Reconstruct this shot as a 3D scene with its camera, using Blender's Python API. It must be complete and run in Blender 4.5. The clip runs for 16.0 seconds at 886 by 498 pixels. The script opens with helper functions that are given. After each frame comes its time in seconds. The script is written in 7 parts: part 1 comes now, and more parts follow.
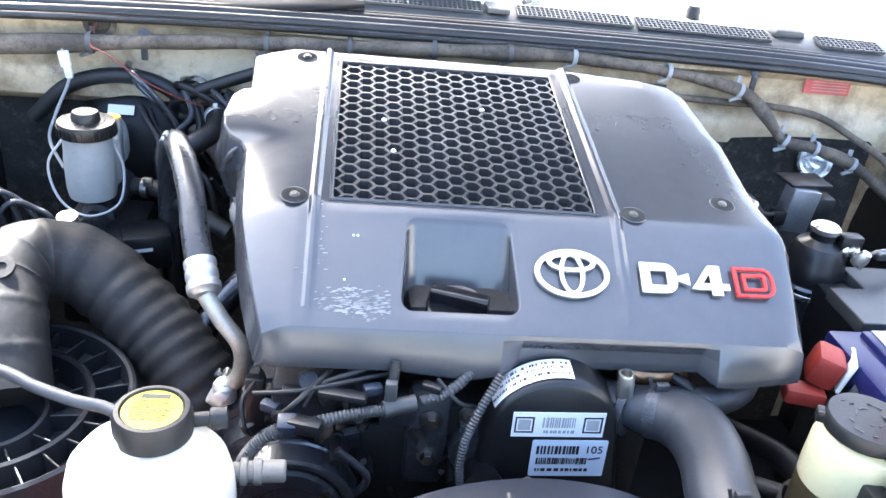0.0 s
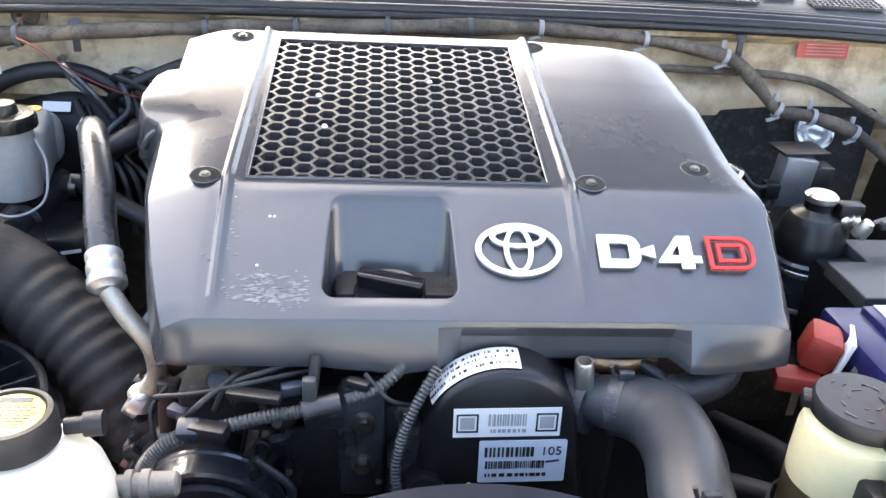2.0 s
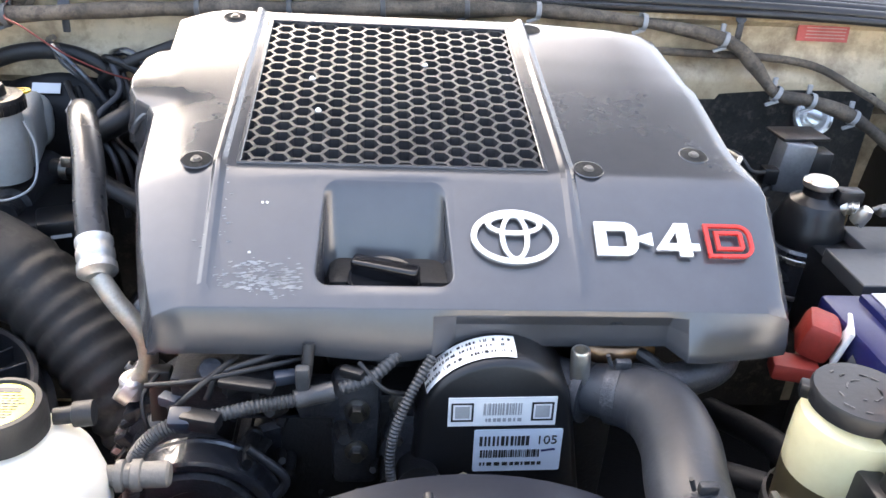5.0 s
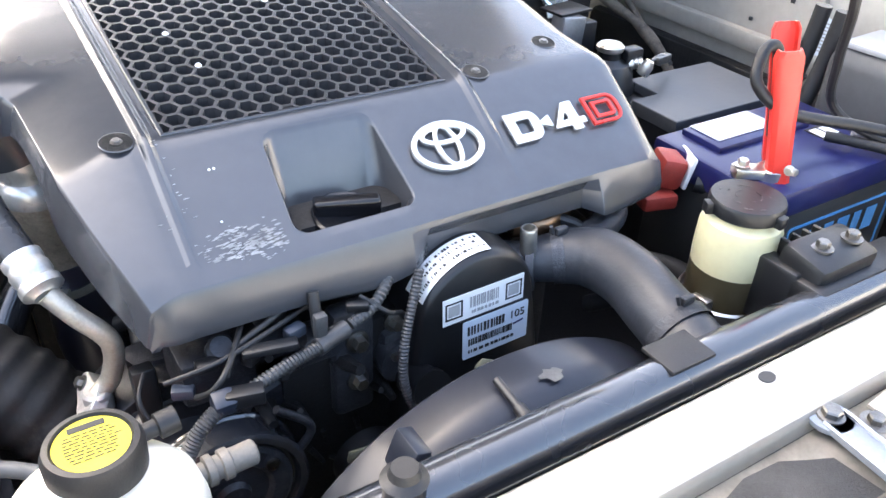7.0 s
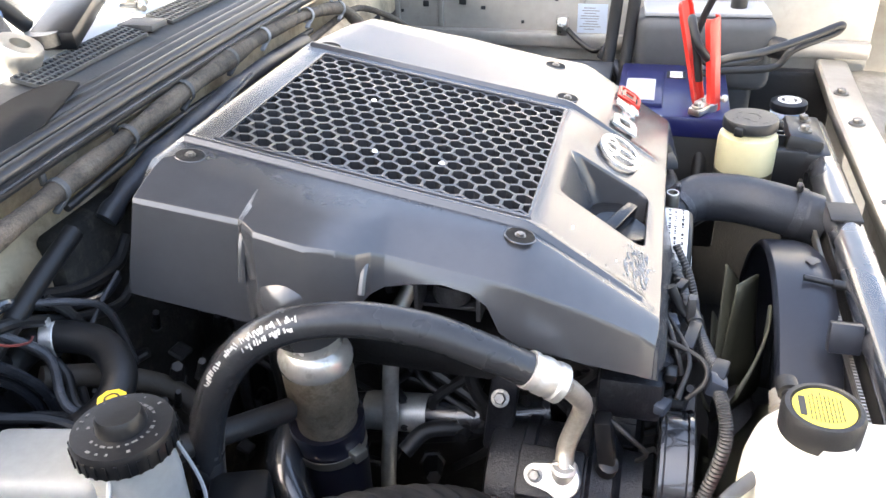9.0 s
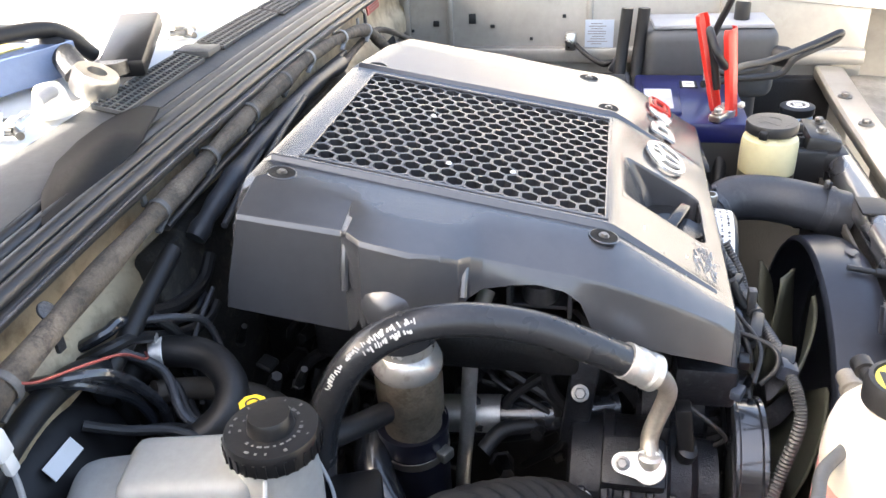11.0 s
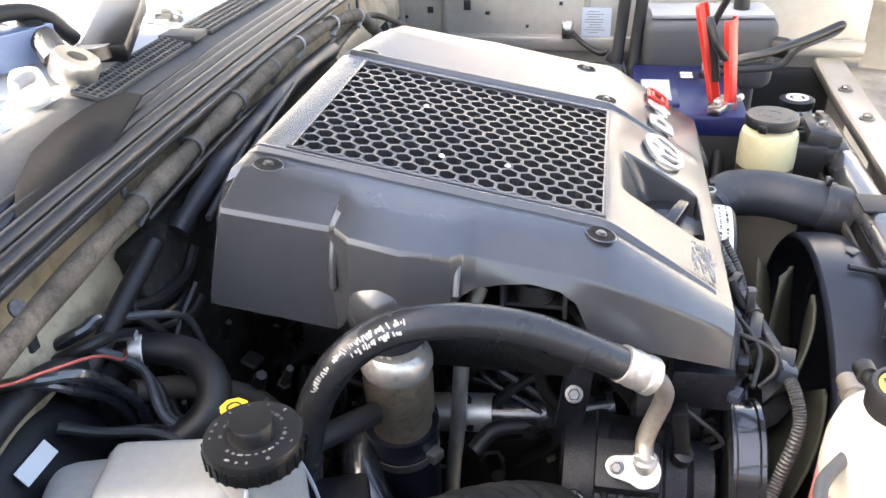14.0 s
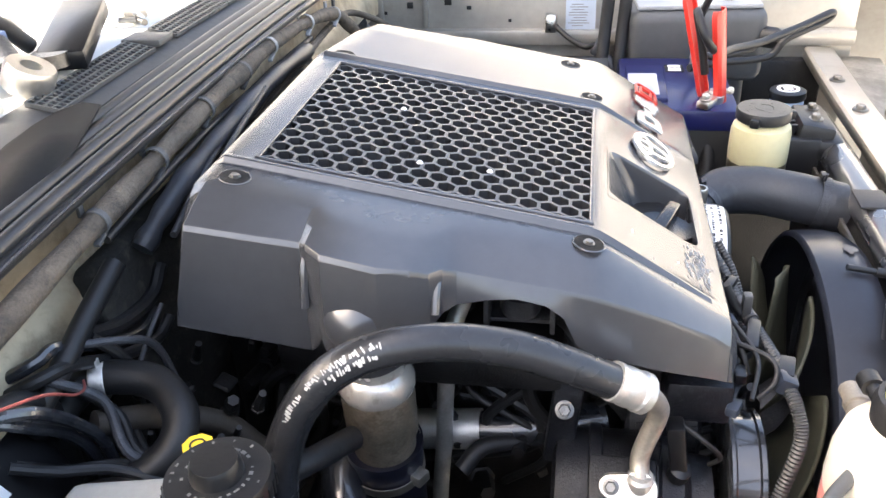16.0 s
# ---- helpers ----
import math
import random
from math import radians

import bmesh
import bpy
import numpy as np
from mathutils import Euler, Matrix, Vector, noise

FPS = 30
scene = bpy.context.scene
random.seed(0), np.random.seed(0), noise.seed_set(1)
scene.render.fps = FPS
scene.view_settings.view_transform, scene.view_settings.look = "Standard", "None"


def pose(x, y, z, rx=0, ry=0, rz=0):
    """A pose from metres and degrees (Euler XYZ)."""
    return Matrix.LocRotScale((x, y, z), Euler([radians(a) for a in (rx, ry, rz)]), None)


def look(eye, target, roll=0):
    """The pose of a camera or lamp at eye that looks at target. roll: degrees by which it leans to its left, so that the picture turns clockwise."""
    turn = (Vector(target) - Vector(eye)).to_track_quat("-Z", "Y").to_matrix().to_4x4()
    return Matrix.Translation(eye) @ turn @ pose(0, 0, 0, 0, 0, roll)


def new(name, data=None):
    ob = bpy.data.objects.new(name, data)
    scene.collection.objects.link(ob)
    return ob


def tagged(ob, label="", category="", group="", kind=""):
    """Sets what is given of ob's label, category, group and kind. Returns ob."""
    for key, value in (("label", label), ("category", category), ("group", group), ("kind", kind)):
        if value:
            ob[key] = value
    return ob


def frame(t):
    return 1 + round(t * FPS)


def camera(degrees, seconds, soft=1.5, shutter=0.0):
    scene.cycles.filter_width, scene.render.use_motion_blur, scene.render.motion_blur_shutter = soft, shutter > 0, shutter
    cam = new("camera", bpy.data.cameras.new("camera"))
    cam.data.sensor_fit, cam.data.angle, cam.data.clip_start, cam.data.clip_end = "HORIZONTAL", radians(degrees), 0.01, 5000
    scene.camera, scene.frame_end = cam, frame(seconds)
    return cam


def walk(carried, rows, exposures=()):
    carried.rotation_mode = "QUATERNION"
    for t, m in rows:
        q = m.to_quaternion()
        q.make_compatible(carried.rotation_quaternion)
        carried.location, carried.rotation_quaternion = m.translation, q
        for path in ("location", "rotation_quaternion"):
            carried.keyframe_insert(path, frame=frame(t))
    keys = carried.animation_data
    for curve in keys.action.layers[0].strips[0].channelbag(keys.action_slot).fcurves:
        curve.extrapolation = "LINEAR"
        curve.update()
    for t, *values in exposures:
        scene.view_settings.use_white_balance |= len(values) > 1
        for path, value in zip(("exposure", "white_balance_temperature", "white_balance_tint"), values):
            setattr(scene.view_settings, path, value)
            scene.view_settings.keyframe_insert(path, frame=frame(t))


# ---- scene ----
cam = camera(56.8, 16.0)
PATH = [
    (0, (-0.126, -0.75, 1.477), (0.119, 0.996, 0.532), 6.9),
    (0.5, (-0.038, -0.705, 1.483), (0.176, 1.026, 0.505), 5.4),
    (1, (-0.022, -0.686, 1.44), (0.133, 1.121, 0.599), 3.1),
    (1.5, (-0.018, -0.683, 1.412), (0.155, 1.113, 0.549), 3.8),
    (2, (-0.026, -0.691, 1.407), (0.147, 1.082, 0.498), 3.5),
    (2.5, (-0.032, -0.688, 1.405), (0.143, 1.071, 0.47), 4.0),
    (3, (-0.034, -0.682, 1.404), (0.165, 1.066, 0.452), 4.4),
    (5.5, (-0.02, -0.679, 1.411), (0.164, 1.072, 0.461), 3.8),
    (6, (-0.016, -0.666, 1.43), (0.228, 1.058, 0.446), 2.8),
    (6.5, (-0.123, -0.679, 1.422), (0.398, 0.936, 0.363), 3.6),
    (7, (-0.284, -0.64, 1.423), (0.647, 0.752, 0.329), 2.8),
    (7.5, (-0.445, -0.507, 1.399), (0.749, 0.687, 0.327), 0.7),
    (8, (-0.631, -0.377, 1.421), (0.789, 0.559, 0.369), -1.2),
    (8.5, (-0.757, -0.234, 1.459), (0.781, 0.425, 0.365), -2.1),
    (9, (-0.788, -0.093, 1.466), (0.883, 0.364, 0.467), -2.1),
    (9.5, (-0.87, -0.008, 1.474), (0.857, 0.373, 0.54), -3.2),
    (12, (-0.838, 0.013, 1.478), (0.868, 0.383, 0.501), -2.8),
    (12.5, (-0.836, 0.016, 1.478), (0.868, 0.383, 0.498), -2.8),
    (13, (-0.833, 0.013, 1.477), (0.865, 0.375, 0.483), -2.7),
    (13.5, (-0.831, 0.014, 1.475), (0.869, 0.375, 0.484), -2.5),
    (14, (-0.825, 0.014, 1.474), (0.875, 0.366, 0.482), -2.1),
    (14.5, (-0.82, 0.011, 1.474), (0.879, 0.353, 0.477), -2.1),
    (15, (-0.815, 0.012, 1.476), (0.881, 0.358, 0.473), -2.5),
    (15.5, (-0.807, 0.019, 1.472), (0.892, 0.36, 0.475), -2.3),
    (16, (-0.78, 0.012, 1.468), (0.916, 0.342, 0.461), -3.1),
]
walk(cam, [(t, look(eye, target, roll)) for t, eye, target, roll in PATH],
     exposures=[(0, 3.3, 5950, 8), (0.5, 3.1, 6100, 9), (1.5, 2.97, 6500, 9), (3, 2.89, 6800, 9), (5.5, 2.95, 6850, 10), (7, 3.07, 6600, 9), (8, 3.18, 6600, 9), (9, 2.99, 6850, 9), (9.5, 2.85, 6900, 9), (12.5, 2.81, 7000, 10), (16, 2.81, 7000, 10)])

# ---- light ----
world = bpy.data.worlds.new("sky")
scene.world = world
world.use_nodes = True
wn = world.node_tree
wn.nodes.clear()
sky = wn.nodes.new("ShaderNodeTexSky")
sky.sky_type, sky.sun_disc = "NISHITA", False
sky.dust_density = 6.0
SUN_EL, SUN_ROT = radians(48), radians(-22)
sky.sun_elevation, sky.sun_rotation = SUN_EL, SUN_ROT
bg = wn.nodes.new("ShaderNodeBackground")
bg.inputs["Strength"].default_value = 0.15
wo = wn.nodes.new("ShaderNodeOutputWorld")
wn.links.new(sky.outputs[0], bg.inputs[0])
wn.links.new(bg.outputs[0], wo.inputs[0])
sun_dir = Vector((math.sin(SUN_ROT) * math.cos(SUN_EL), math.cos(SUN_ROT) * math.cos(SUN_EL), math.sin(SUN_EL)))
sun = new("sun", bpy.data.lights.new("sun", "SUN"))
sun.data.energy, sun.data.angle, sun.data.color = 3.5, radians(0.6), (1.0, 0.95, 0.88)
sun.matrix_world = look(sun_dir * 20, (0, 0, 0))


# ---- materials ----
def material(name, base, rough=0.5, metal=0.0, var=0.25, scale=30.0, bump=0.1, second=None, spots=0.0, spot_col=(0.3, 0.27, 0.22), coat=0.0, spec=0.5,
             trans=0.0, sss=0.0, rvar=1.0):
    """Base colour varied at two scales, dust or stain spots, fine relief."""
    m = bpy.data.materials.new(name)
    m.use_nodes = True
    nt = m.node_tree
    n, l = nt.nodes, nt.links
    bs = n["Principled BSDF"]
    tc = n.new("ShaderNodeTexCoord")

    def noise_tex(s, detail=4.0, rough_=0.6):
        t = n.new("ShaderNodeTexNoise")
        t.inputs["Scale"].default_value, t.inputs["Detail"].default_value, t.inputs["Roughness"].default_value = s, detail, rough_
        l.new(tc.outputs["Object"], t.inputs["Vector"])
        return t

    big, fine = noise_tex(scale * 0.25), noise_tex(scale * 6, 6)
    ramp = n.new("ShaderNodeValToRGB")
    b = Vector(base)
    s2 = Vector(second) if second else b * (1 - var)
    ramp.color_ramp.elements[0].position, ramp.color_ramp.elements[1].position = 0.35, 0.68
    ramp.color_ramp.elements[0].color, ramp.color_ramp.elements[1].color = (*s2, 1), (*(b * (1 + 0.3 * var)), 1)
    l.new(big.outputs["Fac"], ramp.inputs["Fac"])
    mix = n.new("ShaderNodeMixRGB")
    mix.blend_type, mix.inputs["Fac"].default_value = "OVERLAY", min(0.6, var)
    l.new(ramp.outputs["Color"], mix.inputs[1])
    l.new(fine.outputs["Color"], mix.inputs[2])
    bw = n.new("ShaderNodeRGBToBW")
    l.new(fine.outputs["Color"], bw.inputs[0])
    l.new(bw.outputs[0], mix.inputs[2])
    col = mix.outputs["Color"]
    if spots > 0:
        sp = noise_tex(scale * 1.3, 8, 0.7)
        sr = n.new("ShaderNodeValToRGB")
        sr.color_ramp.elements[0].position, sr.color_ramp.elements[1].position = 0.62 - 0.2 * spots, 0.72 - 0.1 * spots
        l.new(sp.outputs["Fac"], sr.inputs["Fac"])
        mul = n.new("ShaderNodeMath")
        mul.operation, mul.inputs[1].default_value = "MULTIPLY", spots
        l.new(sr.outputs["Color"], mul.inputs[0])
        m2 = n.new("ShaderNodeMixRGB")
        m2.inputs[2].default_value = (*spot_col, 1)
        l.new(mul.outputs[0], m2.inputs["Fac"])
        l.new(col, m2.inputs[1])
        col = m2.outputs["Color"]
    l.new(col, bs.inputs["Base Color"])
    rr = n.new("ShaderNodeMapRange")
    rr.inputs["To Min"].default_value, rr.inputs["To Max"].default_value = max(0.03, rough - 0.12 * rvar), min(1, rough + 0.14 * rvar)
    l.new(big.outputs["Fac"], rr.inputs["Value"])
    l.new(rr.outputs[0], bs.inputs["Roughness"])
    bs.inputs["Metallic"].default_value = metal
    bs.inputs["Specular IOR Level"].default_value = spec
    bs.inputs["Coat Weight"].default_value = coat
    bs.inputs["Transmission Weight"].default_value = trans
    if sss:
        bs.inputs["Subsurface Weight"].default_value = sss
        bs.inputs["Subsurface Radius"].default_value = (0.02, 0.018, 0.012)
    if bump:
        bp = n.new("ShaderNodeBump")
        bp.inputs["Strength"].default_value, bp.inputs["Distance"].default_value = bump, 0.002
        l.new(fine.outputs["Fac"], bp.inputs["Height"])
        l.new(bp.outputs[0], bs.inputs["Normal"])
    return m


M_COVER = material("cover_plastic", (0.050, 0.052, 0.058), 0.24, var=0.18, scale=9, bump=0.04, second=(0.041, 0.043, 0.048), spec=0.9, rvar=0.25)
M_SCUFF = material("scuffed_plastic", (0.30, 0.31, 0.32), 0.8, var=0.6, scale=90, bump=0.4)
M_GRILLE = material("grille_plastic", (0.035, 0.035, 0.038), 0.3, var=0.25, scale=40, bump=0.06, spec=0.7)
M_BLACK = material("black_plastic", (0.008, 0.0085, 0.010), 0.36, var=0.3, scale=30, bump=0.1, spots=0.12, spot_col=(0.045, 0.043, 0.042))
M_RUBBER = material("rubber", (0.012, 0.0122, 0.0135), 0.5, var=0.4, scale=40, bump=0.2, spots=0.22, spot_col=(0.055, 0.052, 0.05))
M_DUCT = material("duct_rubber", (0.036, 0.035, 0.034), 0.55, var=0.4, scale=25, bump=0.25, spots=0.4, spot_col=(0.095, 0.088, 0.078), spec=0.25)
M_DUSTRUB = material("dusty_rubber", (0.030, 0.033, 0.040), 0.42, var=0.4, scale=30, bump=0.2, spots=0.22, spot_col=(0.11, 0.108, 0.105))
M_FELT = material("felt", (0.034, 0.033, 0.031), 0.9, var=0.5, scale=40, bump=0.6, spots=0.5, spot_col=(0.10, 0.09, 0.075), spec=0.15)
M_PIPE = material("oil_stained_pipe", (0.80, 0.77, 0.72), 0.26, metal=0.6, var=0.2, scale=40, bump=0.15, spots=0.45, spot_col=(0.22, 0.16, 0.10))
M_LID = material("ribbed_lid_plastic", (0.016, 0.018, 0.022), 0.45, var=0.3, scale=30, bump=0.2, spots=0.25, spot_col=(0.04, 0.04, 0.04), spec=0.4)
M_ALU = material("aluminium", (0.75, 0.74, 0.71), 0.42, metal=0.85, var=0.35, scale=60, bump=0.2, spots=0.25, spot_col=(0.35, 0.30, 0.24))
M_STEEL = material("zinc_steel", (0.74, 0.71, 0.65), 0.3, metal=0.95, var=0.3, scale=50, bump=0.12, spots=0.15, spot_col=(0.25, 0.2, 0.14))
M_BOLT = material("bolt_steel", (0.24, 0.235, 0.225), 0.32, metal=1.0, var=0.45, scale=90, bump=0.25, spots=0.3, spot_col=(0.10, 0.075, 0.05))
M_CAST = material("cast_metal", (0.055, 0.058, 0.066), 0.38, metal=0.4, var=0.5, scale=60, bump=0.5, spots=0.4, spot_col=(0.15, 0.15, 0.155))
M_COMP = material("dirty_dark_casting", (0.017, 0.019, 0.025), 0.36, metal=0.3, var=0.5, scale=70, bump=0.5, spots=0.4, spot_col=(0.075, 0.078, 0.088))
M_DIRT = material("oily_block", (0.0075, 0.0078, 0.009), 0.5, metal=0.1, var=0.5, scale=40, bump=0.6, spots=0.3, spot_col=(0.035, 0.032, 0.03))
M_BODY = material("champagne_paint", (0.58, 0.47, 0.31), 0.4, var=0.35, scale=12, bump=0.05, spots=0.8, spot_col=(0.17, 0.115, 0.065), coat=0.2)
M_SILVER = material("silver_beige_paint", (0.40, 0.375, 0.33), 0.32, metal=0.3, var=0.2, scale=10, bump=0.03, spots=0.35, spot_col=(0.22, 0.19, 0.15), coat=0.3)
M_WHITE = material("white_plastic", (0.78, 0.74, 0.64), 0.35, var=0.1, scale=20, bump=0.05, spots=0.2, spot_col=(0.52, 0.45, 0.32), sss=0.2)
M_CREAM = material("translucent_plastic", (0.64, 0.59, 0.36), 0.32, var=0.15, scale=18, bump=0.04, spots=0.2, spot_col=(0.4, 0.33, 0.15), sss=0.3)
M_PINK = material("coolant_plastic", (0.75, 0.30, 0.27), 0.4, var=0.2, scale=12, bump=0.04, sss=0.2)
M_FLUID = material("dark_fluid_plastic", (0.07, 0.058, 0.032), 0.3, var=0.2, scale=20, bump=0.02)
M_BLUE = material("blue_battery", (0.012, 0.015, 0.085), 0.32, var=0.2, scale=20, bump=0.05, spots=0.3, spot_col=(0.12, 0.12, 0.2))
M_LBLUE = material("light_blue_print", (0.08, 0.3, 0.6), 0.4, var=0.15, scale=30, bump=0.02)
M_RED = material("red_paint", (0.62, 0.035, 0.025), 0.3, var=0.15, scale=30, bump=0.05)
M_REDCAP = material("red_terminal_cover", (0.3, 0.032, 0.022), 0.5, var=0.3, scale=40, bump=0.2, spots=0.3, spot_col=(0.2, 0.08, 0.06))
M_REDLBL = material("red_print", (0.5, 0.09, 0.08), 0.5, var=0.3, scale=60, bump=0.02)
M_YELLOW = material("yellow_label", (0.66, 0.56, 0.05), 0.35, var=0.15, scale=30, bump=0.02, coat=0.2)
M_CHROME = material("chrome_letters", (0.82, 0.82, 0.8), 0.22, metal=0.75, var=0.08, scale=40, bump=0.02)
M_LABEL = material("white_label", (0.78, 0.78, 0.77), 0.4, var=0.08, scale=60, bump=0.02)
M_BLUELBL = material("pale_blue_label", (0.62, 0.68, 0.76), 0.4, var=0.08, scale=60, bump=0.02)
M_PRINT = material("black_print", (0.02, 0.02, 0.02), 0.5, var=0.1, scale=60, bump=0.0)
M_GREYPRINT = material("grey_print", (0.35, 0.35, 0.35), 0.6, var=0.2, scale=80, bump=0.0)
M_CONDUITGREY = material("worn_dark_grey", (0.10, 0.10, 0.10), 0.6, var=0.4, scale=80)
M_COWL = material("cowl_plastic", (0.085, 0.086, 0.086), 0.48, var=0.3, scale=14, bump=0.3, spots=0.4, spot_col=(0.09, 0.085, 0.075))
M_LITPANEL = material("sunlit_panel_white", (0.8, 0.8, 0.79), 0.6, var=0.06, scale=10, bump=0.05)
M_TAPE = material("cloth_tape", (0.15, 0.12, 0.09), 0.75, var=0.6, scale=60, bump=0.8, spots=0.75, spot_col=(0.035, 0.03, 0.026))
M_GROUND = material("pale_ground", (0.58, 0.54, 0.47), 0.9, var=0.25, scale=3, bump=0.5)
M_CORE = material("radiator_core", (0.05, 0.05, 0.05), 0.5, metal=0.6, var=0.4, scale=80, bump=0.6)
M_SHROUD = material("shroud_plastic", (0.018, 0.021, 0.030), 0.3, var=0.25, scale=16, bump=0.03, spec=0.32, spots=0.12, spot_col=(0.06, 0.06, 0.065), coat=0.08)
M_PAINTBLK = material("black_bar_paint", (0.022, 0.024, 0.029), 0.25, var=0.2, scale=20, bump=0.05, coat=0.9, spec=0.8)


# ---- mesh helpers ----
def v3(p):
    return Vector(p)


def box(bm, c, size, rot=None, bev=0.0, seg=2):
    r = bmesh.ops.create_cube(bm, size=1.0)
    vs = r["verts"]
    m = Matrix.Translation(c) @ (rot or Matrix()).to_4x4() @ Matrix.Diagonal((*size, 1))
    bmesh.ops.transform(bm, matrix=m, verts=vs)
    if bev:
        es = list({e for v in vs for e in v.link_edges})
        bmesh.ops.bevel(bm, geom=es, offset=bev, segments=seg, profile=0.5, affect="EDGES")
    return bm


def axis_frame(d):
    d = v3(d).normalized()
    return d.to_track_quat("Z", "Y").to_matrix().to_4x4()


def lathe(bm, prof, origin=(0, 0, 0), axis=(0, 0, 1), seg=28, sx=1.0, sy=1.0, caps=True):
    """Turns the profile of (radius, height) about an axis."""
    m = Matrix.Translation(origin) @ axis_frame(axis)
    rings = []
    for r, h in prof:
        ring = []
        for k in range(seg):
            a = 2 * math.pi * k / seg
            ring.append(bm.verts.new(m @ Vector((r * math.cos(a) * sx, r * math.sin(a) * sy, h))))
        rings.append(ring)
    for a, b in zip(rings[:-1], rings[1:]):
        for k in range(seg):
            bm.faces.new((a[k], a[(k + 1) % seg], b[(k + 1) % seg], b[k]))
    if caps:
        bm.faces.new(list(reversed(rings[0])))
        bm.faces.new(rings[-1])
    return bm


def spline(pts, n=8):
    """A smooth curve through the points."""
    p = [v3(q) for q in pts]
    p = [p[0] * 2 - p[1]] + p + [p[-1] * 2 - p[-2]]
    out = []
    for i in range(1, len(p) - 2):
        for k in range(n):
            t = k / n
            out.append(0.5 * (2 * p[i] + (p[i + 1] - p[i - 1]) * t + (2 * p[i - 1] - 5 * p[i] + 4 * p[i + 1] - p[i + 2]) * t * t
                              + (3 * p[i] - p[i - 1] - 3 * p[i + 1] + p[i + 2]) * t ** 3))
    out.append(p[-2])
    return out


def tube(bm, pts, r, n=8, seg=12, smooth=True, caps=True, flat=1.0):
    """A tube along the points; r is a radius or a function of 0..1."""
    c = spline(pts, n) if smooth else [v3(q) for q in pts]
    up = Vector((0.13, 0.31, 0.94)).normalized()
    rings, N = [], len(c)
    for i, q in enumerate(c):
        d = (c[min(i + 1, N - 1)] - c[max(i - 1, 0)]).normalized()
        s = d.cross(up)
        if s.length < 1e-3:
            s = d.orthogonal()
        s.normalize()
        up = s.cross(d).normalized()
        rad = r(i / (N - 1)) if callable(r) else r
        rings.append([bm.verts.new(q + (s * math.cos(2 * math.pi * k / seg) + up * flat * math.sin(2 * math.pi * k / seg)) * rad) for k in range(seg)])
    for a, b in zip(rings[:-1], rings[1:]):
        for k in range(seg):
            bm.faces.new((a[k], a[(k + 1) % seg], b[(k + 1) % seg], b[k]))
    if caps:
        bm.faces.new(list(reversed(rings[0])))
        bm.faces.new(rings[-1])
    return bm


def corrugated(bm, pts, r, ribs, depth=0.09, seg=12):
    """A ribbed conduit."""
    N = max(2, int(ribs * 4 / (len(pts) - 1)))
    return tube(bm, pts, lambda s: r * (1 - depth * (0.5 + 0.5 * math.cos(2 * math.pi * ribs * s))), n=N, seg=seg)


def hexbolt(bm, p, axis=(0, 0, 1), r=0.007, h=0.006, washer=1.45):
    lathe(bm, [(r * washer, 0), (r * washer, h * 0.25), (r * 1.05, h * 0.3)], p, axis, seg=16)
    lathe(bm, [(r, h * 0.25), (r, h * 0.85), (r * 0.85, h)], p, axis, seg=6)
    return bm


def finish(bm, name, mat, angle=32.0):
    bmesh.ops.recalc_face_normals(bm, faces=bm.faces)
    me = bpy.data.meshes.new(name)
    bm.to_mesh(me)
    bm.free()
    me.materials.append(mat)
    me.polygons.foreach_set("use_smooth", [True] * len(me.polygons))
    me.set_sharp_from_angle(angle=radians(angle))
    return me


BASES = {}


def thing(name, base, label, category, group="", kind=""):
    """An empty at the base of a thing, which holds its parts."""
    ob = new(name)
    ob.location = base
    ob.empty_display_size = 0.02
    BASES[ob.name] = v3(base)
    return tagged(ob, label, category, group, kind)


def part(name, bm, mat, parent, label="", angle=32.0):
    ob = new(name, finish(bm, name, mat, angle))
    ob.parent = parent
    if parent.name in BASES:
        ob.matrix_parent_inverse = Matrix.Translation(-BASES[parent.name])
    if label:
        tagged(ob, label)
    return ob


def solo(name, bm, mat, label, category, group="", kind="", angle=32.0):
    return tagged(new(name, finish(bm, name, mat, angle)), label, category, group, kind)


def NB():
    return bmesh.new()


def bend(ob, width=0.003, seg=2, angle=30):
    md = ob.modifiers.new("bevel", "BEVEL")
    md.width, md.segments, md.limit_method, md.angle_limit = width, seg, "ANGLE", radians(angle)
    md.harden_normals = False
    return ob


def frame_at(o, x, y):
    """A frame with its origin at o, first axis x, second axis y; the third stands off the surface."""
    x, y = v3(x).normalized(), v3(y).normalized()
    z = x.cross(y).normalized()
    y = z.cross(x)
    m = Matrix((x, y, z)).transposed().to_4x4()
    return Matrix.Translation(o) @ m


def plate(loops, m, depth=0.002, bev=0.0):
    """A flat plate with holes, out of 2D loops, extruded both ways and laid at m."""
    cu = bpy.data.curves.new("plate", "CURVE")
    cu.dimensions, cu.fill_mode, cu.extrude, cu.bevel_depth = "2D", "BOTH", depth, bev
    for lp in loops:
        sp = cu.splines.new("POLY")
        sp.points.add(len(lp) - 1)
        for q, (a, b) in zip(sp.points, lp):
            q.co = (a, b, 0, 1)
        sp.use_cyclic_u = True
    return curve_bm(cu, m)


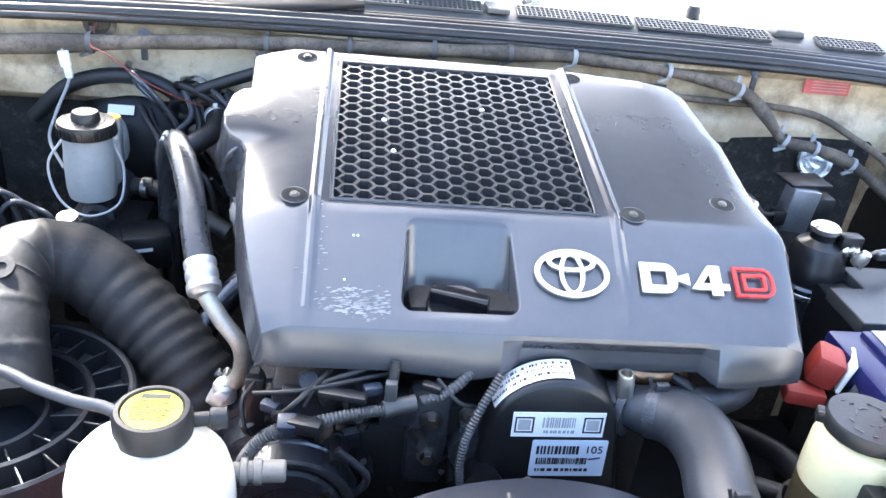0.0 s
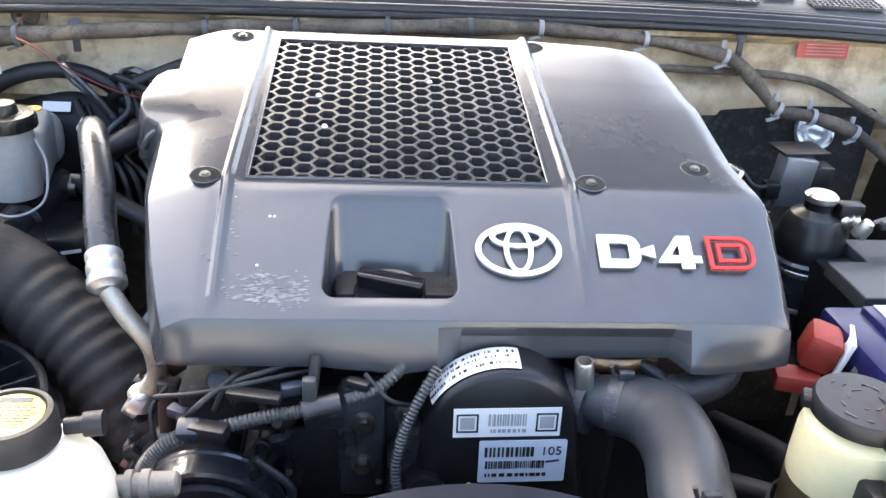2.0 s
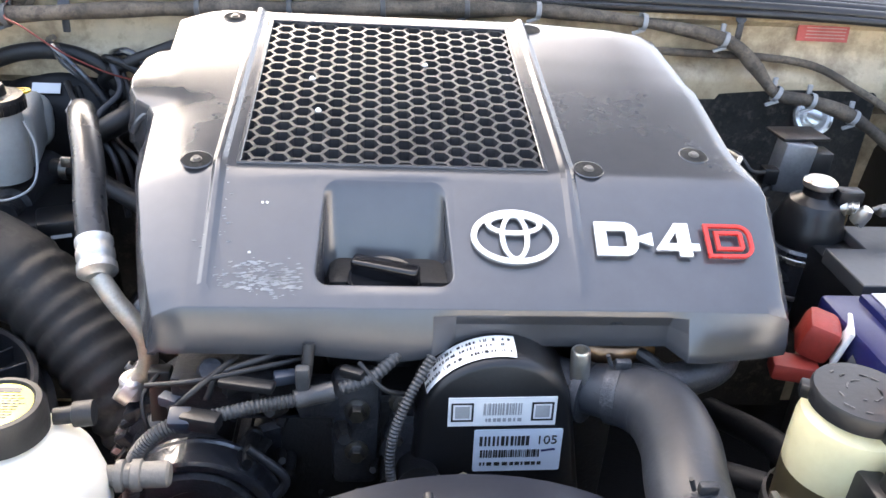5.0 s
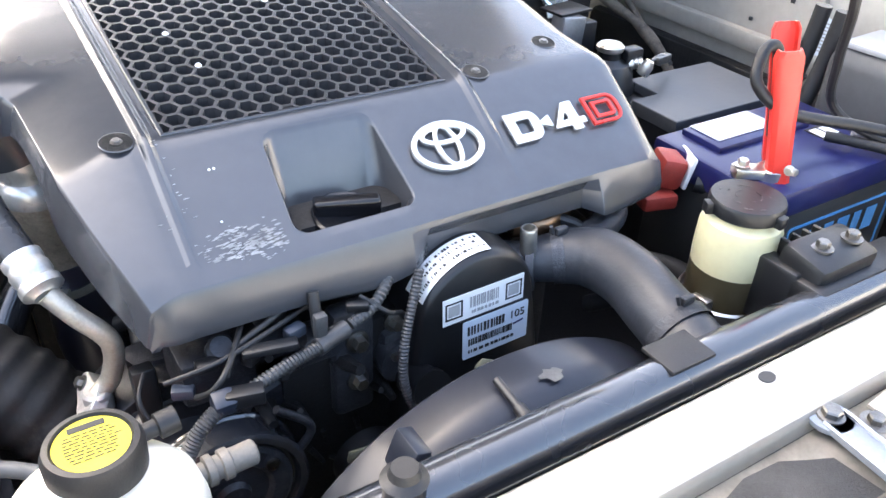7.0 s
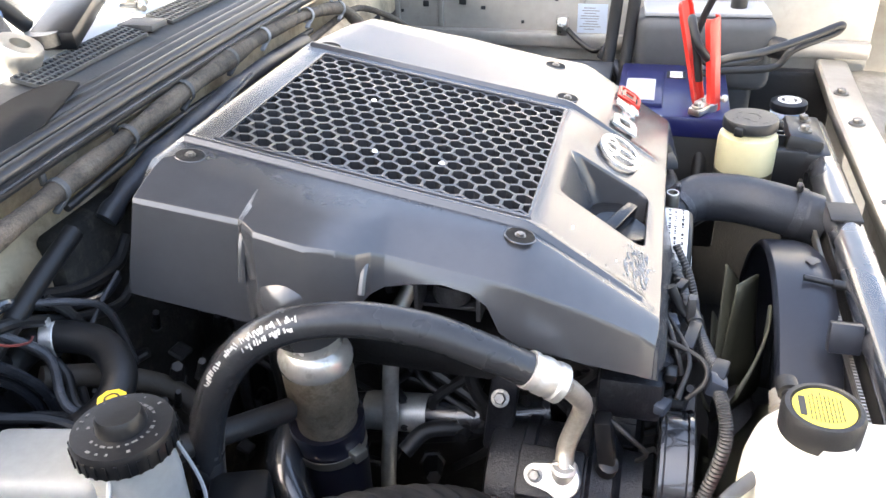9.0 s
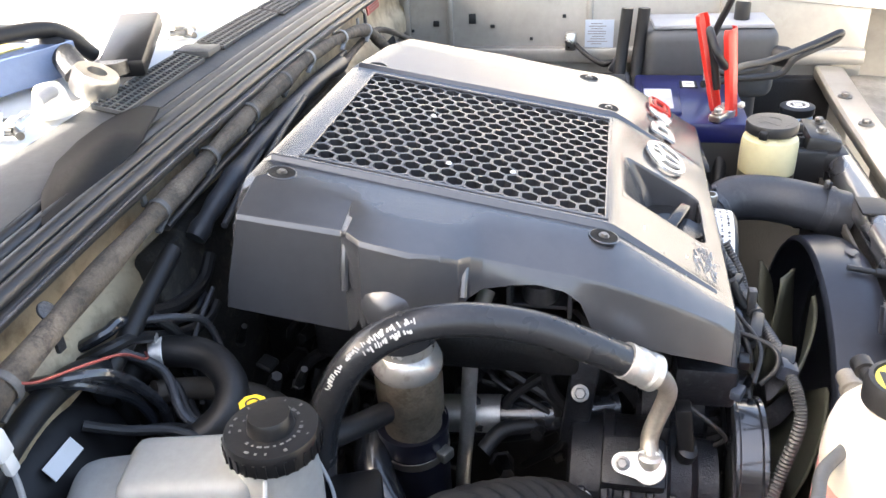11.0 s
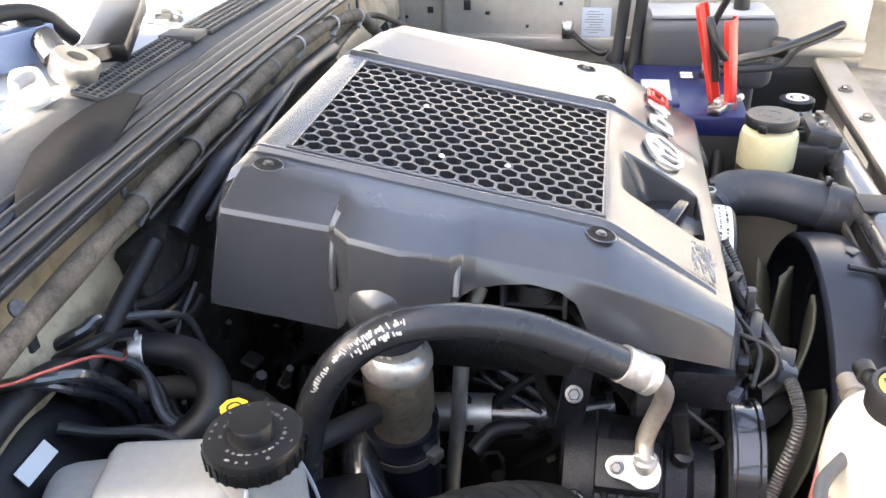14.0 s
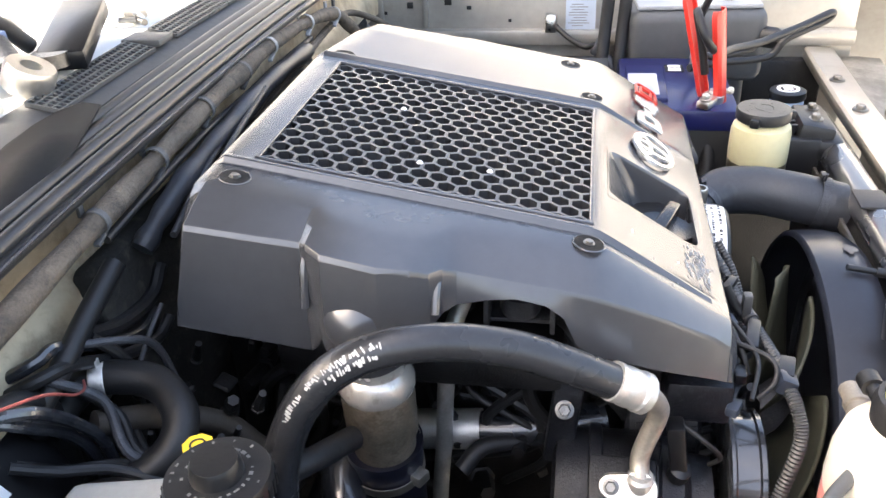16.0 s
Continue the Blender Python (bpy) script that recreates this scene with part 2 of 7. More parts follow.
def curve_bm(cu, m):
    ob = bpy.data.objects.new("tmp", cu)
    scene.collection.objects.link(ob)
    me = bpy.data.meshes.new_from_object(ob.evaluated_get(bpy.context.evaluated_depsgraph_get()))
    bm = bmesh.new()
    bm.from_mesh(me)
    bm.transform(m)
    bpy.data.objects.remove(ob)
    bpy.data.meshes.remove(me)
    return bm


def words(text, size, m, depth=0.0003):
    cu = bpy.data.curves.new("words", "FONT")
    cu.body, cu.size, cu.extrude, cu.align_x, cu.align_y = text, size, depth, "CENTER", "CENTER"
    return curve_bm(cu, m)


def ellipse(a, b, n=40, cx=0.0, cy=0.0, a0=0.0, a1=360.0):
    return [(cx + a * math.cos(radians(a0 + (a1 - a0) * k / n)), cy + b * math.sin(radians(a0 + (a1 - a0) * k / n))) for k in range(n)]


def rrect(w, h, r, n=5, cx=0.0, cy=0.0):
    out = []
    for sx, sy, a in ((1, 1, 0), (-1, 1, 90), (-1, -1, 180), (1, -1, 270)):
        for k in range(n + 1):
            t = radians(a + 90 * k / n)
            out.append((cx + sx * (w / 2 - r) + r * math.cos(t), cy + sy * (h / 2 - r) + r * math.sin(t)))
    return out


def bars(bm, m, w, h, n, rnd, hole=0.35):
    """Upright printed bars across w by h."""
    x = -w / 2
    while x < w / 2:
        bw = rnd.uniform(0.25, 1.0) * w / n
        box(bm, (0, 0, 0), (bw, h, 0.0004), None)
        bm.verts.ensure_lookup_table()
        for v in bm.verts[-8:]:
            v.co = m @ (v.co + Vector((x + bw / 2, 0, 0)))
        x += bw + rnd.uniform(0.3, 1.0) * hole * 2 * w / n
    return bm


def flat_box(bm, m, x, y, w, h, d=0.0004):
    r = bmesh.ops.create_cube(bm, size=1.0)
    bmesh.ops.transform(bm, matrix=m @ Matrix.Translation((x, y, 0)) @ Matrix.Diagonal((w, h, d, 1)), verts=r["verts"])


def lerp_table(tab, y):
    if y <= tab[0][0]:
        return tab[0][1]
    for (a, va), (b, vb) in zip(tab[:-1], tab[1:]):
        if y <= b:
            return va + (vb - va) * (y - a) / (b - a)
    return tab[-1][1]


# ---- the setting: ground, car body round the engine bay ----
bm = NB()
box(bm, (0, 0, -0.05), (400, 400, 0.1))
solo("ground", bm, M_GROUND, "pale dusty ground round the parked car", "ground", kind="structure")

# white wall out of view, added so that the cover's right side reflects brightness
bm = NB()
box(bm, (6.0, -1.0, 1.75), (0.2, 16.0, 3.5))
solo("reflector_wall", bm, material("reflector_white", (0.78, 0.76, 0.72), 0.85, var=0.12, scale=4, bump=0.3, spots=0.15, spot_col=(0.6, 0.56, 0.5)), "unseen white wall added to brighten reflections on the cover", "wall", kind="structure")

XC = 0.07          # the car's middle
# firewall: upper flange, sloping face and lower wall
bm = NB()
prof = [(0.475, 1.19), (0.44, 1.186), (0.427, 1.180), (0.424, 1.172), (0.436, 1.163), (0.437, 1.13), (0.432, 1.112), (0.424, 1.104), (0.419, 1.085), (0.420, 1.062), (0.432, 1.052), (0.472, 1.03), (0.475, 1.02), (0.49, 0.9), (0.49, 0.3)]
xs = [XC - 0.78 + 1.56 * k / 40 for k in range(41)]
grid = [[bm.verts.new((x, y + 0.006 * math.sin(7 * x + 3 * z) + (0.012 if 0.9 < z < 1.1 and abs(x - XC) < 0.25 else 0), z)) for y, z in prof] for x in xs]
back = [[bm.verts.new((x, 0.53, z)) for y, z in prof] for x in xs]
for i in range(40):
    for j in range(len(prof) - 1):
        bm.faces.new((grid[i][j], grid[i + 1][j], grid[i + 1][j + 1], grid[i][j + 1]))
        bm.faces.new((back[i][j + 1], back[i + 1][j + 1], back[i + 1][j], back[i][j]))
    bm.faces.new((grid[i][0], back[i][0], back[i + 1][0], grid[i + 1][0]))
solo("wall_firewall", bm, M_BODY, "cream painted firewall behind the engine", "firewall", kind="structure")

for x0, x1, z1, yp in ((-0.66, -0.26, 1.072, 0.452), (-0.26, 0.36, 1.118, 0.424), (0.36, 0.715, 1.082, 0.436)):
    bm = NB()
    box(bm, ((x0 + x1) / 2, yp, (z1 + 0.5) / 2), (x1 - x0, 0.03, z1 - 0.5), None, 0.012)
    solo("insulation_pad", bm, M_FELT, "black felt insulation on the lower firewall", "insulation", kind="structure")
# dark sheets added to keep the pale lower fender walls from showing bright
for x, z, h in ((0.79, 0.70, 0.56), (-0.65, 0.72, 0.62)):
    bm = NB()
    box(bm, (x, 0.06, z), (0.03, 0.95, h), None, 0.01)
    solo("added_liner", bm, M_DIRT, "black sheet added inside the fender over its pale wall", "liner", kind="structure")


def inner_fender(name, x, s, label):
    """An inner fender wall with ribs, and the outer wing beyond it; s is the outward side."""
    th = thing(name, (x, 0, 0.3), label, "fender", kind="structure")
    bm = NB()
    box(bm, (x + s * 0.006, 0.06, 0.75), (0.008, 1.05, 0.78), None, 0.003)
    part("inner_wall", bm, M_SILVER, th)
    bm = NB()
    box(bm, (x - s * 0.008, 0.06, 1.015), (0.02, 1.05, 0.03), None, 0.006)
    part("ledge", bm, M_SILVER, th)
    for y in (-0.2, 0.05, 0.33, 0.42):
        bm = NB()
        box(bm, (x - s * 0.003, y, 1.08), (0.012, 0.012, 0.1), None, 0.004)
        part("pressed_rib", bm, M_SILVER, th)
    bm = NB()
    pr = [(0.0, 1.135), (0.03, 1.14), (0.06, 1.12), (0.10, 1.10), (0.15, 1.04), (0.17, 0.95), (0.18, 0.6), (0.17, 0.35)]
    rows = [[bm.verts.new((x + s * a, y, z - 0.10 * max(0, -0.15 - y))) for a, z in pr] for y in [-0.75 + 0.07 * k for k in range(20)]]
    for a, b in zip(rows[:-1], rows[1:]):
        for j in range(len(pr) - 1):
            bm.faces.new((a[j], b[j], b[j + 1], a[j + 1]))
    wing = part("outer_wing", bm, M_SILVER, th)
    md = wing.modifiers.new("solid", "SOLIDIFY")
    md.thickness, md.offset = 0.002, 0
    return th


fr = inner_fender("fender", 0.81, 1, "silver beige inner fender wall beside the battery")
fl_ = inner_fender("fender", -0.67, -1, "silver beige inner fender wall on the driver side")
bm = NB()
for y, z, w, h in ((0.285, 1.085, 0.014, 0.02), (0.244, 1.07, 0.009, 0.007), (0.10, 1.09, 0.007, 0.007), (0.36, 1.075, 0.012, 0.012), (0.41, 1.06, 0.006, 0.006), (0.165, 1.045, 0.006, 0.006)):
    box(bm, (0.8088, y, z), (0.003, w, h), None, 0.001)
part("hole", bm, M_PRINT, fr, "punched slots in the panel")

# the open bonnet over the bay, hinged at the cowl
bm = NB()
h0, h1 = Vector((0.10, 0.83, 1.585)), Vector((0.10, 0.34, 2.0))
ctr, dv = (h0 + h1) / 2, (h1 - h0)
ang = math.atan2(dv.z, -dv.y)
box(bm, ctr, (1.60, dv.length, 0.03), Matrix.Rotation(-ang, 4, "X"), 0.01)
for k in (-0.45, 0.0, 0.45):
    box(bm, ctr + Vector((k, -0.02, -0.03)), (0.08, dv.length * 0.9, 0.03), Matrix.Rotation(-ang, 4, "X"), 0.01)
solo("bonnet", bm, M_BODY, "open cream bonnet propped up over the engine bay", "bonnet", kind="structure")
# black liner out of view, added to darken what cover and shroud reflect
bm = NB()
box(bm, ctr + Matrix.Rotation(-ang, 3, "X") @ Vector((0, 0, -0.062)), (1.46, dv.length * 0.94, 0.02), Matrix.Rotation(-ang, 4, "X"), 0.008)
solo("reflection_liner", bm, M_RUBBER, "unseen black liner added under the bonnet to darken reflections", "liner", kind="structure")


# ---- engine cover ----
def top_z(y):
    return lerp_table([(-0.122, 1.003), (-0.124, 1.015), (-0.116, 1.048), (-0.098, 1.060), (0.004, 1.1205), (0.325, 1.179)], y)


cover = thing("engine_cover", (0.07, 0.1, 1.0), "dark grey plastic engine cover with scuffed front edge", "engine cover")
PROFILE = [(-0.1285, 1.008), (-0.128, 1.014), (-0.1245, 1.030), (-0.1212, 1.0415), (-0.1188, 1.0470), (-0.110, 1.0526), (-0.102, 1.0575), (-0.06, 1.0835), (-0.022, 1.107),
           (-0.012, 1.113), (-0.004, 1.1175), (0.004, 1.1205), (0.012, 1.122), (0.022, 1.1238), (0.036, 1.1264), (0.06, 1.131), (0.085, 1.1353), (0.108, 1.1395), (0.118, 1.1413),
           (0.126, 1.1428), (0.14, 1.1453), (0.165, 1.15), (0.19, 1.1545), (0.21, 1.158), (0.224, 1.1608), (0.232, 1.1622), (0.25, 1.1655), (0.28, 1.171), (0.302, 1.1752),
           (0.325, 1.179), (0.336, 1.177), (0.343, 1.165), (0.346, 1.10)]
GF, GB = 11, 28      # rows of the opening's front and back edge
WF, WB = 6, 9        # rows of the well's opening
XCOLS = [-0.168, -0.161, -0.1575, -0.1535, -0.149, -0.14, -0.07, 0.0, 0.03, 0.05, 0.10, 0.137, 0.149, 0.1535, 0.1575, 0.163, 0.175, 0.222, 0.232, 0.246, 0.262]
RIDGE = {-0.1575: 0.0055, -0.1535: 0.0055, 0.1535: 0.005, 0.1575: 0.005, -0.149: 0.001, 0.149: 0.001}
LIP = [(-0.2, 1.009), (-0.03, 1.007), (-0.005, 1.004), (0.01, 1.0035), (0.045, 1.009), (0.222, 1.010), (0.232, 1.010), (0.25, 1.006), (0.29, 1.007), (0.335, 1.006)]
LEFT_BOT = [(-0.122, 1.004), (-0.1, 1.013), (-0.05, 1.03), (0.0, 1.05), (0.012, 1.06), (0.022, 1.085), (0.036, 1.097), (0.06, 1.104), (0.1, 1.102), (0.118, 1.094),
            (0.126, 1.088), (0.14, 1.082), (0.165, 1.092), (0.19, 1.095), (0.21, 1.085), (0.224, 1.06), (0.232, 1.05), (0.346, 1.072)]
LEFT_OUT = [(-0.122, -0.197), (-0.05, -0.218), (0.0, -0.229), (0.108, -0.238), (0.118, -0.244), (0.13, -0.264), (0.165, -0.27), (0.21, -0.266), (0.224, -0.256), (0.23, -0.247), (0.346, -0.254)]
LEFT_CREASE = [(-0.124, 1.03), (-0.1, 1.05), (-0.05, 1.078), (0.0, 1.100), (0.11, 1.124), (0.122, 1.130), (0.14, 1.139), (0.21, 1.150), (0.224, 1.153), (0.232, 1.149), (0.325, 1.164), (0.346, 1.09)]


def cover_row(i):
    y, z = PROFILE[i]
    fr_ = i < 6
    pts = []
    lo, zc, zb = lerp_table(LEFT_OUT, y), min(lerp_table(LEFT_CREASE, y), z - 0.003), lerp_table(LEFT_BOT, y)
    zb = min(zb, zc - 0.002)
    if i >= len(PROFILE) - 2:
        zb = 1.072
    wd = min(0.055, -0.172 - lo)
    # lower edge, crease, slanting shoulder; the vertical corner at the nose is rounded off
    nose = (0.006, 0.006, 0.005, 0.004, 0.002, 0.001)[i] if i < 6 else 0.0
    for a, zz, back in ((-0.006, zb, 1.0), (0.0, zc - 0.003, 1.0), (0.0025, zc + 0.0015, 0.85), (0.42 * wd, zc + 0.56 * (z - zc), 0.3), (0.75 * wd, zc + 0.86 * (z - zc), 0.08), (wd, z, 0.0)):
        pts.append((lo + a + 0.3 * nose, y + nose * back, zz))
    for k, x in enumerate(XCOLS):
        yy, zz = y, z
        if i <= 1:
            zz = lerp_table(LIP, x) + (0.0 if i == 0 else 0.009)
        if i <= 3 and 0.04 < x < 0.24:
            yy = y + (0.012, 0.012, 0.010, 0.001)[i]
        elif i <= 2 and x > 0.24:
            yy = y - (0.008, 0.007, 0.003)[i]
        elif i <= 2 and x in (0.0, 0.03):
            yy = y - (0.005, 0.004, 0.002)[i] * (1.0 if x == 0.0 else 0.3)
        if x in RIDGE and 6 <= i <= 29:      # raised ridge beside the opening, fading out down the face
            zz += RIDGE[x] * (1.0 if i >= 9 else (0.35, 0.7, 0.9)[i - 6])
        if x > 0.16 and y > 0:
            yy = y - (x - 0.16) * 0.2 * y / 0.33
        pts.append((x, yy, zz))
    fade = 1.0 if i <= 3 else max(0.0, 1 - (i - 3) / 5)
    ro = 0.337 + (0.004 if -0.02 < y < 0.2 else 0) - max(0, y - 0.2) * 0.10
    ro += 0.016 * max(0.0, 1 - abs(y + 0.03) / 0.09) + 0.010 * fade
    ys = y - (0.035 * y / 0.33 if y > 0 else 0)
    zf = min(z, 1.022) if i <= 1 else z
    pts += [(ro - 0.03, ys, zf - 0.001 if i > 1 else lerp_table(LIP, 0.30) + 0.009 * i), (ro - 0.010, ys + 0.005 * fade, (zf - 0.008) if i > 3 else (1.007 + 0.010 * i)),
            (ro - 0.004 * fade, ys + 0.014 * fade, (zf - 0.024) if i > 6 else 1.0065 + 0.006 * i), (ro + 0.006 * (1 - fade), ys + 0.022 * fade, 1.006 + 0.0022 * min(i, 10))]
    return pts


bm = NB()
rows = [[bm.verts.new(p) for p in cover_row(i)] for i in range(len(PROFILE))]
c0 = 6
COL = {x: c0 + k for k, x in enumerate(XCOLS)}
for i in range(len(rows) - 1):
    for j in range(len(rows[0]) - 1):
        if GF <= i < GB and COL[-0.14] <= j < COL[0.137]:
            continue
        if WF <= i < WB and COL[-0.07] <= j < COL[0.05]:
            continue
        bm.faces.new((rows[i][j], rows[i][j + 1], rows[i + 1][j + 1], rows[i + 1][j]))
bmesh.ops.remove_doubles(bm, verts=bm.verts, dist=0.0004)
shell = part("shell", bm, M_COVER, cover, angle=40)
bend(shell, 0.0035, 3, 22)
md = shell.modifiers.new("solid", "SOLIDIFY")
md.thickness, md.offset = 0.0025, -1
shell.modifiers.new("normals", "WEIGHTED_NORMAL").keep_sharp = True

# rounded shoulder that clears the intercooler pipe
bm = NB()
lathe(bm, [(0.039, -0.03), (0.039, 0.006), (0.036, 0.02), (0.028, 0.032), (0.014, 0.04), (0.002, 0.042)], (-0.243, 0.186, 1.078), (-0.35, 0.0, 1.0), seg=32)
part("pipe_bulge", bm, M_COVER, cover)

# ribs moulded on the flank
for y0 in (0.228, 0.122):
    bm = NB()
    tube(bm, [(-0.205, y0, top_z(y0) - 0.005), (-0.232, y0, top_z(y0) - 0.014), (-0.252, y0, top_z(y0) - 0.027), (-0.262, y0, 1.10)], 0.0036, n=4, seg=8)
    part("flank_rib", bm, M_COVER, cover)

# pocket for the oil filler cap
bm = NB()
o = [(-0.07, -0.098, 1.060), (0.05, -0.098, 1.060), (0.05, -0.022, 1.107), (-0.07, -0.022, 1.107)]
ring_n = 7


def pocket_ring(w0, w1, y0, y1, zf, r, taper=0.11):
    """A rounded loop, narrower towards the top of the face."""
    cx = (w0 + w1) / 2
    return [(cx + (a - cx) * (1 - taper * (b + 0.102) / 0.09), b, zf(b)) for a, b in rrect(w1 - w0, y1 - y0, r, ring_n, cx, (y0 + y1) / 2)]


face_z = lambda y: 1.060 + (y + 0.098) * 0.6184
levels = [pocket_ring(-0.0701, 0.0501, -0.1021, -0.0119, lambda y: face_z(y) + 0.0001, 0.0002, 0.0),
          pocket_ring(-0.0698, 0.0498, -0.1016, -0.0124, lambda y: face_z(y) + 0.0001, 0.013),
          pocket_ring(-0.0692, 0.0492, -0.1012, -0.0130, lambda y: face_z(y) - 0.0001, 0.0127),
          pocket_ring(-0.0682, 0.0482, -0.1006, -0.0145, lambda y: face_z(y) - 0.0010, 0.0123),
          pocket_ring(-0.0672, 0.0472, -0.1002, -0.0170, lambda y: face_z(y) - 0.0035, 0.0123),
          pocket_ring(-0.0655, 0.0455, -0.0998, -0.031, lambda y: face_z(y) * 0.66 + 0.34 * 1.028, 0.014, 0.06),
          pocket_ring(-0.0635, 0.0435, -0.0992, -0.044, lambda y: face_z(y) * 0.25 + 0.75 * 1.024, 0.016, 0.03),
          pocket_ring(-0.060, 0.040, -0.0985, -0.051, lambda y: 1.021, 0.017, 0.0)]
rr_ = [[bm.verts.new(p) for p in lv] for lv in levels]
for a, b in zip(rr_[:-1], rr_[1:]):
    for k in range(len(a)):
        bm.faces.new((a[k], a[(k + 1) % len(a)], b[(k + 1) % len(a)], b[k]))
bm.faces.new(rr_[-1])
well = part("filler_well", bm, M_COVER, cover, "moulded pocket round the filler cap", angle=60)
well.modifiers.new("normals", "WEIGHTED_NORMAL").keep_sharp = True

# honeycomb panel
bm = NB()
A = 0.0109
S3 = math.sqrt(3)
gx0, gx1, gy0, gy1 = -0.139, 0.136, 0.004, 0.302
slope = (1.1752 - 1.1205) / (0.302 - 0.004)
SEC = math.sqrt(1 + slope * slope)
gz = lambda y: 1.1205 + (y - 0.004) * slope


def hexcell(cx, cy):
    cl = lambda p: (min(max(p[0], gx0), gx1), min(max(p[1], gy0), gy1))
    outer = [cl((cx + A * math.cos(radians(60 * k)), cy + A / SEC * math.sin(radians(60 * k)))) for k in range(6)]
    inner = [cl((cx + (A - 0.0019) * math.cos(radians(60 * k)), cy + (A - 0.0019) / SEC * math.sin(radians(60 * k)))) for k in range(6)]
    if max(p[0] for p in inner) - min(p[0] for p in inner) < 0.003 or max(p[1] for p in inner) - min(p[1] for p in inner) < 0.003:
        return
    vo = [bm.verts.new((x, y, gz(y) - 0.0012)) for x, y in outer]
    vi = [bm.verts.new((x, y, gz(y) - 0.0012)) for x, y in inner]
    vl = [bm.verts.new((x, y, gz(y) - 0.014)) for x, y in inner]
    for k in range(6):
        n = (k + 1) % 6
        for q in ((vo[k], vo[n], vi[n], vi[k]), (vi[k], vi[n], vl[n], vl[k])):
            if len({tuple(round(c, 5) for c in v.co) for v in q}) > 2:
                bm.faces.new(q)


cx, col = gx0, 0
while cx < gx1 + A:
    cy = gy0 + (0 if col % 2 else A * S3 / SEC / 2)
    while cy < gy1 + A:
        hexcell(cx, cy)
        cy += A * S3 / SEC
    cx += 1.5 * A
    col += 1
part("honeycomb_grille", bm, M_GRILLE, cover, "black honeycomb mesh panel", angle=20)
bm = NB()
for xa, xb, ya, yb in ((-0.1415, -0.1375, 0.002, 0.305), (0.1345, 0.1385, 0.002, 0.305), (-0.1415, 0.1385, 0.0015, 0.0055), (-0.1415, 0.1385, 0.3005, 0.305)):
    m = Matrix.Translation(((xa + xb) / 2, (ya + yb) / 2, gz((ya + yb) / 2) - 0.002)) @ Matrix.Rotation(math.atan(slope), 4, "X")
    box(bm, m.translation, (xb - xa, (yb - ya) * SEC, 0.007), m.to_3x3(), 0.0008, 1)
part("grille_frame", bm, M_COVER, cover)

# sunk screws; each pit is a flat disc with its shade put into the colour
SCREWS = [(-0.176, 0.005), (-0.183, 0.306), (0.166, 0.305), (0.177, 0.006), (0.286, 0.035)]
for k, (x, y) in enumerate(SCREWS):
    nrm_ = Vector((0, -slope, 1)).normalized()
    p = Vector((x, y, 1.1205 + (y - 0.004) * slope + 0.0005))
    bm = NB()
    lathe(bm, [(0.0142, -0.0003), (0.0136, 0.0004), (0.0128, 0.0005), (0.0124, -0.0002)], p, nrm_, seg=28, caps=False)
    sc = part("screw_seat", bm, M_COVER, cover)
    bm = NB()
    lathe(bm, [(0.0127, -0.0002), (0.0127, 0.0003)], p, nrm_, seg=24)
    part("pit", bm, M_FELT, sc, "flat dark disc for the shade in the screw pit")
    if k != 2:
        bm = NB()
        hexbolt(bm, p + nrm_ * 0.0003, nrm_, 0.0036, 0.0028, 1.4)
        part("screw", bm, M_BOLT, sc, "small steel hexagon screw")

# emblem and lettering on the front face
FACE = frame_at((0.101, -0.063, 1.0835), (1, 0, 0), (0, 0.8505, 0.526))
lift = Matrix.Translation((0, 0, 0.003))
bm = plate([ellipse(0.0375, 0.0265, 56), ellipse(0.0335, 0.0222, 56)], FACE @ lift, 0.0016, 0.0006)
for lp in ([ellipse(0.0125, 0.0228, 40, 0, -0.0), ellipse(0.0090, 0.0200, 40, 0, -0.0)], [ellipse(0.0245, 0.0105, 48, 0, 0.0125), ellipse(0.0205, 0.0070, 48, 0, 0.0125)]):
    b2 = plate(lp, FACE @ lift, 0.0014, 0.0005)
    me = bpy.data.meshes.new("t")
    b2.to_mesh(me)
    bm.from_mesh(me)
    bpy.data.meshes.remove(me)
    b2.free()
part("emblem", bm, M_CHROME, cover, "bright plated oval emblem of three rings")


def letter(loops, x, mat, name, label):
    part(name, plate(loops, FACE @ Matrix.Translation((x, 0.000, 0.003)), 0.0013, 0.0004), mat, cover, label)


def dshape(w, h, r, t):
    outer = [(0, -h / 2)] + [(w - r + r * math.cos(radians(a)), -h / 2 + r + r * math.sin(radians(a))) for a in range(-90, 1, 15)] + \
            [(w - r + r * math.cos(radians(a)), h / 2 - r + r * math.sin(radians(a))) for a in range(0, 91, 15)] + [(0, h / 2)]
    return outer


def inset(w, h, r, t):
    return [(a + t, b) for a, b in dshape(w - 2 * t, h - 2 * t * 0.85, max(0.001, r - t), t)]


letter([dshape(0.037, 0.033, 0.012, 0), inset(0.037, 0.033, 0.012, 0.0095)], 0.071, M_CHROME, "letter_D", "plated letter D")
letter([[(0, 0), (0.018, 0.0065), (0.018, -0.0065)]], 0.103, M_CHROME, "arrow_mark", "plated arrow mark")
letter([[(0.0, -0.0095), (0.019, 0.0165), (0.031, 0.0165), (0.031, -0.004), (0.0385, -0.004), (0.0385, -0.0105), (0.031, -0.0105), (0.031, -0.0165), (0.020, -0.0165), (0.020, -0.0105), (0.0, -0.0105)],
        [(0.0105, -0.004), (0.020, 0.009), (0.020, -0.004)]], 0.124, M_CHROME, "figure_4", "plated figure 4")
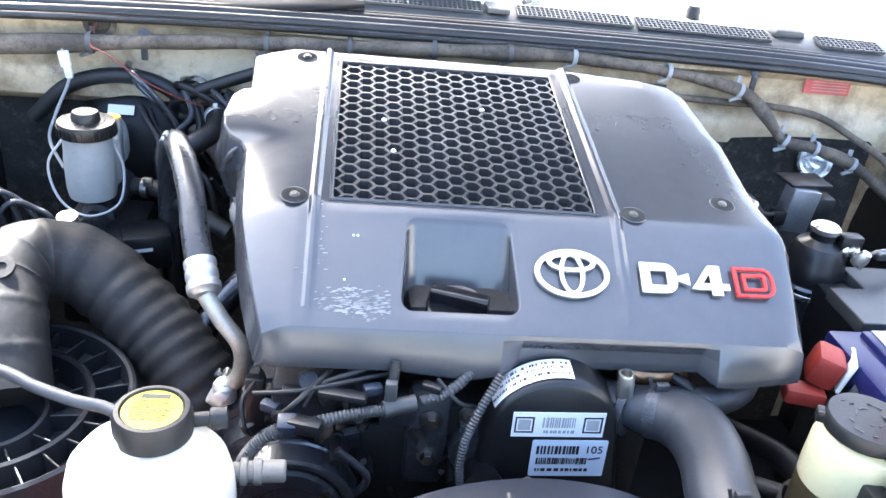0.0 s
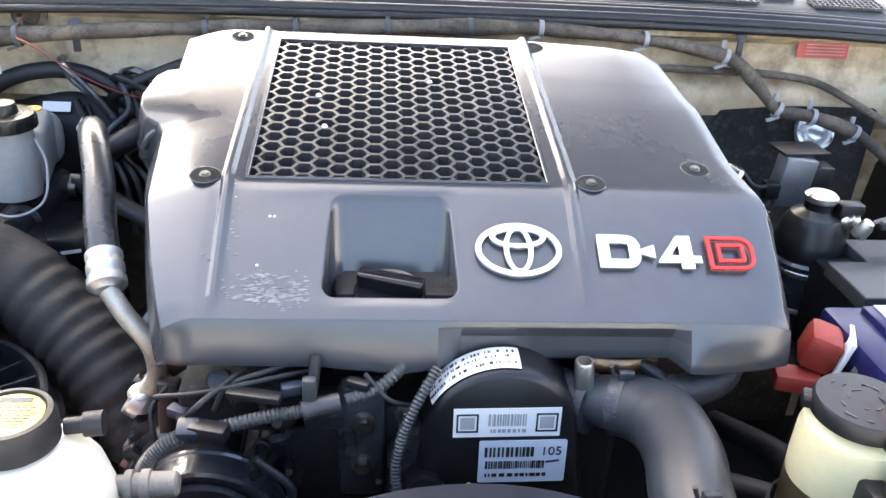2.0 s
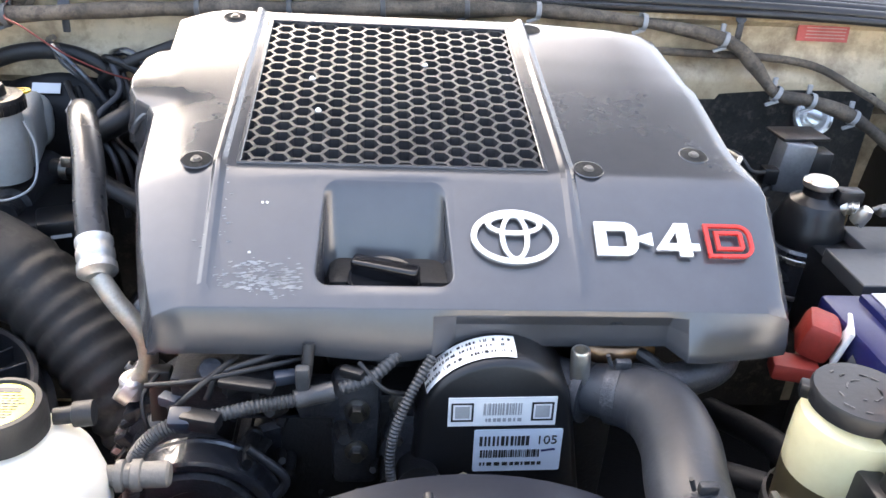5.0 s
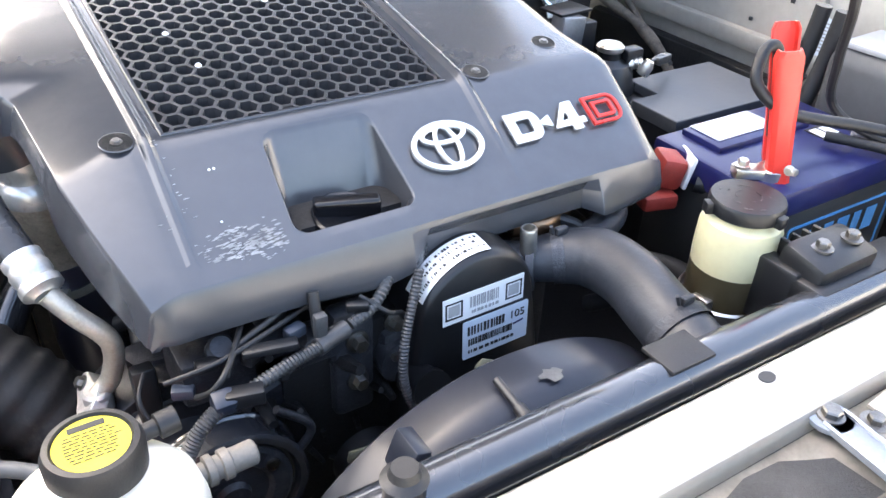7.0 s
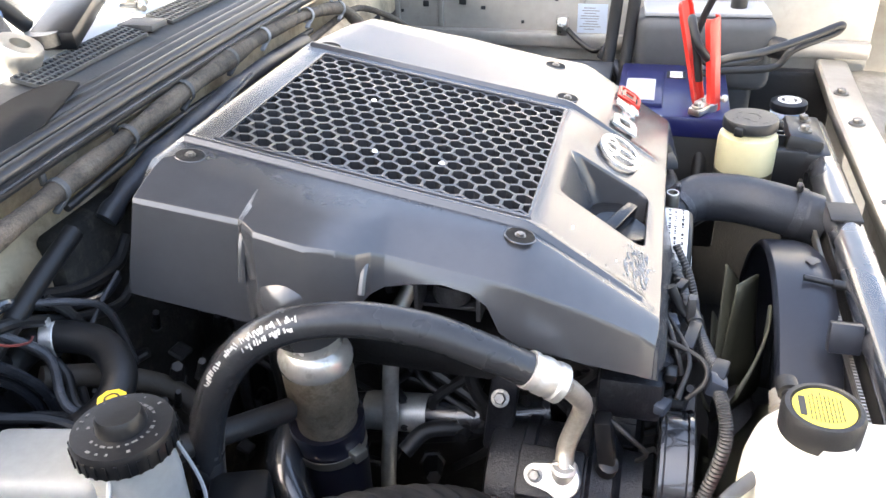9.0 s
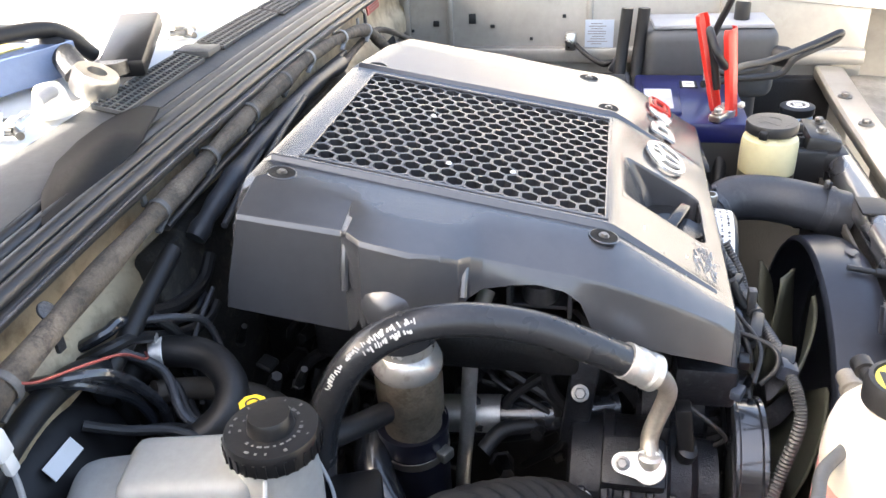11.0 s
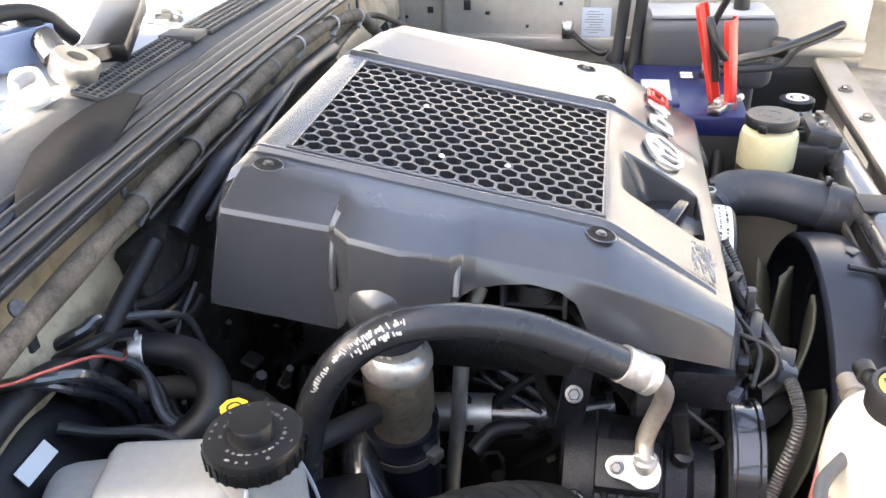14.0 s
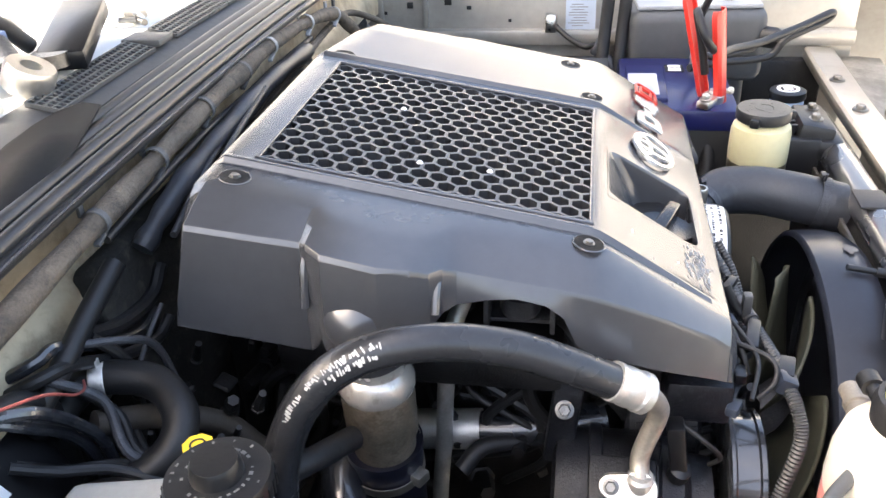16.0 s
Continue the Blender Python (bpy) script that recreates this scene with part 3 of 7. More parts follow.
letter([dshape(0.042, 0.033, 0.012, 0), inset(0.042, 0.033, 0.012, 0.0030)], 0.170, M_RED, "letter_D", "red outlined letter D")
letter([inset(0.042, 0.033, 0.012, 0.0085), inset(0.042, 0.033, 0.012, 0.0115)], 0.170, M_RED, "letter_D", "red inner outline of letter D")

# scuffs along the front edge and up the ridge
rnd = random.Random(4)
bm = NB()
for k in range(330):
    if k < 230:
        u = rnd.gauss(0, 1)
        x, y = -0.103 + 0.020 * u, rnd.triangular(-0.110, -0.080, -0.100) + 0.003 * rnd.gauss(0, 1)
    elif k < 300:
        x, y = -0.152 + 0.005 * rnd.gauss(0, 1), rnd.uniform(-0.075, -0.002)
    else:
        x, y = rnd.uniform(-0.16, 0.05), -0.102 + 0.003 * rnd.gauss(0, 1)
    y = max(y, -0.1125)
    if -0.078 < x < 0.057 and y > -0.107:
        continue
    sz = rnd.uniform(0.0004, 0.0022) * (1.1 if k < 230 else 0.8)
    tilt = rnd.uniform(0.2, 1.0)
    pts = [(x + sz * rnd.uniform(0.6, 1.5) * math.cos(a) * 1.6 + tilt * sz * math.sin(a), y + sz * 0.5 * rnd.uniform(0.3, 1.2) * math.sin(a)) for a in (0.3, 1.4, 2.5, 3.7, 5.0)]
    vs = [bm.verts.new((a, b, (lerp_table(PROFILE[3:9], b) if b < -0.022 else face_z(b)) + 0.0006)) for a, b in pts]
    bm.faces.new(vs)
tagged(part("scuff_patch", bm, M_SCUFF, cover, "pale scratched scuff marks"), kind="stuff")
for x, y in ((-0.115, -0.034), (-0.111, -0.034), (-0.122, -0.076)):
    bm = NB()
    lathe(bm, [(0.0013, 0), (0.0009, 0.0006)], (x, y, face_z(y)), (0, -0.526, 0.85), seg=8)
    part("dried_speck", bm, M_LABEL, cover, "small dried white speck")
for x, y in ((-0.085, 0.165), (0.035, 0.205), (-0.075, 0.1)):
    bm = NB()
    lathe(bm, [(0.0035, 0), (0.002, 0.002)], (x, y, gz(y) - 0.001), (0, -slope, 1), seg=7)
    part("dried_speck", bm, M_LABEL, cover, "small dried white speck")

# ---- intercooler core under the honeycomb ----
core = thing("intercooler_core", (0, 0.15, 1.08), "dark finned intercooler core under the honeycomb", "intercooler")
bm = NB()
mr = Matrix.Rotation(math.atan(slope), 4, "X")
box(bm, (0, 0.153, gz(0.153) - 0.034), (0.275, 0.30, 0.02), mr)
part("core_body", bm, M_DIRT, core)
bm = NB()
for k in range(28):
    y = 0.01 + 0.29 * k / 27
    box(bm, (0, y, gz(y) - 0.021), (0.274, 0.0022, 0.012), mr)
tagged(part("fin_stack", bm, M_ALU, core, "row of thin cooling fins"), kind="stuff")

# ---- oil filler cap ----
cap = thing("oil_filler_cap", (-0.012, -0.066, 1.03), "black plastic oil filler cap with a raised grip bar", "filler cap")
bm = NB()
lathe(bm, [(0.027, 0.0), (0.0315, 0.004), (0.033, 0.012), (0.031, 0.0165), (0.0285, 0.018), (0.026, 0.0172), (0.010, 0.017)], (-0.010, -0.0715, 1.033), (0, -0.2, 1), seg=44)
M_CAP = material("glossy_black_plastic", (0.008, 0.008, 0.010), 0.24, var=0.3, scale=30, bump=0.06, spots=0.1, spot_col=(0.04, 0.04, 0.04))
part("disc", bm, M_CAP, cap)
bm = NB()
box(bm, (-0.009, -0.0735, 1.0565), (0.060, 0.014, 0.017), Matrix.Rotation(radians(-20), 4, "Z") @ Matrix.Rotation(radians(8), 4, "X"), 0.003, 3)
part("grip", bm, M_CAP, cap)

# ---- engine block and lower machinery ----
block = thing("engine_block", (0.06, 0.1, 0.6), "oily dark engine block below the cover", "engine")
for nm, c, sz in (("crankcase", (0.05, 0.10, 0.78), (0.30, 0.44, 0.36)), ("cylinder_head", (0.06, 0.12, 1.0), (0.24, 0.40, 0.10)), ("bell_housing", (0.06, 0.36, 0.9), (0.34, 0.06, 0.3))):
    bm = NB()
    box(bm, c, sz, None, 0.01)
    part(nm, bm, M_DIRT, block)
bm = NB()
box(bm, (-0.135, 0.16, 0.985), (0.10, 0.28, 0.05), None, 0.012)
part("intake_manifold", bm, M_DIRT, block)



def join(bm, other):
    me = bpy.data.meshes.new("t")
    other.to_mesh(me)
    bm.from_mesh(me)
    bpy.data.meshes.remove(me)
    other.free()
    return bm


# ---- radiator support, radiator, shroud and fan ----
support = thing("front_panel", (XC, -0.42, 0.5), "silver beige front body panel in sunlight with bolts", "body panel", kind="structure")
bm = NB()
xs = [-0.62 + 1.4 * k / 30 for k in range(31)]
# strip's beige darkened for the tier: shade put into the colour, plus dirt spots
M_TIER = material("shaded_dusty_beige", (0.27, 0.26, 0.235), 0.5, metal=0.2, var=0.5, scale=20, bump=0.2, spots=0.7, spot_col=(0.10, 0.09, 0.075))
for nm, mt, pr in (("top_strip", M_SILVER, [(-0.366, 0.985), (-0.367, 1.000), (-0.371, 1.004), (-0.412, 1.002), (-0.419, 0.998), (-0.425, 0.984)]),
                   ("front_tier", M_TIER, [(-0.4255, 0.984), (-0.46, 0.979), (-0.50, 0.975), (-0.505, 0.95), (-0.51, 0.6)])):
    bm = NB()
    g = [[bm.verts.new((x, y - 0.03 * max(0, abs(x - XC) - 0.45), z - (0.008 * math.sin((x + 0.1) * 12) if z < 0.982 and z > 0.96 else 0))) for j, (y, z) in enumerate(pr)] for x in xs]
    for a, b in zip(g[:-1], g[1:]):
        for j in range(len(pr) - 1):
            bm.faces.new((a[j], b[j], b[j + 1], a[j + 1]))
    pan = part(nm, bm, mt, support)
    md = pan.modifiers.new("solid", "SOLIDIFY")
    md.thickness, md.offset = 0.003, -1
for x, y in ((0.197, -0.380), (-0.10, -0.383), (0.46, -0.384)):
    bm = NB()
    lathe(bm, [(0.006, 0), (0.006, 0.0006)], (x, y, 1.0035 if y > -0.39 else 1.0028), (0, 0, 1), seg=14, sx=1.3)
    part("hole", bm, M_PRINT, support, "punched hole in the panel")
for x, y, z in ((0.593, -0.388, 1.004), (0.46, -0.39, 1.004), (0.25, -0.445, 0.984), (0.319, -0.434, 0.984)):
    bm = NB()
    hexbolt(bm, (x, y, z), (0, 0, 1), 0.007, 0.008, 1.7)
    part("bolt", bm, M_BOLT, support, "grey flanged hexagon bolt")
bm = NB()
box(bm, (0.211, -0.470, 0.992), (0.026, 0.090, 0.005), Matrix.Rotation(radians(-5), 4, "Z"), 0.002)
lathe(bm, [(0.016, 0.0), (0.017, 0.001), (0.017, 0.005)], (0.214, -0.428, 0.9895), (0, 0, 1), seg=24)
for s in (-1, 1):
    box(bm, (0.211 + 0.0125 * s, -0.472, 0.995), (0.003, 0.085, 0.006), Matrix.Rotation(radians(-5), 4, "Z"), 0.001, 1)
part("latch_stay", bm, material("blue_grey_zinc", (0.30, 0.33, 0.38), 0.35, metal=0.6, var=0.25, scale=40, bump=0.1), support, "blue-grey latch stay strap")
bm = NB()
hexbolt(bm, (0.214, -0.428, 0.9945), (0, 0, 1), 0.008, 0.008, 1.3)
part("bolt", bm, M_BOLT, support, "dark hexagon bolt")
bm = NB()
lathe(bm, [(0.004, 0), (0.004, 0.0008)], (0.172, -0.4275, 0.9815), (0, 0, 1), seg=14, sx=1.3)
part("hole", bm, M_PRINT, support, "punched hole in the panel")
bm = NB()
box(bm, (0.283, -0.440, 0.985), (0.045, 0.024, 0.006), Matrix.Rotation(radians(6), 4, "Z"), 0.002)
lathe(bm, [(0.008, 0), (0.008, 0.007), (0.005, 0.009)], (0.283, -0.440, 0.988), (0, 0, 1), seg=18)
part("weld_plate", bm, M_SILVER, support, "small welded plate with a lug")

for x, y, w, h, a in ((0.36, -0.460, 0.09, 0.045, 6), (0.0, -0.46, 0.12, 0.035, 0), (0.46, -0.46, 0.10, 0.05, -6)):
    bm = NB()
    box(bm, (x, y, 0.984), (w, h, 0.016), Matrix.Rotation(radians(a), 4, "Z"), 0.006)
    part("pressed_pad", bm, M_TIER, support)
for x, y in ((0.345, -0.455), (0.42, -0.455)):
    bm = NB()
    hexbolt(bm, (x, y, 0.992), (0, 0, 1), 0.007, 0.008, 1.6)
    part("bolt", bm, M_BOLT, support, "grey flanged hexagon bolt")
# openings are flat plates on the tier, their depth shade put into the colour
bm = plate([[(0.082, -0.440), (0.115, -0.432), (0.150, -0.434), (0.170, -0.444), (0.188, -0.452), (0.192, -0.490), (0.085, -0.492)]], Matrix.Translation((0, 0, 0.986)), 0.001)
part("dark_recess", bm, M_CORE, support, "flat dark plate for the shaded opening to the condenser")
bm = plate([[(0.228, -0.462), (0.262, -0.460), (0.275, -0.492), (0.232, -0.493)]], Matrix.Translation((0, 0, 0.986)), 0.001)
part("dark_recess", bm, M_CORE, support, "flat dark plate for the shaded opening to the condenser")

rad = thing("radiator", (XC, -0.33, 0.5), "black radiator with a rounded top tank", "radiator")
bm = NB()
tube(bm, [(-0.34, -0.331, 0.982), (-0.1, -0.331, 0.985), (0.2, -0.331, 0.985), (0.47, -0.331, 0.982)], 0.0215, n=6, seg=20)
part("top_tank", bm, M_PAINTBLK, rad)
bm = NB()
box(bm, (XC, -0.335, 0.72), (0.74, 0.04, 0.5), None, 0.004)
part("core", bm, M_CORE, rad, "finned radiator core")
bm = NB()
for k in range(150):
    x = -0.29 + 0.72 * k / 149
    box(bm, (x, -0.303, 0.963), (0.0018, 0.004, 0.014), None)
tagged(part("fin_edge", bm, M_STEEL, rad, "edge of the folded cooling fins"), kind="stuff")
bm = NB()
box(bm, (0.156, -0.326, 1.006), (0.048, 0.036, 0.004), None, 0.0015)
part("top_pad", bm, M_RUBBER, rad, "flat rubber pad")
bm = NB()
lathe(bm, [(0.012, 0), (0.014, 0.004), (0.014, 0.026), (0.016, 0.030), (0.011, 0.034), (0.009, 0.04)], (-0.105, -0.342, 0.995), (0, 0, 1), seg=18)
part("mount_bush", bm, M_RUBBER, rad, "grey rubber mounting bush")
bm = NB()
lathe(bm, [(0.0052, 0.0), (0.0052, 0.02)], (0.02, -0.318, 0.985), (0, 1, 0.15), seg=12)
lathe(bm, [(0.0035, 0.02), (0.0035, 0.05)], (0.02, -0.318, 0.985), (0, 1, 0.15), seg=12)
part("drain_stub", bm, M_BLACK, rad)

mount = thing("radiator_mount", (0.42, -0.31, 0.98), "black radiator mounting bracket with two bolts", "bracket")
bm = NB()
box(bm, (0.40, -0.318, 0.992), (0.15, 0.04, 0.03), None, 0.006)
part("base", bm, M_BLACK, mount)
bm = NB()
box(bm, (0.375, -0.300, 1.002), (0.085, 0.05, 0.05), Matrix.Rotation(radians(10), 4, "X"), 0.008)
part("body", bm, M_BLACK, mount)
bm = NB()
box(bm, (0.335, -0.285, 0.975), (0.02, 0.045, 0.07), None, 0.004)
part("lug", bm, M_BLACK, mount)
for k in range(4):
    bm = NB()
    box(bm, (0.35 + 0.016 * k, -0.272, 1.0), (0.004, 0.012, 0.045), None, 0.001, 1)
    part("rib", bm, M_BLACK, mount)
for x, y in ((0.36, -0.302), (0.40, -0.305)):
    bm = NB()
    hexbolt(bm, (x, y, 1.026), (0, 0, 1), 0.0065, 0.009, 1.6)
    part("bolt", bm, M_BOLT, mount)

shroud = thing("fan_shroud", (0.05, -0.28, 0.6), "black curved plastic fan shroud", "fan shroud")
SC = Vector((0.05, 0, 0.752))
bm = NB()
prof = [(0.229, -0.238), (0.2345, -0.243), (0.2365, -0.276), (0.234, -0.292), (0.226, -0.304), (0.212, -0.308)]
arc = [radians(a) for a in range(-25, 206, 5)]
rings = [[bm.verts.new((SC.x + r * math.cos(a), y, SC.z + r * math.sin(a))) for r, y in prof] for a in arc]
for a, b in zip(rings[:-1], rings[1:]):
    for j in range(len(prof) - 1):
        bm.faces.new((a[j], b[j], b[j + 1], a[j + 1]))
ob = part("ring", bm, M_SHROUD, shroud)
md = ob.modifiers.new("solid", "SOLIDIFY")
md.thickness, md.offset = 0.003, -1
bm = NB()
box(bm, (0.05, -0.309, 0.70), (0.70, 0.006, 0.50), None, 0.002)
box(bm, (-0.20, -0.29, 0.93), (0.10, 0.04, 0.05), None, 0.005)
box(bm, (0.36, -0.29, 0.92), (0.12, 0.04, 0.05), None, 0.005)
part("panel", bm, M_SHROUD, shroud)
bm = NB()
box(bm, (-0.075, -0.296, 0.985), (0.014, 0.03, 0.03), Matrix.Rotation(radians(20), 4, "Y"), 0.002)
part("clip", bm, M_SHROUD, shroud)
bm = NB()
rnd = random.Random(9)
pts = [(0.012 * rnd.uniform(0.6, 1.3) * math.cos(a), 0.008 * rnd.uniform(0.5, 1.3) * math.sin(a)) for a in [k * 0.48 for k in range(13)]]
bm.faces.new([bm.verts.new((0.065 + a, -0.282 + b, 0.752 + math.sqrt(0.2372 ** 2 - (0.015 + a) ** 2) + 0.0009)) for a, b in pts])
part("torn_tape", bm, M_CONDUITGREY, shroud, "torn scrap of grey tape")

fan = thing("cooling_fan", (0.05, -0.22, 0.752), "dull olive plastic cooling fan with blades at rest", "fan")
bm = NB()
lathe(bm, [(0.03, -0.02), (0.05, -0.016), (0.055, 0.0), (0.05, 0.02), (0.03, 0.028)], (0.05, -0.225, 0.752), (0, -1, 0), seg=28)
part("hub", bm, M_CAST, fan)
M_FAN = material("fan_plastic", (0.075, 0.078, 0.058), 0.6, var=0.3, scale=20, bump=0.1, spec=0.3)
for k in range(9):
    a = 2 * math.pi * k / 9 + 0.25
    m = Matrix.Translation((0.05, -0.236, 0.752)) @ Matrix.Rotation(a, 4, "Y")
    bm = NB()
    rows_ = []
    for r in (0.05, 0.08, 0.11, 0.14, 0.165, 0.185, 0.192):
        w = (0.018 + 0.26 * r) * (0.9 if r > 0.19 else 1.0)
        rows_.append([bm.verts.new(m @ Vector((math.sqrt(max(0.0, r * r - (0.8 * w * s) ** 2)), (0.030 - 0.06 * r) * s + 0.008 * s * s, w * s + 0.15 * (r - 0.05)))) for s in (-1, -0.66, -0.33, 0, 0.33, 0.66, 1)])
    for p, q in zip(rows_[:-1], rows_[1:]):
        for j in range(6):
            bm.faces.new((p[j], p[j + 1], q[j + 1], q[j]))
    b = part("blade", bm, M_FAN, fan)
    md = b.modifiers.new("solid", "SOLIDIFY")
    md.thickness = 0.003

# ---- timing cover with its labels ----
tc = thing("timing_cover", (0.085, -0.13, 0.8), "black domed timing belt cover with paper labels", "timing cover")
bm = NB()


def dome(w_low, r, zc, zl, cx):
    pts = [(cx - w_low, zl)] + [(cx + r * math.cos(radians(a)), zc + r * math.sin(radians(a))) for a in range(172, 7, -6)] + [(cx + w_low + 0.02, zl)]
    return pts


lv = [(-0.10, 1.03), (-0.138, 1.0), (-0.146, 0.985), (-0.151, 0.95), (-0.1535, 0.90)]
rg = []
for y, s in lv:
    rg.append([bm.verts.new((0.086 + (px - 0.086) * s, y, 0.955 + (pz - 0.955) * (s if pz > 0.955 else 1))) for px, pz in dome(0.085, 0.066, 0.955, 0.76, 0.086)])
for a, b in zip(rg[:-1], rg[1:]):
    for k in range(len(a)):
        bm.faces.new((a[k], a[(k + 1) % len(a)], b[(k + 1) % len(a)], b[k]))
bm.faces.new(rg[-1])
part("dome", bm, M_BLACK, tc, angle=50)
L1 = frame_at((0.089, -0.1548, 0.9705), (1, 0, 0.02), (0, 0.04, 1))
rnd = random.Random(2)
bm = NB()
flat_box(bm, L1, 0, 0, 0.0905, 0.0285, 0.001)
lb = part("label_white", bm, M_LABEL, tc, "white paper label with a printed code strip")
bm = NB()
L1p = L1 @ Matrix.Translation((0, 0, 0.0008))
for sx in (-0.0335, 0.0335):
    bm = NB()
    for dx, dy, w, h in ((0, 0.0085, 0.0185, 0.0016), (0, -0.0085, 0.0185, 0.0016), (-0.0085, 0, 0.0016, 0.0185), (0.0085, 0, 0.0016, 0.0185)):
        flat_box(bm, L1p, sx + dx, dy, w, h)
    part("print_frame", bm, M_PRINT, lb)
bm = NB()
for sx in (-0.0335, 0.0335):
    flat_box(bm, L1p, sx, 0, 0.012, 0.012)
bars(bm, L1p @ Matrix.Translation((0, 0.003, 0)), 0.032, 0.012, 16, rnd)
bars(bm, L1p @ Matrix.Translation((0, -0.008, 0)), 0.028, 0.0035, 8, rnd, 0.25)
part("printing", bm, M_GREYPRINT, lb)
L2 = frame_at((0.1055, -0.1552, 0.929), (1, 0, 0.02), (0, 0.04, 1))
bm = plate([rrect(0.0755, 0.044, 0.002)], L2, 0.0006)
lb = part("label_blue", bm, M_BLUELBL, tc, "pale blue paper label with printed figures")
L2p = L2 @ Matrix.Translation((0, 0, 0.0009))
bm = NB()
bars(bm, L2p @ Matrix.Translation((-0.012, 0.0105, 0)), 0.042, 0.010, 14, rnd)
bars(bm, L2p @ Matrix.Translation((-0.007, -0.003, 0)), 0.050, 0.008, 26, rnd)
bars(bm, L2p @ Matrix.Translation((-0.006, -0.014, 0)), 0.052, 0.0035, 10, rnd, 0.25)
part("printing", bm, M_PRINT, lb)
part("figures", words("105", 0.0125, L2p @ Matrix.Translation((0.0245, 0.0105, 0))), M_PRINT, lb)
bm = NB()
flat_box(bm, L2p @ Matrix.Rotation(radians(8), 4, "Z"), 0.026, -0.0035, 0.012, 0.002)
part("pen_mark", bm, M_BLUE, lb, "blue pen stroke")
# curved label along the dome's crown
bm = NB()
ra = [radians(a) for a in range(80, 158, 3)]
LP = [(0.0660, -0.1478), (0.0674, -0.1385), (0.0682, -0.121)]
rl = [[bm.verts.new((0.086 + r * math.cos(a), y, 0.955 + r * math.sin(a))) for a in ra] for r, y in LP]
for p, q in zip(rl[:-1], rl[1:]):
    for k in range(len(ra) - 1):
        bm.faces.new((p[k], p[k + 1], q[k + 1], q[k]))
lb = part("label_curved", bm, M_LABEL, tc, "white curved paper label on the crown")
bm = NB()
for k in range(30):
    a = radians(83 + 2.4 * k + rnd.uniform(-0.8, 0.8))
    for y, r in ((-0.1415, 0.06765), (-0.1335, 0.0682), (-0.127, 0.0685)):
        if rnd.random() < 0.25:
            continue
        m = frame_at((0.086 + r * math.cos(a), y, 0.955 + r * math.sin(a)), (math.sin(a), 0, -math.cos(a)), (0, 1, 0))
        flat_box(bm, m, 0, 0, rnd.uniform(0.0006, 0.002), rnd.uniform(0.002, 0.0036))
part("printing", bm, M_PRINT, lb)

# ---- reservoirs ----
ps = thing("power_steering_reservoir", (0.339, -0.23, 0.93), "cream translucent reservoir half full of dark fluid, black cap", "reservoir")
P0 = Vector((0.339, -0.228, 0))
bm = NB()
lathe(bm, [(0.040, 0.976), (0.0405, 0.99), (0.040, 1.018), (0.038, 1.026), (0.031, 1.032), (0.030, 1.038)], P0, seg=40)
part("tank", bm, M_CREAM, ps)
bm = NB()
lathe(bm, [(0.034, 0.925), (0.039, 0.93), (0.0402, 0.976)], P0, seg=40)
part("fluid_level", bm, M_FLUID, ps, "dark fluid showing through the base")
bm = NB()
lathe(bm, [(0.043, 0.922), (0.0455, 0.924), (0.0455, 0.938), (0.043, 0.94)], P0, seg=40, caps=False)
box(bm, (0.30, -0.235, 0.935), (0.012, 0.02, 0.03), None, 0.002)
part("holder_ring", bm, M_STEEL, ps, "grey metal holder ring")
bm = NB()
lathe(bm, [(0.034, 1.034), (0.0365, 1.036), (0.0365, 1.047), (0.035, 1.050), (0.0, 1.0505)], P0, seg=40)
cp = part("cap", bm, M_BLACK, ps)
for a in (0.6, 2.7, 4.8):
    bm = NB()
    box(bm, P0 + Vector((0.0365 * math.cos(a), 0.0365 * math.sin(a), 1.040)), (0.012, 0.012, 0.012), Matrix.Rotation(a, 4, "Z"), 0.002)
    part("grip_lug", bm, M_BLACK, cp)
rnd = random.Random(5)
bm = NB()
for k in range(22):
    a = rnd.uniform(0, 6.28)
    r = rnd.choice((0.012, 0.02, 0.027))
    m = Matrix.Translation(P0 + Vector((r * math.cos(a), r * math.sin(a), 1.0507))) @ Matrix.Rotation(a + 1.57, 4, "Z")
    flat_box(bm, m, 0, 0, rnd.uniform(0.002, 0.006), 0.0012)
tagged(part("embossing", bm, M_CONDUITGREY, cp), kind="stuff")
bm = NB()
tube(bm, [(0.31, -0.2, 0.93), (0.28, -0.16, 0.91), (0.26, -0.12, 0.88)], 0.010)
tube(bm, [(0.35, -0.2, 0.92), (0.36, -0.12, 0.90), (0.34, -0.02, 0.86)], 0.014)
part("return_hose", bm, M_RUBBER, ps)

wb = thing("washer_bottle", (0.563, -0.31, 0.8), "pale blue washer bottle neck with a black cap", "washer bottle")
bm = NB()
lathe(bm, [(0.030, 0.80), (0.028, 0.94), (0.026, 0.985), (0.024, 0.988)], (0.563, -0.308, 0), seg=28)
part("neck", bm, material("pale_blue_plastic", (0.35, 0.45, 0.6), 0.35, var=0.1, scale=20, bump=0.03, sss=0.2), wb)
bm = NB()
lathe(bm, [(0.027, 0.984), (0.0285, 0.987), (0.028, 0.997), (0.024, 0.999), (0.0, 0.9985)], (0.563, -0.308, 0), seg=32)
cp = part("cap", bm, M_BLACK, wb)
bm = plate([ellipse(0.018, 0.018, 30), ellipse(0.013, 0.013, 30)], Matrix.Translation((0.563, -0.308, 0.9995)), 0.0003)
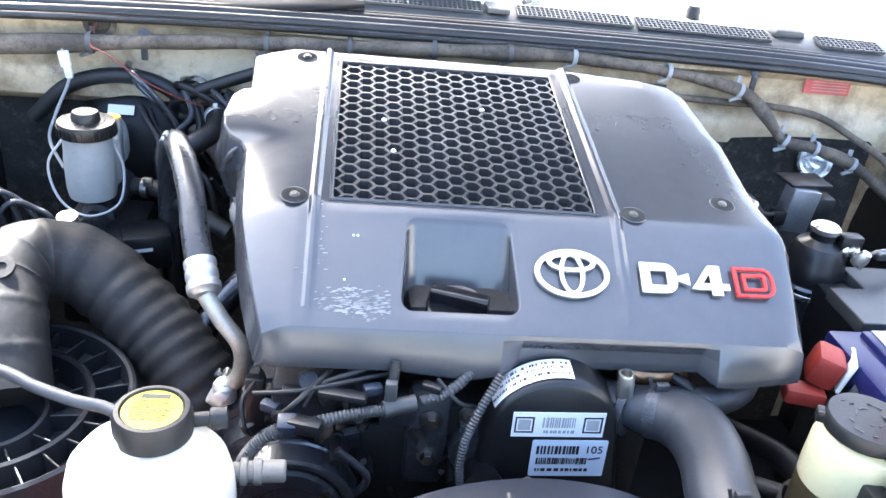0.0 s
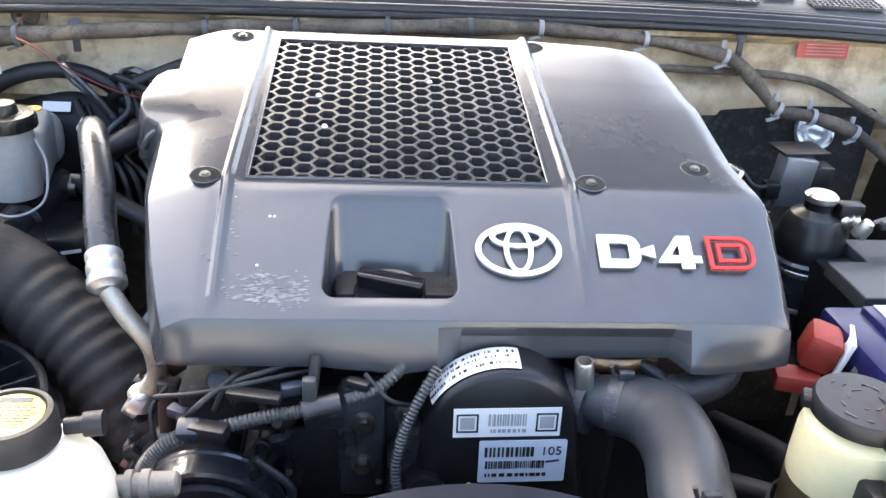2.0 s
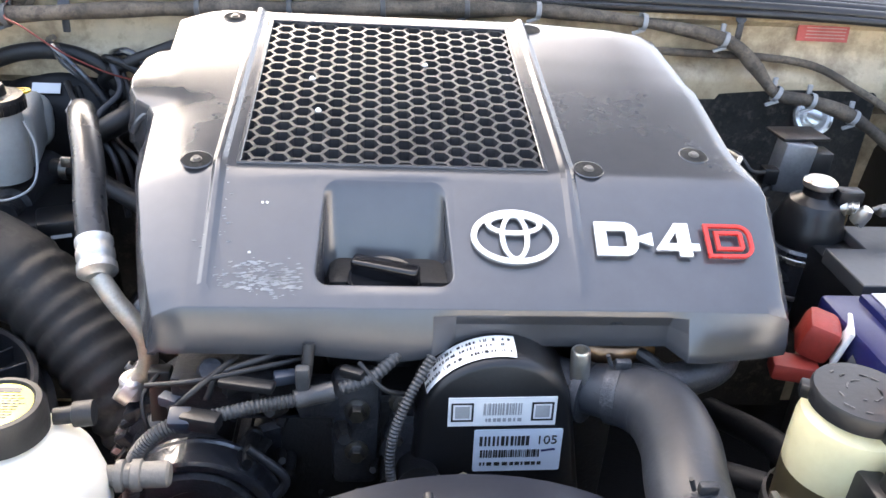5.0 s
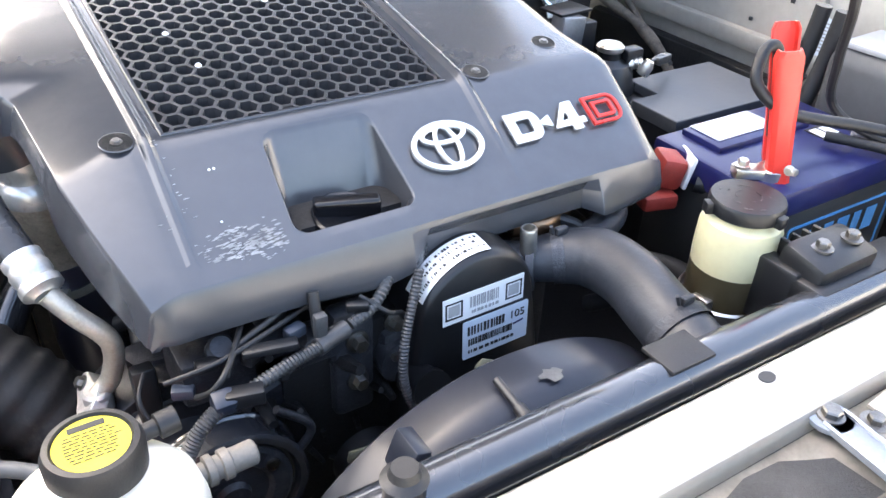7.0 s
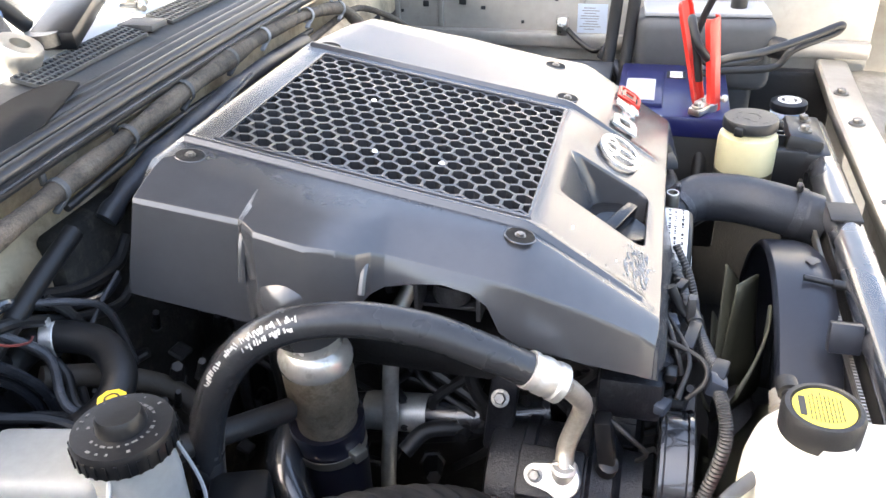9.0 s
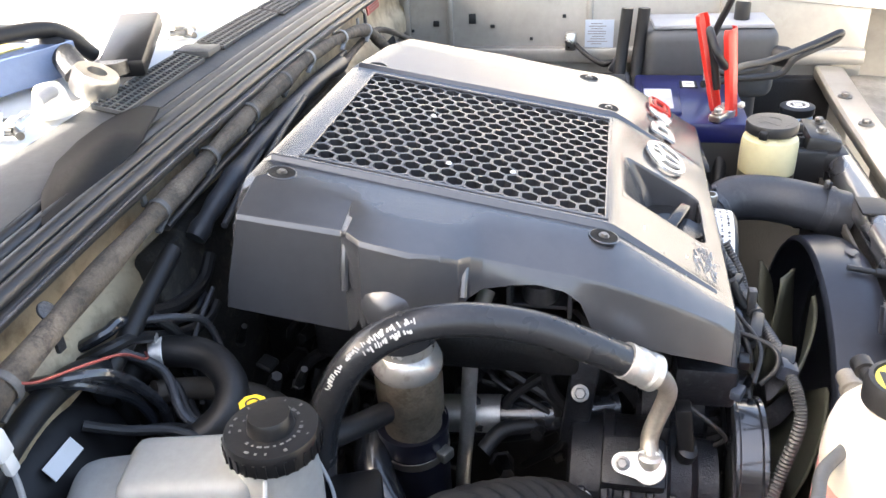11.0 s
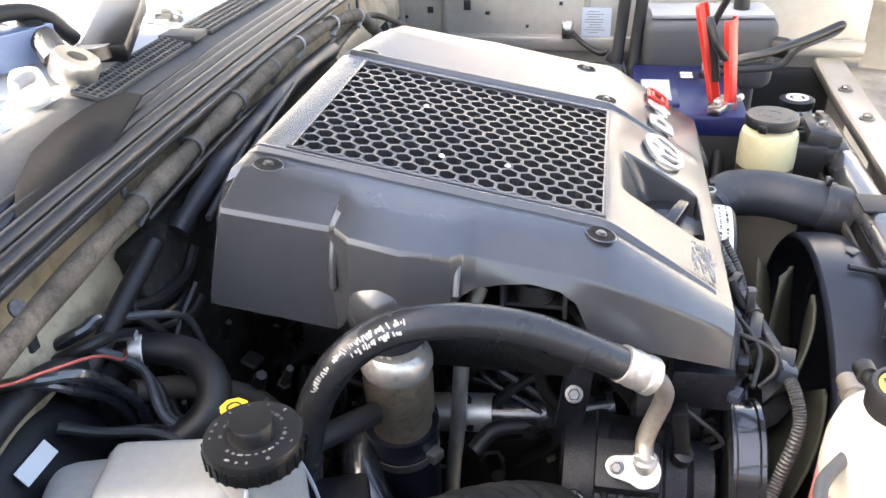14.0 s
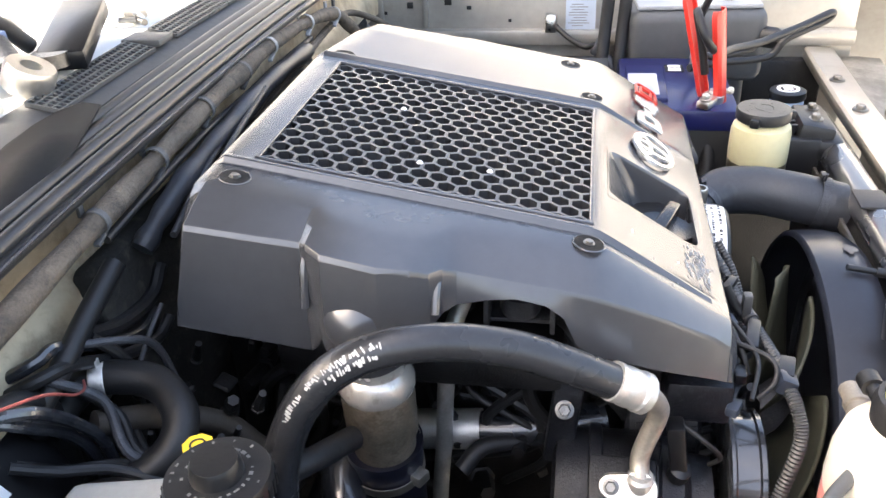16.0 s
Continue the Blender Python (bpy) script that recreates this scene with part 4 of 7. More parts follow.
for k in (-0.006, 0, 0.006):
    flat_box(bm, Matrix.Translation((0.563, -0.308, 0.9995)), k, 0, 0.003, 0.014)
part("pictogram", bm, M_LABEL, cp)

ct = thing("coolant_tank", (-0.262, -0.25, 0.85), "white coolant expansion tank with pink fluid", "coolant tank")
T0 = Vector((-0.268, -0.245, 0))
bm = NB()
lathe(bm, [(0.0662, 0.950), (0.067, 0.956), (0.066, 0.98), (0.061, 1.0), (0.050, 1.014), (0.036, 1.021), (0.028, 1.023), (0.027, 1.032)], T0, seg=44, sx=1.0, sy=0.82)
part("tank", bm, M_WHITE, ct)
bm = NB()
lathe(bm, [(0.058, 0.78), (0.065, 0.80), (0.0662, 0.950)], T0, seg=44, sx=1.0, sy=0.82)
part("fluid_level", bm, M_PINK, ct, "pink fluid showing through the wall")
bm = NB()
lathe(bm, [(0.0275, 1.024), (0.030, 1.026), (0.0305, 1.043), (0.028, 1.049), (0.0245, 1.0495), (0.0235, 1.047), (0.0, 1.047)], T0 + Vector((0.004, 0.004, 0)), seg=44)
cp = part("cap", bm, M_RUBBER, ct, "black rubbery cap")
bm = NB()
lathe(bm, [(0.0228, 1.0472), (0.0228, 1.0478)], T0 + Vector((0.004, 0.004, 0)), seg=40)
lab = part("sticker", bm, M_YELLOW, cp, "round yellow warning sticker")
bm = NB()
rnd = random.Random(8)
for k in range(9):
    y = 0.010 - 0.0028 * k
    w = 0.8 * 2 * math.sqrt(max(0, 0.0205 ** 2 - y * y))
    x = -w / 2
    while x < w / 2 - 0.002:
        bw = rnd.uniform(0.002, 0.006)
        flat_box(bm, Matrix.Translation(T0 + Vector((0.004, 0.004, 1.048))), x + bw / 2, y, bw, 0.0009, 0.0003)
        x += bw + 0.0012
flat_box(bm, Matrix.Translation(T0 + Vector((0.004, 0.004, 1.048))), 0, 0.0155, 0.022, 0.005, 0.0003)
part("printing", bm, M_PRINT, lab)
bm = NB()
box(bm, (-0.228, -0.31, 0.992), (0.042, 0.075, 0.004), Matrix.Rotation(radians(8), 4, "Z"), 0.0015)
part("bracket_tab", bm, M_WHITE, ct, "flat white fixing tab")
bm = NB()
hexbolt(bm, (-0.225, -0.335, 0.994), (0, 0, 1), 0.006, 0.008, 1.6)
part("bolt", bm, M_BOLT, ct)
bm = NB()
lathe(bm, [(0.008, 0.0), (0.008, 0.012), (0.0115, 0.013), (0.0115, 0.018), (0.009, 0.019), (0.009, 0.023), (0.0115, 0.024), (0.0115, 0.03), (0.0095, 0.031), (0.0095, 0.048), (0.0075, 0.05)],
      (-0.212, -0.232, 0.976), (1, 0.05, 0.0), seg=18)
part("hose_nipple", bm, material("grey_beige_rubber", (0.22, 0.2, 0.17), 0.6, var=0.3, scale=60, bump=0.3), ct, "dusty ribbed hose end")
bm = NB()
lathe(bm, [(0.006, 0), (0.006, 0.012), (0.009, 0.013), (0.009, 0.026)], (-0.236, -0.225, 1.025), (1, 0.1, 0.05), seg=14)
part("overflow_stub", bm, M_RUBBER, ct)
bm = NB()
tube(bm, [(-0.285, -0.200, 0.990), (-0.318, -0.176, 0.992), (-0.35, -0.166, 0.992), (-0.389, -0.148, 0.992), (-0.428, -0.122, 0.988), (-0.53, -0.05, 0.95)], 0.0056, n=8)
part("overflow_hose", bm, material("grey_hose", (0.075, 0.078, 0.082), 0.5, var=0.2, scale=40, bump=0.1), ct, "grey overflow hose")

# ---- brake fluid reservoir, cylinder and booster ----
M_DUSTY = material("dusty_white_plastic", (0.31, 0.32, 0.315), 0.5, var=0.2, scale=24, bump=0.08, spots=0.35, spot_col=(0.28, 0.26, 0.22), sss=0.1)
br = thing("brake_reservoir", (-0.44, 0.25, 0.98), "white brake fluid reservoir with a black screw cap", "reservoir")
B0 = Vector((-0.442, 0.228, 0))
bm = NB()
lathe(bm, [(0.028, 1.0), (0.030, 1.01), (0.0305, 1.05), (0.029, 1.066), (0.0285, 1.085)], B0, seg=36)
box(bm, (-0.452, 0.29, 1.035), (0.064, 0.10, 0.07), Matrix.Rotation(radians(12), 4, "Z"), 0.012, 3)
box(bm, (-0.470, 0.347, 1.024), (0.085, 0.075, 0.062), Matrix.Rotation(radians(18), 4, "Z"), 0.022, 4)
box(bm, (-0.43, 0.262, 1.066), (0.022, 0.012, 0.006), Matrix.Rotation(radians(12), 4, "Z"), 0.002)
part("tank", bm, M_DUSTY, br)
bm = NB()
prof = [(0.030, 1.080), (0.034, 1.082), (0.0345, 1.094), (0.033, 1.098), (0.017, 1.099), (0.016, 1.107), (0.0145, 1.110), (0.0, 1.1105)]
lathe(bm, prof, B0, seg=40)
cp = part("cap", bm, M_BLACK, br)
for k in range(30):
    a = 2 * math.pi * k / 30
    bm = NB()
    box(bm, B0 + Vector((0.0345 * math.cos(a), 0.0345 * math.sin(a), 1.088)), (0.0016, 0.0022, 0.011), Matrix.Rotation(a, 4, "Z"))
    part("grip_rib", bm, M_BLACK, cp)
rnd = random.Random(12)
bm = NB()
for k in range(26):
    a = 2 * math.pi * k / 26
    for r in (0.0215, 0.0285):
        if rnd.random() < 0.6:
            m = Matrix.Translation(B0 + Vector((r * math.cos(a), r * math.sin(a), 1.0988))) @ Matrix.Rotation(a + 1.57, 4, "Z")
            flat_box(bm, m, 0, 0, rnd.uniform(0.001, 0.004), rnd.uniform(0.0012, 0.0026), 0.0004)
part("embossing", bm, material("worn_grey", (0.16, 0.16, 0.155), 0.6, var=0.4, scale=80), cp)
bm = NB()
m = Matrix.Translation((-0.418, 0.252, 1.096)) @ Matrix.Rotation(radians(30), 4, "Z")
bm = plate([[(0.0105 * math.cos(radians(a)), 0.0105 * math.sin(radians(a))) for a in range(22, 382, 45)]], m, 0.001)
yt = part("tab", bm, material("yellow_plastic", (0.75, 0.5, 0.03), 0.45, var=0.15, scale=60, bump=0.02), br, "yellow octagonal warning tab")
bm = plate([ellipse(0.0055, 0.0055, 20), ellipse(0.0042, 0.0042, 20)], m @ Matrix.Translation((0, 0, 0.0014)), 0.0002)
part("pictogram", bm, M_PRINT, yt)
bm = NB()
tube(bm, [(-0.47, 0.225, 1.075), (-0.49, 0.22, 1.04), (-0.475, 0.205, 1.0), (-0.44, 0.195, 0.985), (-0.405, 0.205, 1.0), (-0.40, 0.22, 1.04), (-0.41, 0.225, 1.07)], 0.0016, n=8, seg=6)
part("strap_wire", bm, material("grey_wire", (0.4, 0.41, 0.42), 0.5, var=0.1, scale=40, bump=0.0), br, "thin grey looped wire")
bm = NB()
lathe(bm, [(0.022, 0), (0.022, 0.12), (0.016, 0.125), (0.016, 0.15)], (-0.44, 0.345, 0.965), (0, -1, 0), seg=24)
part("master_cylinder", bm, M_CAST, br, "cast grey master cylinder")

M_BOOST = material("matt_black_paint", (0.012, 0.012, 0.014), 0.5, var=0.3, scale=20, bump=0.1, spots=0.3, spot_col=(0.03, 0.028, 0.026), spec=0.35)
bo = thing("brake_booster", (-0.43, 0.42, 0.85), "large round black brake booster drum", "brake booster")
bm = NB()
lathe(bm, [(0.045, 0.085), (0.06, 0.078), (0.09, 0.062), (0.100, 0.046), (0.104, 0.036), (0.109, 0.034), (0.109, 0.022), (0.104, 0.02), (0.10, -0.02)], (-0.435, 0.475, 0.972), (0, -1, 0), seg=56)
part("drum", bm, M_BOOST, bo)
bm = NB()
m = frame_at((-0.448, 0.401, 1.051), (1, 0, 0), (0, 0.62, 0.78))
flat_box(bm, m, 0, 0, 0.036, 0.014, 0.001)
part("sticker", bm, M_LABEL, bo, "small white sticker")
bm = NB()
m = frame_at((-0.500, 0.408, 1.02), (0.6, 0.1, 0.75), (-0.6, 0.5, 0.5))
flat_box(bm, m, 0, 0, 0.05, 0.018, 0.001)
part("sticker", bm, M_LABEL, bo, "small white printed sticker")
bm = NB()
tube(bm, [(-0.57, 0.405, 1.03), (-0.52, 0.408, 1.078), (-0.46, 0.408, 1.098), (-0.40, 0.408, 1.093), (-0.36, 0.41, 1.06), (-0.345, 0.42, 0.98)], 0.011, n=8, seg=14)
solo("vacuum_hose", bm, M_RUBBER, "thick black vacuum hose bent over the booster", "hose")

# ---- air cleaner and intake duct ----
ac = thing("air_cleaner", (-0.46, -0.06, 0.7), "black ribbed plastic air cleaner housing", "air cleaner")
A0 = Vector((-0.475, -0.06, 0.035))
bm = NB()
lathe(bm, [(0.118, 0.66), (0.122, 0.80), (0.130, 0.815), (0.130, 0.832), (0.124, 0.836), (0.121, 0.866), (0.118, 0.868), (0.115, 0.866), (0.112, 0.842), (0.088, 0.836),
           (0.086, 0.862), (0.083, 0.864), (0.080, 0.860), (0.076, 0.828), (0.050, 0.824), (0.047, 0.848), (0.044, 0.850), (0.041, 0.846), (0.036, 0.826), (0.0, 0.836)], A0, seg=64, sx=1.18, sy=1.18)
part("housing", bm, M_LID, ac)
for k in range(24):
    a = 2 * math.pi * k / 24 + 0.06
    for r, w, z, h in ((0.118, 0.036, 0.846, 0.026), (0.075, 0.036, 0.835, 0.022)):
        if r < 0.10 and k % 2:
            continue
        bm = NB()
        box(bm, A0 + Vector((r * math.cos(a), r * math.sin(a), z)), (w, 0.0026, h), Matrix.Rotation(a, 4, "Z"), 0.0008, 1)
        part("rib", bm, M_LID, ac)
for a in (0.9, 2.4, 4.0):
    bm = NB()
    lathe(bm, [(0.006, 0), (0.005, 0.006)], A0 + Vector((0.149 * math.cos(a), 0.149 * math.sin(a), 0.84)), seg=10)
    part("stud", bm, M_STEEL, ac)

DUCT = [(-0.462, -0.05, 0.895), (-0.478, 0.0, 0.940), (-0.492, 0.055, 0.966), (-0.475, 0.102, 0.972), (-0.42, 0.118, 0.955), (-0.345, 0.08, 0.908), (-0.29, 0.04, 0.86), (-0.25, 0.02, 0.80)]


def duct_r(s):
    r = 0.047
    if s > 0.62:
        r *= 1 + 0.035 * math.cos(2 * math.pi * 11 * (s - 0.62) / 0.38)
    elif 0.45 < s <= 0.62:
        r *= 1 + 0.02 * math.cos(2 * math.pi * 2 * (s - 0.45) / 0.17)
    elif 0.08 < s < 0.42:
        r *= 1 + 0.03 * max(0, math.cos(2 * math.pi * 11 * s)) ** 8
    return r


dt = thing("intake_duct", (-0.4, 0.08, 0.85), "black rubber intake duct with corrugated end", "air duct")
bm = NB()
tube(bm, DUCT, duct_r, n=22, seg=28)
part("bellows", bm, M_DUCT, dt)
bm = NB()
lathe(bm, [(0.014, 0), (0.014, 0.004), (0.006, 0.004), (0.006, 0.001)], (-0.478, 0.028, 1.004), (-0.05, -0.45, 0.85), seg=20)
part("port_boss", bm, M_DUCT, dt)

# ---- intercooler pipe and hose ----
ip = thing("intercooler_pipe", (-0.23, 0.186, 0.75), "bare metal intercooler pipe stained with oil", "pipe")
bm = NB()
for nm, prof, mt, lab in (("pipe", [(0.0255, 1.10), (0.0255, 1.048), (0.0285, 1.046), (0.0300, 1.041), (0.0300, 1.036), (0.0280, 1.031), (0.0275, 1.022), (0.0310, 1.019), (0.0345, 1.012), (0.0355, 1.005), (0.0345, 0.998), (0.0330, 0.995)], M_PIPE, ""),
                          ("lower_pipe", [(0.0332, 0.996), (0.0336, 0.985), (0.0332, 0.94), (0.030, 0.93), (0.029, 0.88)], material("dull_stained_metal", (0.30, 0.26, 0.20), 0.5, metal=0.6, var=0.5, scale=60, bump=0.3, spots=0.6, spot_col=(0.10, 0.075, 0.05)), "dull lower pipe stained brown with oil")):
    bm = NB()
    lathe(bm, prof, (0, 0, 0), seg=36)
    for v in bm.verts:
        v.co = Vector((-0.240 + v.co.x - 0.13 * (v.co.z - 1.07), 0.184 + v.co.y - 0.02 * (v.co.z - 1.07), v.co.z))
    part(nm, bm, mt, ip, lab)
bm = NB()
M_HOSEBLUE = material("dark_blue_silicone", (0.011, 0.012, 0.022), 0.4, var=0.25, scale=20, bump=0.1)
tube(bm, [(-0.219, 0.188, 0.918), (-0.214, 0.188, 0.86), (-0.212, 0.188, 0.80), (-0.20, 0.188, 0.74)], 0.0355, n=6, seg=30)
lathe(bm, [(0.0375, 0), (0.0375, 0.008), (0.0355, 0.008)], (-0.219, 0.188, 0.914), (-0.13, 0, 1), seg=30, caps=False)
part("coupling_hose", bm, M_HOSEBLUE, ip, "dark blue rubber coupling hose")
bm = NB()
lathe(bm, [(0.037, 0), (0.037, 0.010), (0.036, 0.010)], (-0.217, 0.188, 0.885), (-0.13, 0, 1), seg=36, caps=False)
box(bm, (-0.234, 0.153, 0.892), (0.016, 0.014, 0.012), Matrix.Rotation(radians(-30), 4, "Z"), 0.002)
part("hose_clamp", bm, M_STEEL, ip, "steel band clamp with a screw")

bm = NB()
tube(bm, [(-0.135, 0.12, 1.03), (-0.16, 0.131, 1.0), (-0.17, 0.136, 0.94), (-0.17, 0.140, 0.88), (-0.17, 0.146, 0.82), (-0.17, 0.15, 0.76)], 0.0085, n=8, seg=14)
solo("dipstick_tube", bm, M_ALU, "bent bare aluminium tube beside the pipe", "tube")

# ---- air conditioning hose, compressor ----
ah = thing("air_con_hose", (-0.26, 0.0, 0.9), "thick black air conditioning hose with crimped end", "hose")
bm = NB()
HOSE = [(-0.2665, -0.018, 1.049), (-0.276, 0.012, 1.068), (-0.288, 0.06, 1.092), (-0.308, 0.118, 1.108), (-0.325, 0.168, 1.103), (-0.339, 0.205, 1.075), (-0.348, 0.23, 1.02), (-0.352, 0.24, 0.94), (-0.35, 0.245, 0.82)]
tube(bm, HOSE, 0.0145, n=10, seg=22)
part("hose", bm, material("glossy_hose", (0.026, 0.027, 0.030), 0.25, var=0.3, scale=40, bump=0.12, spots=0.25, spot_col=(0.08, 0.075, 0.07)), ah)
bm = NB()
ax = Vector((0.010, -0.031, -0.021)).normalized()
lathe(bm, [(0.0100, 0.002), (0.0164, 0.003), (0.0164, 0.008), (0.0155, 0.010), (0.0155, 0.013), (0.0166, 0.015), (0.0166, 0.022), (0.0156, 0.024), (0.0156, 0.027), (0.0172, 0.029), (0.0172, 0.036), (0.012, 0.039), (0.0105, 0.041)],
      (-0.2675, -0.0145, 1.052), ax, seg=28)
part("crimp_ferrule", bm, M_ALU, ah, "bright crimped ferrule")
bm = NB()
tube(bm, [(-0.2575, -0.046, 1.031), (-0.2418, -0.0555, 1.0097), (-0.2213, -0.0605, 0.9782), (-0.2255, -0.0487, 0.9338), (-0.2435, -0.050, 0.915)], 0.0088, n=8, seg=18)
M_DULL = material("dull_aluminium", (0.46, 0.43, 0.37), 0.45, metal=0.7, var=0.35, scale=50, bump=0.2, spots=0.35, spot_col=(0.26, 0.18, 0.10))
part("elbow_pipe", bm, M_DULL, ah, "bent bare metal pipe end")
bm = NB()
FLM = frame_at((-0.2445, -0.048, 0.911), (0.1, 1.0, 0.0), (-0.62, 0.06, -0.78))
lobes = [(0.0155 * math.cos(radians(t)), 0.0155 * math.sin(radians(t))) for t in range(50, 311, 13)] + [(0.024 + 0.0095 * math.cos(radians(t)), 0.0095 * math.sin(radians(t))) for t in range(-75, 76, 15)]
join(bm, plate([lobes], FLM, 0.0055, 0.0012))
lathe(bm, [(0.0125, -0.008), (0.0125, 0.010), (0.0105, 0.013)], (-0.240, -0.049, 0.912), (0.0, 0.0, 1), seg=26)
fl2 = part("flange_block", bm, M_ALU, ah, "bright two-lobed pipe flange")
bm = NB()
hexbolt(bm, FLM @ Vector((0.024, 0, 0.006)), FLM.to_3x3() @ Vector((0, 0, 1)), 0.0052, 0.007, 1.4)
part("bolt", bm, M_BOLT, fl2)
# printed marks on the hose
rnd = random.Random(21)
bm = NB()
cs = spline(HOSE, 10)
for k in range(44):
    i = 34 + int(k * 0.45)
    p = cs[i] + (cs[i + 1] - cs[i]) * ((k * 0.45) % 1)
    d = (cs[i + 1] - cs[i]).normalized()
    out = Vector((-0.9, -0.1, 0.62))
    out = (out - d * out.dot(d)).normalized()
    side = d.cross(out)
    for lane in (-0.004, 0.003):
        if (lane < 0 and not (6 < k < 26)) or (lane > 0 and k < 4) or rnd.random() < 0.2:
            continue
        q = p + (out * math.cos(lane / 0.0148) + side * math.sin(lane / 0.0148)) * 0.0148
        m = frame_at(q, d + side * rnd.uniform(-0.5, 0.3), side)
        flat_box(bm, m, 0, rnd.uniform(-0.001, 0.001), rnd.uniform(0.0009, 0.0024), rnd.uniform(0.0022, 0.0058), 0.0003)
tagged(part("printing", bm, material("worn_white_print", (0.5, 0.5, 0.48), 0.6, var=0.5, scale=90, bump=0.0), ah, "worn white printed marks"), kind="stuff")

cm = thing("air_con_compressor", (-0.2, -0.06, 0.75), "dirty cast metal air conditioning compressor", "compressor")
bm = NB()
lathe(bm, [(0.050, 0), (0.064, 0.004), (0.066, 0.010), (0.066, 0.034), (0.070, 0.036), (0.070, 0.046), (0.066, 0.048), (0.066, 0.084), (0.070, 0.086), (0.070, 0.098), (0.064, 0.102), (0.060, 0.122), (0.048, 0.130), (0.046, 0.150)], (-0.185, 0.03, 0.838), (0, -1, 0), seg=40)
box(bm, (-0.222, -0.035, 0.890), (0.050, 0.062, 0.030), Matrix.Rotation(radians(-30), 4, "Y"), 0.004)
box(bm, (-0.17, 0.02, 0.93), (0.02, 0.028, 0.12), Matrix.Rotation(radians(6), 4, "X"), 0.004)
box(bm, (-0.185, -0.062, 0.912), (0.040, 0.016, 0.030), None, 0.004)
part("housing", bm, M_COMP, cm)
for k in range(5):
    bm = NB()
    box(bm, (-0.246, 0.014 - 0.022 * k, 0.868), (0.014, 0.009, 0.020), Matrix.Rotation(radians(-35), 4, "Y"), 0.002, 1)
    part("casting_rib", bm, M_COMP, cm)
bm = NB()
lathe(bm, [(0.045, 0), (0.0655, 0.001), (0.0685, 0.003), (0.0685, 0.006), (0.0665, 0.008), (0.0665, 0.027), (0.0685, 0.029), (0.0685, 0.033), (0.0655, 0.035), (0.060, 0.035), (0.057, 0.029), (0.050, 0.028)], (-0.165, -0.130, 0.857), (0, -1, 0), seg=56)
pl = part("pulley", bm, M_PAINTBLK, cm, "black grooved drive pulley")
bm = NB()
lathe(bm, [(0.054, 0.020), (0.054, 0.031), (0.050, 0.034), (0.036, 0.034), (0.032, 0.030), (0.016, 0.030), (0.014, 0.036), (0.006, 0.037)], (-0.165, -0.130, 0.857), (0, -1, 0), seg=40)
part("clutch_plate", bm, M_CAST, pl, "dull clutch plate")
for k in range(3):
    bm = NB()
    a = 2.1 * k + 0.6
    lathe(bm, [(0.006, 0), (0.006, 0.003), (0.004, 0.004)], (-0.165 + 0.043 * math.cos(a), -0.1635, 0.857 + 0.043 * math.sin(a)), (0, -1, 0), seg=14)
    part("rivet", bm, M_BOLT, pl)
for x, y, z in ((-0.252, 0.012, 0.868), (-0.252, -0.056, 0.862), (-0.250, -0.078, 0.858), (-0.185, 0.02, 0.945)):
    bm = NB()
    hexbolt(bm, (x, y, z), (-0.8, 0, 0.6), 0.006, 0.009, 1.5)
    part("bolt", bm, M_BOLT, cm)
bm = NB()
box(bm, (-0.205, -0.082, 0.93), (0.02, 0.016, 0.055), Matrix.Rotation(radians(-8), 4, "X"), 0.003)
lathe(bm, [(0.010, 0), (0.010, 0.012), (0.006, 0.014)], (-0.208, -0.085, 0.896), (-0.3, -0.2, 1), seg=12)
part("connector_plug", bm, M_BLACK, cm, "black wiring plug")
bm = NB()
tube(bm, [(-0.205, -0.085, 0.955), (-0.215, -0.105, 0.945), (-0.21, -0.12, 0.925), (-0.205, -0.112, 0.91)], 0.0022, n=8, seg=8)
part("lead", bm, M_RUBBER, cm)


# ---- upper radiator hose ----
uh = thing("radiator_hose", (0.2, -0.2, 0.95), "fat black rubber upper radiator hose, dusty", "hose")
RH = [(0.165, -0.122, 0.970), (0.194, -0.140, 0.976), (0.216, -0.168, 0.982), (0.219, -0.21, 0.983), (0.212, -0.25, 0.980), (0.209, -0.285, 0.973), (0.206, -0.315, 0.966)]
bm = NB()
tube(bm, RH, lambda s: 0.0215 + 0.0095 * min(1.0, s / 0.32) + (0.001 if s > 0.85 else 0), n=10, seg=28)
part("hose", bm, M_DUSTRUB, uh)
for p, a, q in (((0.190, -0.137, 0.9755), (0.8, -0.55, 0.18), 0.0275), ((0.2095, -0.283, 0.9735), (-0.08, -0.98, -0.2), 0.0335)):
    bm = NB()
    lathe(bm, [(q - 0.0005, -0.006), (q, -0.006), (q, 0.006), (q - 0.0005, 0.006)], p, a, seg=32, caps=False)
    box(bm, v3(p) + Vector((0.0, 0.0, q + 0.003)), (0.014, 0.007, 0.009), None, 0.002)
    tube(bm, [v3(p) + Vector((-0.010, 0, q + 0.002)), v3(p) + Vector((-0.014, 0, q + 0.012))], 0.0018, smooth=False)
    part("spring_clamp", bm, M_CAST, uh, "dull spring steel hose clamp")
bm = NB()
lathe(bm, [(0.023, 0), (0.023, 0.03), (0.027, 0.032), (0.027, 0.04)], (0.138, -0.103, 0.965), (0.75, -0.65, 0.1), seg=24)
part("water_outlet", bm, M_CAST, uh, "cast metal outlet neck")

